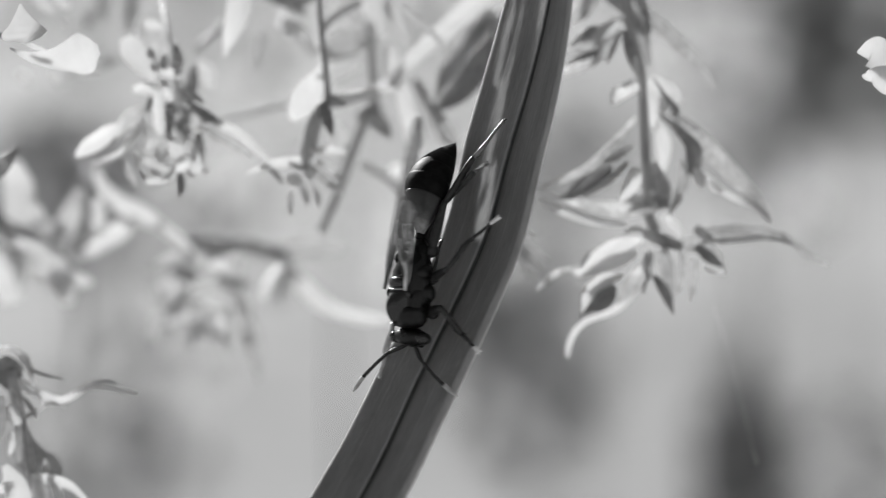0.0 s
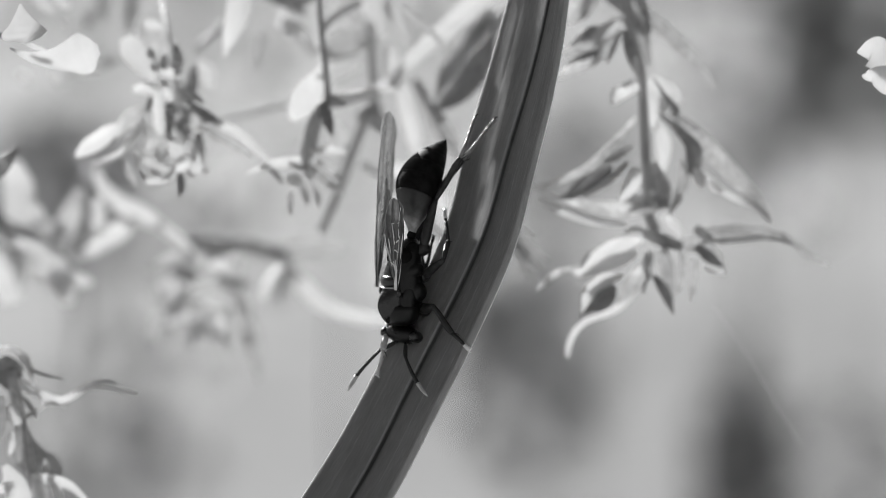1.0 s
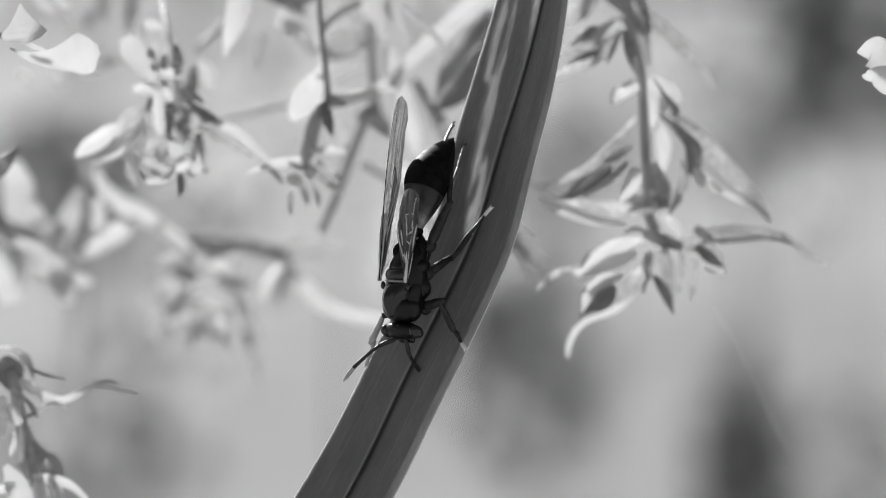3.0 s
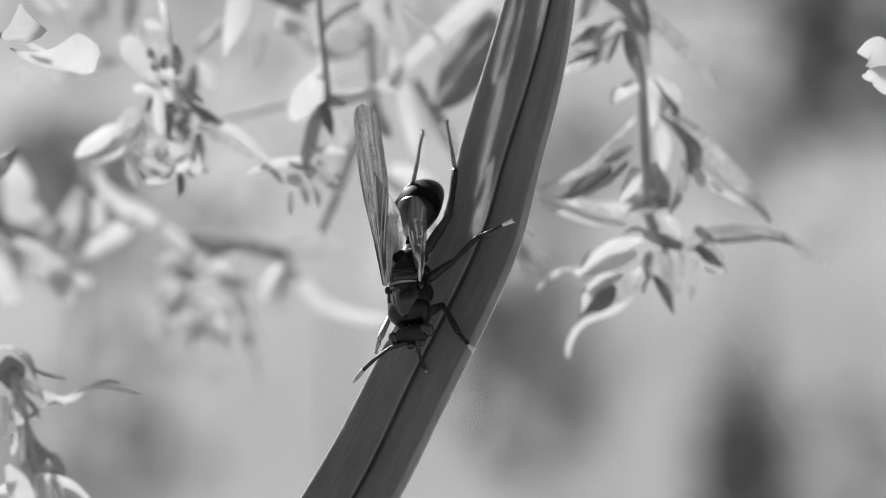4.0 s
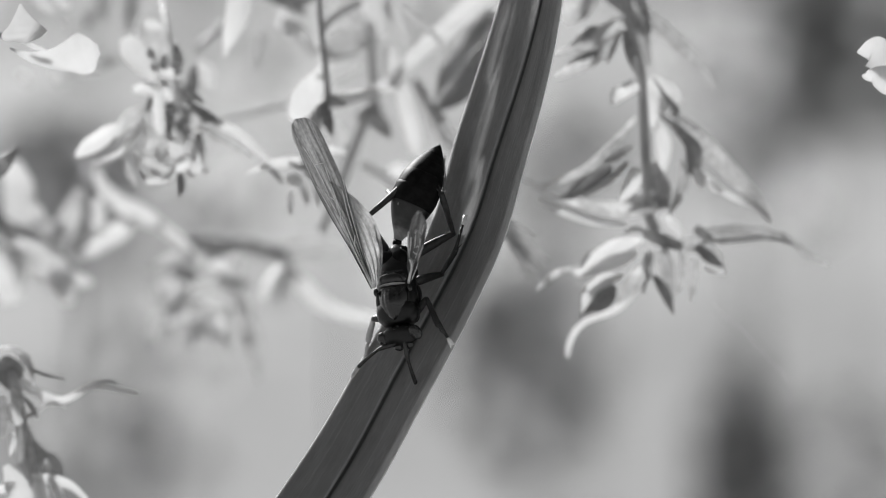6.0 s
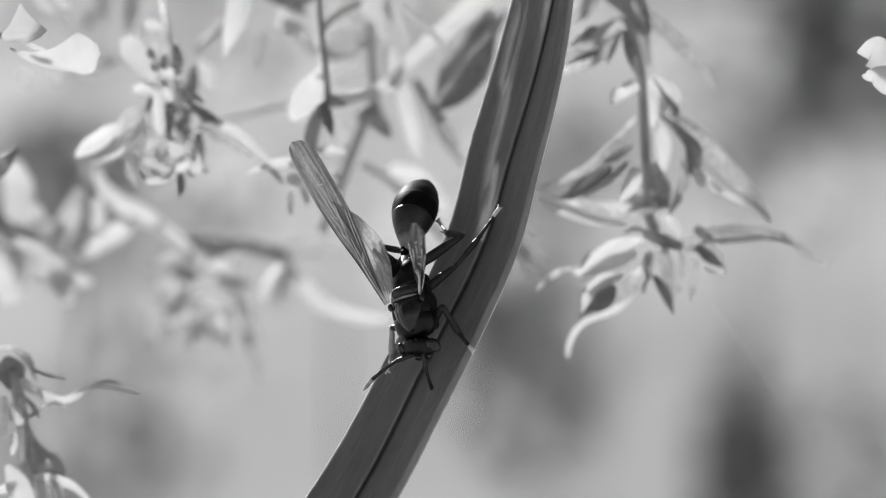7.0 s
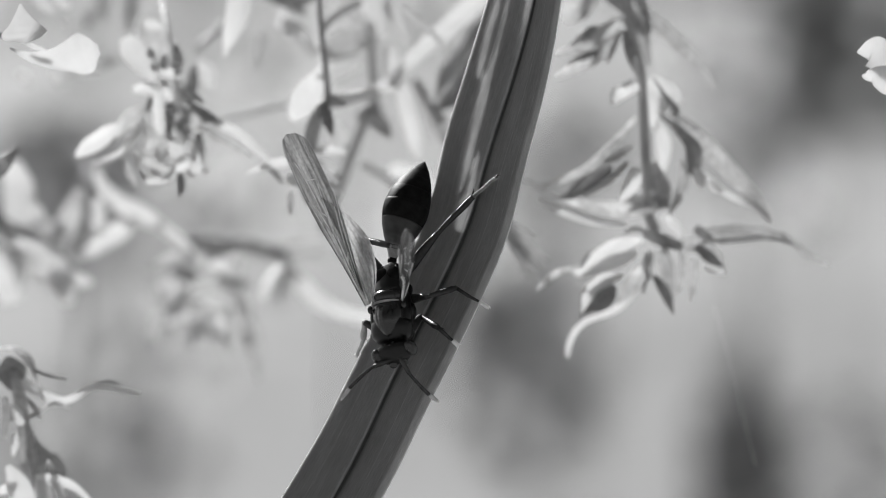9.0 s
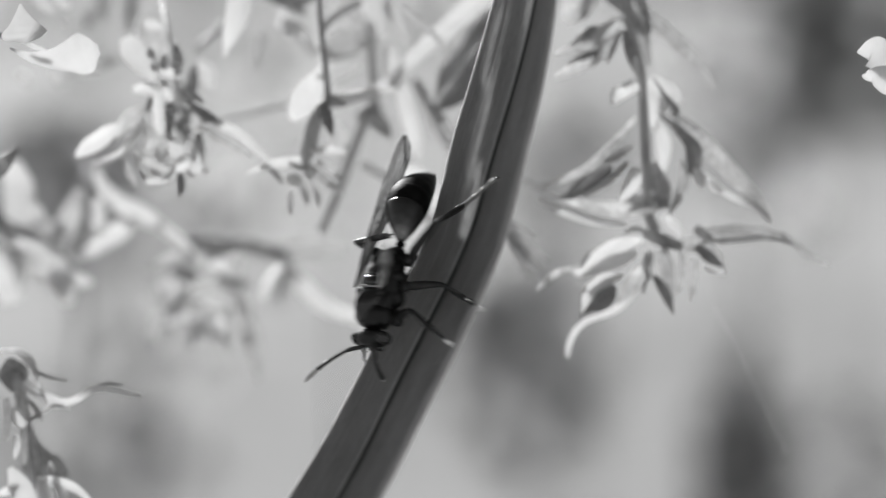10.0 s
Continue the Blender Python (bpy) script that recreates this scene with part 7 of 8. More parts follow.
    walk(wasp_parts["tibia_fl"], keys([
        (0, 2.06, 4.18, 0.40, -3.0, 0.0, -28.5), (0.5, 2.24, 4.10, 0.32, 48.7, -20.7, 18.3), (1, 1.81, 4.45, 0.38, 31.9, -24.2, 22.7),
        (1.5, 1.63, 4.44, 0.47, 3.9, -6.5, -29.6), (2, 2.06, 4.44, 0.24, -12.2, -6.9, -34.7), (2.5, 1.99, 4.18, 0.44, -3.6, -6.3, -30.5),
        (2.7, 2.10, 4.21, 0.35, -8.3, -7.0, -37.3), (3.8, 3.29, 2.81, -2.30, 21.0, -9.7, -13.5), (4, 2.83, 2.31, -3.02, 32.7, -8.2, -16.4),
        (4.5, 3.16, 2.14, -2.13, -35.4, -8.9, -46.4), (4.8, 3.23, 2.62, -2.40, -39.7, -5.8, -42.3), (5, 3.34, 2.68, -1.95, -46.4, -8.6, -45.3),
        (5.5, 3.03, 2.30, -2.68, -50.3, 0.5, -37.2), (5.7, 3.11, 2.66, -2.71, -52.8, -3.2, -40.2), (6.8, 3.19, 2.21, -2.12, -52.5, -5.9, -42.2),
        (7, 3.23, 2.32, -2.09, -42.6, -1.2, -37.9), (7.5, 2.39, 4.16, 0.17, -24.6, 1.0, -34.7), (8, 2.87, 2.06, -0.42, -48.9, -16.0, -57.2),
        (8.5, 2.62, 2.58, 0.18, -55.6, -5.6, -49.1), (9, 2.77, 1.83, -0.48, -65.6, -5.9, -49.2), (9.5, 3.11, 2.50, -0.56, -65.1, -12.6, -52.3),
        (9.7, 3.27, 3.03, -0.79, -63.7, -7.8, -50.0), (10, 2.12, 5.18, -0.76, -48.1, -17.7, -56.9),
    ]))
    walk(wasp_parts["tarsus_fl"], keys([
        (0, 3.49, 6.81, 0.24, 0.7, -0.0, -23.3), (0.5, 0.86, 5.73, 2.43, 16.3, -2.6, -6.2), (1, 0.22, 6.55, 1.83, 6.1, -1.0, -14.3),
        (1.5, 3.09, 7.05, 0.67, 16.0, -7.2, 17.0), (2, 3.79, 6.81, -0.39, 18.8, -5.4, 11.1), (2.5, 3.53, 6.75, 0.25, 6.3, 0.4, -14.5),
        (2.7, 3.94, 6.54, -0.07, 12.2, -1.2, -4.8), (3.8, 3.77, 5.58, -1.24, -34.6, -7.9, -38.1), (4, 3.32, 4.80, -1.41, -61.1, -12.5, -42.3),
        (4.5, 5.12, 3.63, -3.84, -11.2, -5.8, -33.1), (4.8, 4.93, 4.20, -4.30, -6.7, -4.4, -23.9), (5, 5.04, 3.90, -4.09, -7.5, -4.2, -22.3),
        (5.5, 4.17, 3.84, -4.99, -6.9, -3.1, -13.6), (5.7, 4.38, 3.96, -5.10, -23.6, -5.4, -22.2), (6.8, 4.60, 3.39, -4.49, 41.3, -9.0, 0.8),
        (7, 4.62, 4.04, -4.12, 35.8, -3.4, -6.4), (7.5, 3.92, 6.41, -1.08, 90.9, -35.1, 10.2), (7.75, 4.39, 4.51, -1.84, 44.8, 9.8, -7.9),
        (8, 4.87, 2.61, -2.59, -19.4, 21.1, -56.6), (8.5, 4.06, 3.51, -2.28, -36.6, 18.5, -61.8), (9, 3.89, 2.43, -3.19, -48.8, 11.1, -70.1),
        (9.5, 4.47, 2.80, -3.22, -33.7, 33.5, -43.2), (9.7, 4.52, 3.60, -3.46, -41.5, 19.0, -63.8), (9.85, 4.34, 4.65, -3.17, -16.0, 49.4, -3.8),
        (10, 4.17, 5.70, -2.88, 33.6, 38.6, 77.0),
    ]))
    walk(wasp_parts["femur_fr"], keys([
        (0, -0.80, 3.10, -1.60, 12.7, 0.0, 102.0), (0.5, -0.80, 3.10, -1.60, 16.6, -1.3, 107.0), (1, -0.80, 3.10, -1.60, 8.1, -0.3, 102.4),
        (1.5, -0.80, 3.10, -1.60, 6.0, -0.9, 107.1), (2, -0.80, 3.10, -1.60, 13.5, -1.0, 107.7), (2.5, -0.80, 3.10, -1.60, 11.5, -0.5, 105.4),
        (2.7, -0.80, 3.10, -1.60, 15.0, -0.1, 103.9), (3.25, -0.80, 3.10, -1.60, -26.4, 1.0, 115.1), (3.8, -0.80, 3.10, -1.60, -67.1, 9.1, 122.7),
        (4, -0.80, 3.10, -1.60, -50.7, 12.6, 124.9), (4.5, -0.80, 3.10, -1.60, -57.4, 15.3, 126.9), (4.65, -0.80, 3.10, -1.60, -8.9, 5.5, 111.7),
        (4.8, -0.80, 3.10, -1.60, 40.0, 10.3, 94.3), (5, -0.80, 3.10, -1.60, 35.8, 4.9, 101.3), (5.5, -0.80, 3.10, -1.60, 38.3, -10.1, 120.9),
        (5.7, -0.80, 3.10, -1.60, 39.6, -2.8, 111.8), (6.8, -0.80, 3.10, -1.60, 38.4, -1.8, 110.6), (7, -0.80, 3.10, -1.60, 37.5, -0.2, 108.6),
        (7.5, -0.80, 3.10, -1.60, 49.7, -9.5, 118.4), (7.75, -0.80, 3.10, -1.60, -13.4, -20.9, 153.2), (8, -0.80, 3.10, -1.60, -71.2, 3.4, 179.6),
        (8.5, -0.80, 3.10, -1.60, -64.9, -2.2, 177.3), (9, -0.80, 3.10, -1.60, -41.0, -13.6, 168.7), (9.5, -0.80, 3.10, -1.60, -29.4, -22.1, 156.0),
        (9.7, -0.80, 3.10, -1.60, -10.9, -37.3, 110.8), (10, -0.80, 3.10, -1.60, 13.8, -37.1, 97.0),
    ]))
    walk(wasp_parts["tibia_fr"], keys([
        (0, -3.28, 2.57, -1.03, -40.9, -0.0, 4.9), (0.5, -3.18, 2.36, -0.86, -23.1, 11.4, 23.1), (1, -3.31, 2.55, -1.23, -14.4, 15.9, 36.6),
        (1.5, -3.27, 2.34, -1.33, -18.4, 16.6, 39.4), (2, -3.20, 2.32, -0.99, -12.7, 15.0, 33.3), (2.5, -3.26, 2.42, -1.08, -15.6, 15.3, 34.6),
        (2.7, -3.24, 2.49, -0.93, -44.5, -2.8, 4.0), (3.8, -1.44, 2.23, -3.97, 10.4, 6.2, 32.7), (4, -1.90, 1.80, -3.56, -6.7, 6.5, 24.4),
        (4.5, -1.57, 1.80, -3.71, 2.4, 6.4, 22.4), (4.8, -2.81, 3.25, 0.05, -45.7, 0.9, 8.6), (5, -2.89, 2.81, -0.08, -39.4, 1.9, 9.7),
        (5.5, -2.41, 1.81, -0.01, 3.1, 8.7, 30.3), (5.7, -2.63, 2.28, 0.05, 21.5, 8.6, 30.4), (6.8, -2.69, 2.34, 0.01, -46.9, 2.1, 1.8),
        (7, -2.75, 2.44, -0.02, -41.7, 2.2, 1.9), (7.5, -2.13, 2.01, 0.35, -1.5, 12.6, 28.0), (8, -0.66, 2.26, -4.06, 17.6, 11.6, 35.4),
        (8.5, -0.94, 2.00, -3.95, 23.1, 8.6, 43.7), (9, -1.58, 1.25, -3.26, 28.7, 5.3, 50.6), (9.5, -2.16, 1.22, -2.78, 21.7, 11.0, 38.4),
        (9.6, -2.73, 1.85, -2.39, -33.1, 9.3, 22.0), (9.7, -3.29, 2.47, -1.99, -85.2, -4.6, 13.6), (9.85, -3.28, 2.45, -1.55, -54.1, 25.2, 24.7),
        (10, -3.26, 2.42, -1.11, -6.4, 41.8, 57.7),
    ]))
    walk(wasp_parts["tarsus_fr"], keys([
        (0, -3.48, 4.83, -2.99, -26.9, 0.0, 39.8), (0.5, -4.47, 4.80, -2.01, -10.8, 3.6, 50.4), (1, -5.21, 4.76, -1.95, -16.2, 4.2, 53.0),
        (1.5, -5.29, 4.37, -2.24, -27.3, -0.9, 40.1), (2, -4.95, 4.67, -1.63, -16.8, 1.8, 46.9), (2.5, -5.07, 4.68, -1.86, -45.3, -14.5, 20.1),
        (2.7, -3.29, 4.64, -3.03, -15.5, -0.7, 43.6), (3.8, -2.99, 4.75, -3.43, 8.1, -0.9, 40.1), (4, -3.17, 4.50, -3.91, 11.0, -0.3, 36.5),
        (4.5, -2.70, 4.57, -3.59, -0.2, -0.0, 33.8), (4.8, -3.16, 5.32, -2.10, 5.1, -0.5, 44.1), (5, -3.35, 5.09, -1.99, -49.5, -4.8, 33.5),
        (5.5, -3.89, 4.41, 0.15, -47.3, -0.3, 37.5), (5.7, -3.90, 4.77, 1.14, -29.5, -7.6, 28.2), (6.8, -2.84, 4.38, -2.17, 10.7, -8.0, 26.1),
        (7, -2.90, 4.67, -2.01, 11.7, -8.3, 27.7), (7.5, -3.55, 4.65, 0.28, 12.4, -10.6, 38.6), (8, -2.17, 4.70, -3.17, 9.8, -9.6, 33.5),
        (8.5, -2.72, 4.12, -2.79, 2.5, -10.3, 39.9), (9, -3.53, 3.03, -1.82, -24.7, -9.3, 45.2), (9.5, -3.73, 3.54, -1.69, -61.5, 4.1, 59.4),
        (9.6, -3.42, 3.15, -3.33, -17.9, -4.1, 49.6), (9.7, -3.12, 2.77, -4.97, 26.6, -3.1, 36.9), (10, -5.90, 3.83, -1.35, -46.4, -0.5, 52.0),
    ]))
    walk(wasp_parts["femur_mr"], keys([
        (0, -0.90, 0.10, -1.80, 12.0, -0.0, 105.9), (0.5, -0.90, 0.10, -1.80, 17.7, -1.1, 110.1), (1, -0.90, 0.10, -1.80, -1.8, -2.4, 119.0),
        (1.5, -0.90, 0.10, -1.80, 4.4, -2.5, 125.5), (1.75, -0.90, 0.10, -1.80, -30.8, 4.9, 156.4), (2, -0.90, 0.10, -1.80, -60.0, 27.9, 179.5),
        (2.5, -0.90, 0.10, -1.80, -68.9, 31.4, -178.5), (2.7, -0.90, 0.10, -1.80, -68.4, 22.7, 177.6), (3.25, -0.90, 0.10, -1.80, -46.6, -6.6, 159.2),
        (3.8, -0.90, 0.10, -1.80, -13.5, -24.2, 128.4), (4, -0.90, 0.10, -1.80, -4.5, -24.9, 123.5), (4.5, -0.90, 0.10, -1.80, -63.2, 0.2, 160.3),
        (4.8, -0.90, 0.10, -1.80, -61.9, 6.0, 163.3), (5, -0.90, 0.10, -1.80, -59.4, -2.0, 158.8), (5.5, -0.90, 0.10, -1.80, -55.4, 3.0, 161.9),
        (5.7, -0.90, 0.10, -1.80, -60.0, -8.8, 154.5), (6.8, -0.90, 0.10, -1.80, -12.9, -32.3, 121.8), (7, -0.90, 0.10, -1.80, -15.5, -31.7, 124.6),
        (7.5, -0.90, 0.10, -1.80, -20.7, -38.6, 99.2), (8, -0.90, 0.10, -1.80, -7.8, -42.6, 78.6), (8.5, -0.90, 0.10, -1.80, 7.8, -42.6, 72.8),
        (9, -0.90, 0.10, -1.80, 45.3, -32.5, 47.7), (9.5, -0.90, 0.10, -1.80, -14.0, -49.1, 116.4), (9.7, -0.90, 0.10, -1.80, -40.8, -32.9, 156.0),
        (10, -0.90, 0.10, -1.80, -58.9, -34.5, 154.5),
    ]))
    walk(wasp_parts["tibia_mr"], keys([
        (0, -4.00, -0.78, -1.12, -31.1, -0.0, 156.6), (0.5, -3.84, -1.00, -0.80, -34.5, 26.5, -163.3), (1, -3.79, -1.50, -1.90, -46.0, 32.8, -154.8),
        (1.5, -3.57, -1.82, -1.55, -27.6, 36.5, -148.7), (1.75, -1.58, -1.69, -2.94, -9.3, 26.5, 177.2), (2, 0.42, -1.56, -4.33, 11.5, 27.1, 142.9),
        (2.5, 0.74, -1.04, -4.43, -15.1, 27.0, 138.7), (2.7, 0.23, -1.16, -4.63, 9.4, 26.9, 137.5), (3.8, -3.61, -1.65, -2.50, -42.3, 29.1, 146.1),
        (4, -3.70, -1.63, -2.03, 23.8, 26.8, 129.7), (4.5, -1.39, -1.30, -4.75, 51.6, 17.4, 142.7), (4.8, -1.06, -1.48, -4.70, 57.9, 10.0, 148.0),
        (5, -1.60, -1.43, -4.64, 35.3, 17.9, 140.3), (5.5, -1.35, -1.72, -4.51, 54.0, 7.2, 151.4), (5.7, -2.01, -1.20, -4.63, 55.1, 12.5, 147.6),
        (6.8, -3.84, -1.26, -2.42, -6.1, 22.1, 125.8), (7, -3.78, -1.33, -2.55, -9.2, 21.7, 122.5), (7.5, -4.06, 0.33, -2.71, -26.7, 15.3, 101.9),
        (8, -4.04, 1.04, -2.13, 15.0, 13.0, 78.7), (8.5, -4.11, 0.77, -1.47, 8.7, 11.5, 85.7), (9, -3.47, 0.73, 0.18, -47.3, 16.9, 101.4),
        (9.25, -3.75, -0.02, -1.07, -14.7, 4.4, 80.5), (9.5, -4.04, -0.78, -2.32, 19.6, 5.4, 56.4), (9.7, -2.99, -1.71, -3.61, 26.6, 10.9, 43.6),
        (10, -3.08, -0.75, -4.13, -12.7, 8.1, 66.4),
    ]))
    walk(wasp_parts["tarsus_mr"], keys([
        (0, -5.06, -3.22, -2.72, -39.7, 0.0, 144.0), (0.5, -2.36, -3.22, -2.37, -23.0, 20.1, 176.5), (1, -1.78, -2.93, -3.78, -16.2, 29.7, -154.5),
        (1.5, -1.41, -3.72, -2.71, -36.1, 32.8, -147.1), (2, -1.64, -3.81, -3.78, -26.0, -1.0, 159.5), (2.5, -0.96, -3.54, -5.15, -31.8, -7.3, 148.2),
        (2.7, -2.00, -3.26, -4.18, -31.8, -3.2, 154.8), (3.8, -4.05, -4.12, -4.33, 24.7, -5.5, 119.0), (4, -6.24, -3.00, -0.92, -7.7, -4.3, 111.1),
        (4.5, -3.14, -2.39, -2.43, -53.1, 25.5, 159.2), (4.8, -2.32, -2.63, -2.11, -47.3, 25.6, 159.3), (5, -3.64, -3.03, -2.94, 2.3, 18.0, 139.7),
        (5.5, -2.50, -3.17, -2.03, -49.0, 25.9, 159.3), (5.7, -3.42, -2.40, -2.14, -36.1, 26.2, 159.7), (6.8, -6.27, -3.16, -2.73, -1.3, 19.4, 137.9),
        (7, -6.26, -3.13, -3.01, -6.0, 18.8, 129.3), (7.5, -6.70, -0.60, -4.06, -62.3, 2.8, 105.6), (8, -6.95, 1.81, -1.35, -75.0, -47.0, 85.5),
        (8.5, -7.16, 1.10, -1.01, 21.0, -67.6, 19.4), (9, -5.40, -0.33, -2.00, -32.8, -64.7, 82.0), (9.25, -5.90, 0.29, -1.64, -72.3, -32.3, 117.8),
        (9.5, -6.41, 0.92, -1.28, -85.4, 6.1, 125.4), (9.7, -4.71, 0.48, -2.25, -84.1, 8.3, 125.6), (9.85, -5.30, 0.43, -3.53, -45.7, -29.9, 107.9),
        (10, -5.89, 0.37, -4.80, 19.3, -40.2, 57.7),
    ]))
    walk(wasp_parts["femur_ml"], keys([
        (0, 0.90, 0.10, -1.80, -16.6, 0.0, -162.6), (10, 0.90, 0.10, -1.80, -16.6, 0.0, -162.6),
    ]))
    walk(wasp_parts["tibia_ml"], keys([
        (0, 1.84, -2.92, -2.74, -6.1, -0.0, 15.5), (10, 1.84, -2.92, -2.74, -6.1, -0.0, 15.5),
    ]))
    walk(wasp_parts["tarsus_ml"], keys([
        (0, 1.02, 0.05, -3.07, -12.5, -0.0, 173.7), (10, 1.02, 0.05, -3.07, -12.5, -0.0, 173.7),
    ]))
    walk(wasp_parts["femur_hr"], keys([
        (0, -0.85, -2.20, -1.70, -12.3, 0.0, 171.8), (0.5, -0.85, -2.20, -1.70, -4.4, 1.2, 180.0), (1, -0.85, -2.20, -1.70, -14.6, 0.5, 175.6),
        (1.5, -0.85, -2.20, -1.70, -12.7, 0.8, 177.0), (2, -0.85, -2.20, -1.70, -5.1, 0.8, 177.1), (2.5, -0.85, -2.20, -1.70, -10.8, 0.4, 174.1),
        (2.7, -0.85, -2.20, -1.70, -10.7, 0.0, 172.1), (3.8, -0.85, -2.20, -1.70, -8.4, -6.9, 132.6), (4, -0.85, -2.20, -1.70, 5.9, -6.8, 139.2),
        (4.5, -0.85, -2.20, -1.70, 13.0, -9.8, 157.6), (4.8, -0.85, -2.20, -1.70, 1.2, -7.2, 137.0), (5, -0.85, -2.20, -1.70, 18.6, -12.6, 167.5),
        (5.5, -0.85, -2.20, -1.70, 13.1, -13.4, 170.3), (5.7, -0.85, -2.20, -1.70, -26.2, -16.2, 145.7), (6.8, -0.85, -2.20, -1.70, -13.8, -26.8, 115.2),
        (7, -0.85, -2.20, -1.70, -15.9, -25.9, 118.8), (7.5, -0.85, -2.20, -1.70, 0.8, -32.7, 64.2), (8, -0.85, -2.20, -1.70, 27.4, -30.6, 54.5),
        (8.5, -0.85, -2.20, -1.70, 48.5, -36.3, 63.2), (9, -0.85, -2.20, -1.70, 3.1, -61.3, 131.4), (9.5, -0.85, -2.20, -1.70, 22.6, -60.2, 121.8),
        (9.7, -0.85, -2.20, -1.70, -28.3, -58.6, 178.2), (10, -0.85, -2.20, -1.70, 15.6, -62.0, 122.5),
    ]))
    walk(wasp_parts["tibia_hr"], keys([
        (0, -1.49, -6.65, -2.68, -26.6, -0.0, 159.0), (0.5, -0.84, -6.79, -2.06, -36.2, -0.8, 157.6), (1, -1.18, -6.64, -2.86, -14.8, -4.6, 149.8),
        (1.5, -1.07, -6.68, -2.71, -19.5, -2.9, 155.3), (2, -1.08, -6.78, -2.11, -48.6, 15.2, -178.5), (2.5, -1.31, -6.70, -2.56, -28.9, 22.1, -169.4),
        (2.7, -1.47, -6.68, -2.56, -45.7, 24.5, -166.0), (3.25, -2.86, -5.95, -2.46, 20.6, 25.2, -162.6), (3.8, -4.25, -5.22, -2.37, 86.3, 22.7, -160.6),
        (3.9, -4.02, -5.46, -1.80, 39.9, 40.0, -170.8), (4, -3.80, -5.70, -1.23, -18.3, 43.8, 163.5), (4.5, -2.39, -6.41, -0.68, -1.4, 39.5, 131.8),
        (4.8, -3.98, -5.57, -1.61, -60.8, 45.6, 145.4), (5, -1.48, -6.53, -0.27, 0.1, 41.1, 134.8), (5.5, -1.37, -6.66, -0.69, -40.4, 40.7, 133.2),
        (5.7, -3.64, -5.29, -3.65, 23.4, 46.6, -175.7), (6.8, -5.10, -3.65, -2.68, 87.4, -3.1, -141.1), (7, -4.99, -3.85, -2.83, 98.0, -0.9, -141.0),
        (7.25, -5.00, -2.04, -2.24, 114.6, 43.4, -127.5), (7.5, -5.01, -0.23, -1.64, -165.5, 68.3, -49.8), (8, -4.80, -0.70, 0.12, -106.1, 15.7, 13.1),
        (8.5, -4.49, -2.64, 1.08, -111.7, 15.1, 13.3), (9, -4.15, -5.40, -1.58, -179.7, 55.9, -50.9), (9.5, -3.65, -5.74, -0.82, 107.5, 18.7, -108.5),
        (9.7, -2.84, -6.19, -2.84, 91.8, 5.2, -110.8), (9.85, -3.42, -5.85, -1.98, 30.2, 54.2, -140.5), (10, -4.00, -5.50, -1.12, -69.3, 32.2, 146.9),
    ]))
    walk(wasp_parts["tarsus_hr"], keys([
        (0, -2.97, -10.49, -4.74, -46.5, 0.0, -175.4), (0.5, -2.29, -10.20, -4.77, -43.4, -24.9, 159.6), (1, -3.50, -10.43, -4.03, -35.1, 9.1, -160.7),
        (1.5, -2.95, -10.59, -4.25, -31.8, 16.6, -149.1), (2, -0.09, -9.79, -5.44, -21.5, -8.1, 164.7), (2.5, 0.25, -10.50, -4.62, -28.1, 12.6, -152.8),
        (2.7, 0.63, -9.46, -5.55, -26.1, 5.8, -166.2), (3.8, -5.82, -6.09, 1.87, -45.8, 5.3, -166.8), (4, -4.08, -10.17, -2.28, 0.5, 2.6, -173.5),
        (4.5, -5.78, -9.53, -0.77, -5.6, 0.4, 140.5), (4.65, -4.33, -9.29, -2.59, 51.2, -3.8, 150.4), (4.8, -2.89, -9.05, -4.42, 107.9, -14.4, 152.4),
        (4.9, -3.82, -9.40, -2.34, 42.9, -21.7, 154.4), (5, -4.75, -9.76, -0.26, -24.6, -22.9, 162.4), (5.5, -2.60, -10.47, -2.95, -17.6, -22.4, 163.9),
        (5.7, -4.65, -9.60, -2.40, -22.5, -18.2, 176.1), (6.8, -4.78, -3.66, 1.91, -56.8, 10.0, -151.0), (7, -5.34, -3.31, 1.72, -51.5, 9.6, -151.3),
        (7.5, -9.10, -2.29, -2.07, -80.2, -9.7, -159.9), (7.75, -7.39, -2.25, -3.10, -47.5, -57.9, 173.0), (8, -5.68, -2.21, -4.14, 56.7, -51.7, 73.3),
        (8.5, -5.18, -4.55, -3.05, 50.5, -27.7, 50.8), (9, -7.73, -8.29, -1.60, 56.3, -31.3, 53.9), (9.25, -6.57, -7.46, 0.87, 14.3, -62.4, 111.9),
        (9.5, -5.41, -6.64, 3.34, -50.3, -43.6, -168.2), (9.7, -3.12, -6.53, 1.74, -31.6, -53.1, 175.5), (10, -2.97, -8.12, -4.76, 9.1, -60.7, 112.5),
    ]))
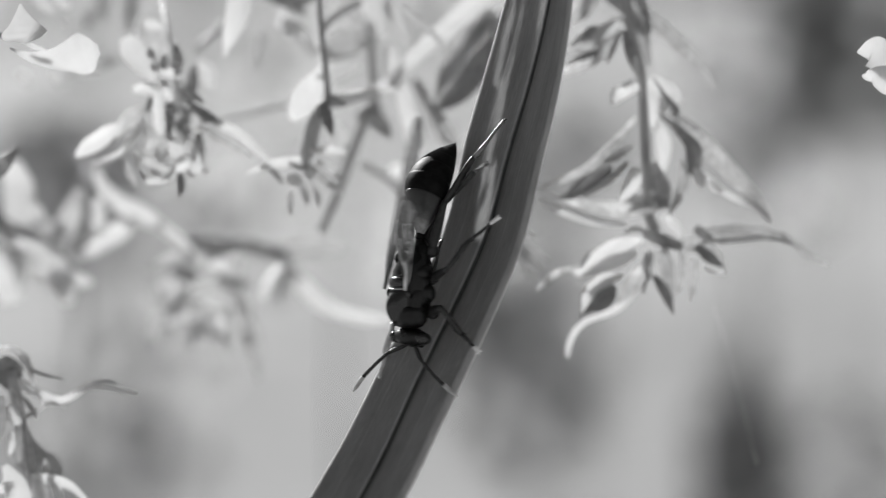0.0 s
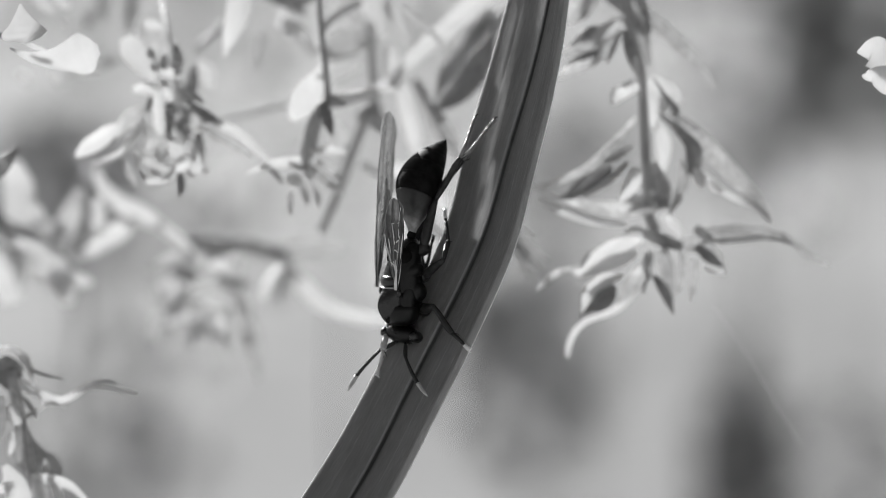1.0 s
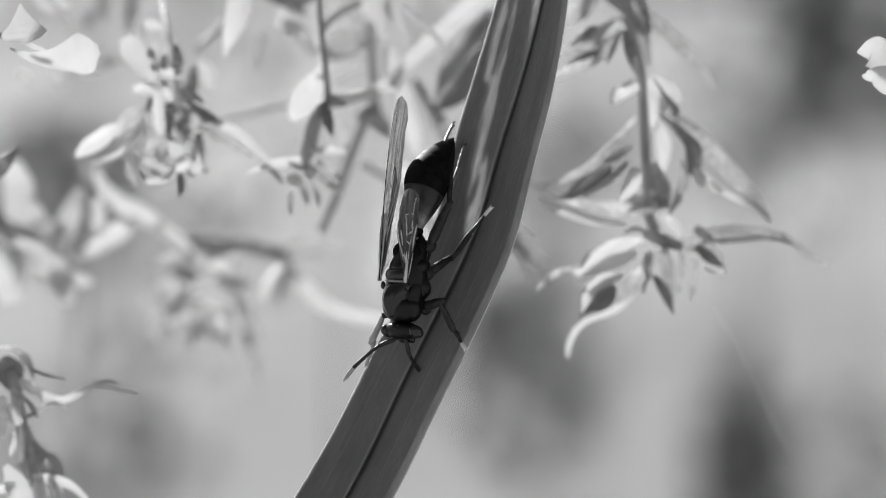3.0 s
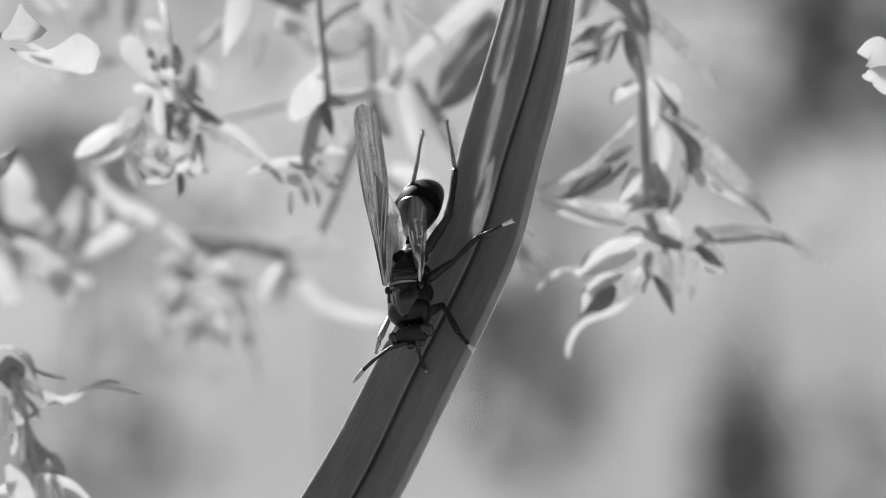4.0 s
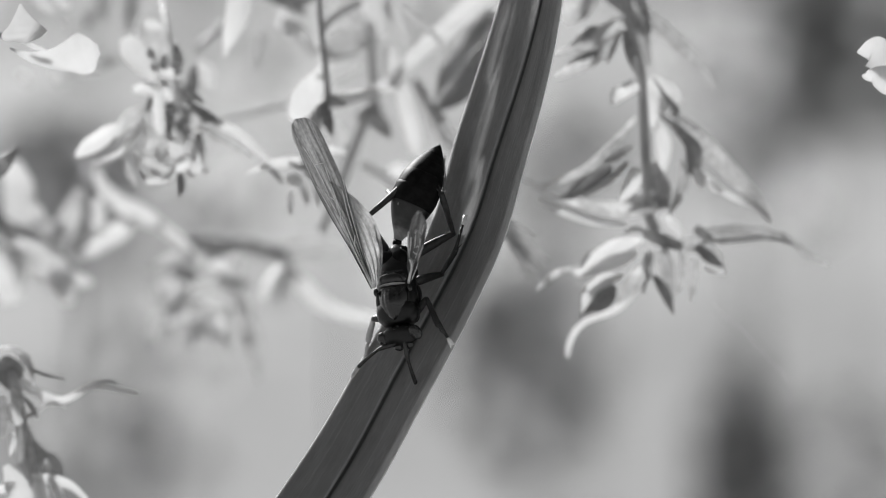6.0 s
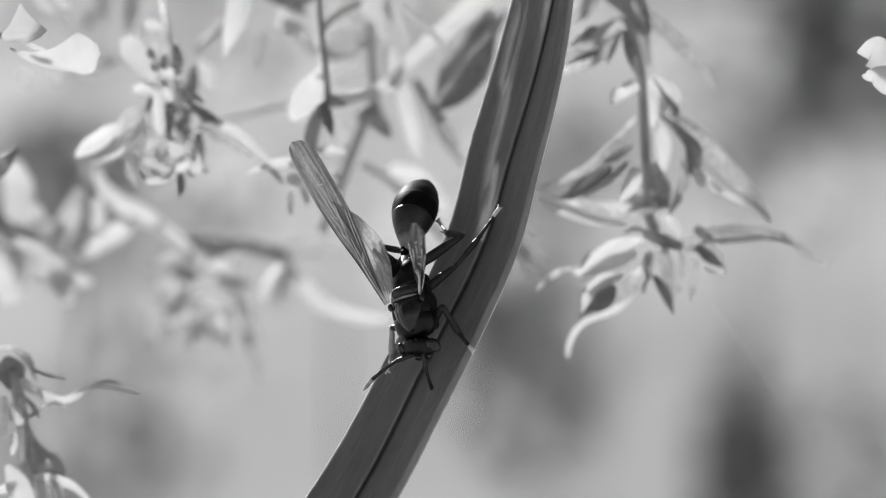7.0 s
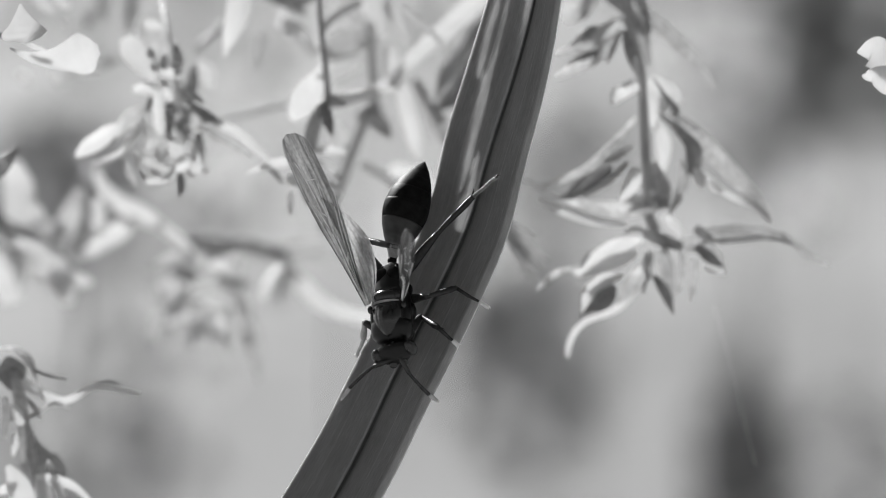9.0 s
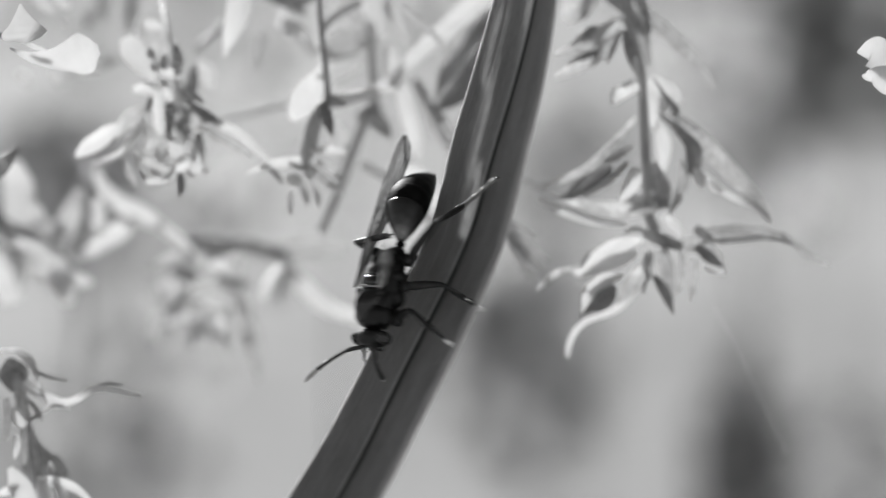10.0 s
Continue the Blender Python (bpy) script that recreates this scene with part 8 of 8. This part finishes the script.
    walk(wasp_parts["femur_hl"], keys([
        (0, 0.85, -2.20, -1.70, -21.1, 0.0, 165.2), (0.5, 0.85, -2.20, -1.70, -16.1, 1.5, 169.5), (1, 0.85, -2.20, -1.70, -19.2, 2.1, 171.6),
        (1.25, 0.85, -2.20, -1.70, 21.6, 1.6, -166.0), (1.5, 0.85, -2.20, -1.70, 59.9, -13.1, -149.1), (2, 0.85, -2.20, -1.70, -6.4, 5.4, 175.6),
        (2.5, 0.85, -2.20, -1.70, -10.7, 5.0, 172.9), (2.7, 0.85, -2.20, -1.70, -10.4, 4.6, 170.9), (3.25, 0.85, -2.20, -1.70, 31.0, 0.5, -166.7),
        (3.8, 0.85, -2.20, -1.70, 69.3, -17.1, -152.1), (4, 0.85, -2.20, -1.70, -8.2, -19.7, -147.3), (4.5, 0.85, -2.20, -1.70, 9.3, -19.1, 148.8),
        (4.65, 0.85, -2.20, -1.70, -19.7, -15.1, -168.0), (4.8, 0.85, -2.20, -1.70, -38.5, 5.7, -131.8), (5, 0.85, -2.20, -1.70, 22.8, -0.6, -175.1),
        (5.5, 0.85, -2.20, -1.70, 13.2, 2.7, 175.0), (5.7, 0.85, -2.20, -1.70, 23.1, -2.5, -169.4), (6.8, 0.85, -2.20, -1.70, 61.8, -8.6, -162.8),
        (7, 0.85, -2.20, -1.70, 60.1, -3.5, -165.6), (7.25, 0.85, -2.20, -1.70, 49.4, -44.7, -135.2), (7.5, 0.85, -2.20, -1.70, -19.3, -61.3, -51.5),
        (8, 0.85, -2.20, -1.70, 23.1, -59.0, -152.8), (8.5, 0.85, -2.20, -1.70, 22.0, -56.6, -163.7), (9, 0.85, -2.20, -1.70, 42.1, -48.5, 175.2),
        (9.5, 0.85, -2.20, -1.70, 52.6, -50.6, 178.2), (9.7, 0.85, -2.20, -1.70, 17.5, -63.8, -148.1), (10, 0.85, -2.20, -1.70, 49.5, -62.1, -153.9),
    ]))
    walk(wasp_parts["tibia_hl"], keys([
        (0, -0.25, -6.35, -3.35, -11.6, 0.0, 129.3), (0.5, 0.07, -6.55, -2.98, 6.2, 3.0, -171.7), (1, 0.27, -6.51, -3.21, -34.3, -3.9, 161.3),
        (1.5, 2.81, -3.71, 2.18, -17.3, -31.7, 106.0), (2, 0.55, -6.76, -2.21, -27.3, -8.4, 161.5), (2.5, 0.37, -6.70, -2.55, -22.4, -5.8, 167.2),
        (2.7, 0.20, -6.68, -2.53, -15.1, -5.1, 169.1), (3.8, 2.73, -3.04, 2.41, -40.1, -0.9, 177.3), (4, 3.12, -6.15, -2.32, 2.8, -16.1, 133.8),
        (4.5, -1.29, -6.21, -1.00, -12.3, -11.1, -169.5), (4.8, 3.72, -4.39, -4.55, 12.2, -11.2, 156.6), (4.9, 2.48, -5.41, -2.23, -27.9, -8.3, 177.7),
        (5, 1.23, -6.42, 0.08, -64.5, 6.9, -167.8), (5.5, 0.41, -6.66, -0.65, -15.6, 7.3, -167.4), (5.7, 1.70, -6.34, 0.11, 23.1, 11.6, 133.1),
        (6.25, 1.89, -5.22, 1.21, -26.5, 11.1, 117.9), (6.8, 2.07, -4.10, 2.31, -74.0, -0.3, 108.4), (7, 1.66, -4.36, 2.28, -80.9, -6.8, 106.9),
        (7.25, 3.37, -2.45, -0.08, -28.5, -5.0, 108.2), (7.5, 5.08, -0.55, -2.43, 23.8, -4.9, 110.4), (8, 4.16, -5.25, -0.77, 22.7, 11.3, 74.0),
        (8.5, 3.43, -5.89, -0.75, 14.8, 13.7, 66.6), (9, 2.86, -5.80, 0.34, 21.9, 13.3, 68.2), (9.5, 3.59, -5.08, 0.62, 20.0, 15.9, 61.1),
        (9.7, 4.22, -5.27, -1.09, 35.0, 7.6, 77.3), (10, 4.94, -3.53, -0.06, 4.5, 1.1, 95.2),
    ]))
    walk(wasp_parts["tarsus_hl"], keys([
        (0, -3.74, -9.20, -4.27, -47.8, 0.0, -103.3), (0.5, 0.71, -11.08, -2.48, -17.8, -23.1, -138.5), (1, -1.11, -10.05, -5.79, -44.9, -39.5, -169.2),
        (1.25, -1.36, -7.14, -2.39, -53.8, -5.5, -138.8), (1.5, -1.61, -4.23, 1.02, -44.3, 28.1, -110.0), (1.75, -1.33, -7.39, -1.64, -52.1, -4.7, -139.0),
        (2, -1.04, -10.54, -4.29, -41.8, -37.1, -170.2), (2.5, -0.75, -10.80, -4.29, -35.3, -40.4, -175.5), (2.7, -0.74, -11.02, -3.73, -37.9, -17.7, -141.8),
        (3.8, 2.51, -6.56, -0.55, -72.3, -8.9, -135.5), (3.9, 1.18, -7.97, -1.32, -40.9, -43.3, -160.0), (4, -0.15, -9.38, -2.10, 24.5, -49.8, 140.2),
        (4.5, -0.66, -10.66, -1.96, 82.9, -26.2, 118.6), (4.8, 2.11, -8.59, -3.59, 33.5, -55.6, 142.2), (4.9, 2.12, -8.42, -3.82, -44.9, -49.4, -134.4),
        (5, 2.14, -8.25, -4.04, -68.2, -8.3, -104.7), (5.25, 1.84, -9.60, -2.96, -3.7, -29.2, -134.3), (5.5, 1.54, -10.95, -1.88, 62.5, -11.7, -166.5),
        (5.7, -1.63, -8.97, 1.87, -21.3, -25.6, -128.9), (6.8, 0.86, -4.47, -2.11, -71.9, -8.9, -112.4), (7, 0.80, -4.06, -2.23, -68.3, -8.9, -112.4),
        (7.5, 1.19, -2.16, -0.58, -67.6, 21.4, -100.2), (8, 0.18, -3.75, 0.97, -68.9, -5.4, -110.9), (8.5, -0.54, -3.87, 0.39, -70.1, -3.9, -110.4),
        (9, -0.95, -3.84, 2.01, -70.8, -9.6, -112.4), (9.5, 0.01, -2.62, 2.13, -74.1, -17.6, -115.0), (9.7, 0.62, -4.10, 1.53, -74.1, -9.1, -112.5),
        (10, 0.37, -3.93, 0.30, -41.6, -0.4, -107.1),
    ]))
    walk(wasp_parts["head"], keys([
        (0, -0.00, 4.35, 0.00, 2.0, -14.6, -1.3), (0.2, 0.00, 4.35, 0.00, -3.5, -18.5, 11.0), (0.5, 0.00, 4.35, 0.00, 8.3, -16.5, -4.3),
        (1, 0.00, 4.35, 0.00, 5.8, -22.2, -4.2), (1.5, -0.00, 4.35, -0.00, 3.5, -26.0, -2.2), (2, 0.00, 4.35, -0.00, -5.9, -17.0, 5.8),
        (2.5, -0.00, 4.35, -0.00, -0.9, -23.6, 2.4), (2.7, 0.00, 4.35, 0.00, 1.5, -18.4, 2.5), (3.8, -0.00, 4.35, 0.00, 12.2, 6.5, 3.7),
        (4, 0.00, 4.35, -0.00, 11.2, 5.7, 6.2), (4.5, 0.00, 4.35, -0.00, 12.4, 13.2, -2.4), (4.8, -0.00, 4.35, 0.00, 15.7, 13.7, -1.9),
        (5, -0.00, 4.35, 0.00, 12.2, 7.3, 0.7), (5.5, 0.00, 4.35, 0.00, 21.8, 8.7, 0.4), (5.7, -0.00, 4.35, 0.00, 18.4, 9.9, 3.8),
        (6.8, -0.00, 4.35, 0.00, 14.0, 11.4, -8.0), (7, 0.00, 4.35, -0.00, 13.6, 9.2, -10.7), (7.5, 0.00, 4.35, 0.00, -10.2, -16.1, -0.8),
        (8, 0.00, 4.35, 0.00, 18.6, 9.1, 5.4), (8.5, 0.00, 4.35, 0.00, 18.0, 2.7, 8.0), (9, -0.00, 4.35, 0.00, 19.9, 3.6, 6.4), (9.5, 0.00, 4.35, 0.00, 18.7, 15.3, 5.4),
        (9.7, 0.00, 4.35, -0.00, 17.5, 10.0, 6.4), (10, -0.00, 4.35, -0.00, 4.6, -5.5, 5.2),
    ]))
    walk(corner_stem, keys([
        (0, -39.45, 13, -550.00, 0, 0, 0), (1, -39.45, 13, -550.00, 0, 0, 0), (2.5, -39.40, 13, -550.00, 0, 0, 0), (4, -39.19, 13, -550.00, 0, 0, 0), (4.5, -39.14, 13, -550.05, 0, 0, 0), (5.5, -39.40, 13, -550.00, 0, 0, 0), (6.8, -39.24, 13, -550.00, 0, 0, 0), (7.5, -39.19, 13, -550.05, 0, 0, 0), (9, -39.14, 13, -550.05, 0, 0, 0), (10, -38.98, 13, -550.21, 0, 0, 0)
    ], H))
    walk(silk_thread, keys([
        (0, 25.95, 24, -5.37, 0, -15.6, 0), (1, 25.95, 24, -5.37, 0, -32.1, 0), (2, 25.95, 24, -5.37, 0, -29.1, 0), (2.7, 25.95, 24, -5.37, 0, -27.0, 0), (4.5, 25.95, 24, -5.37, 0, -34.4, 0), (5.5, 25.95, 24, -5.37, 0, -44.8, 0), (6.8, 25.95, 24, -5.37, 0, -38.7, 0), (7.5, 25.95, 24, -5.37, 0, -21.1, 0), (8.2, 25.95, 24, -5.37, 0, -14.7, 0), (9, 25.95, 24, -5.37, 0, -14.8, 0), (9.5, 25.95, 24, -5.37, 0, -12.8, 0), (10, 25.95, 24, -5.37, 0, -26.2, 0)
    ], H))


motions()
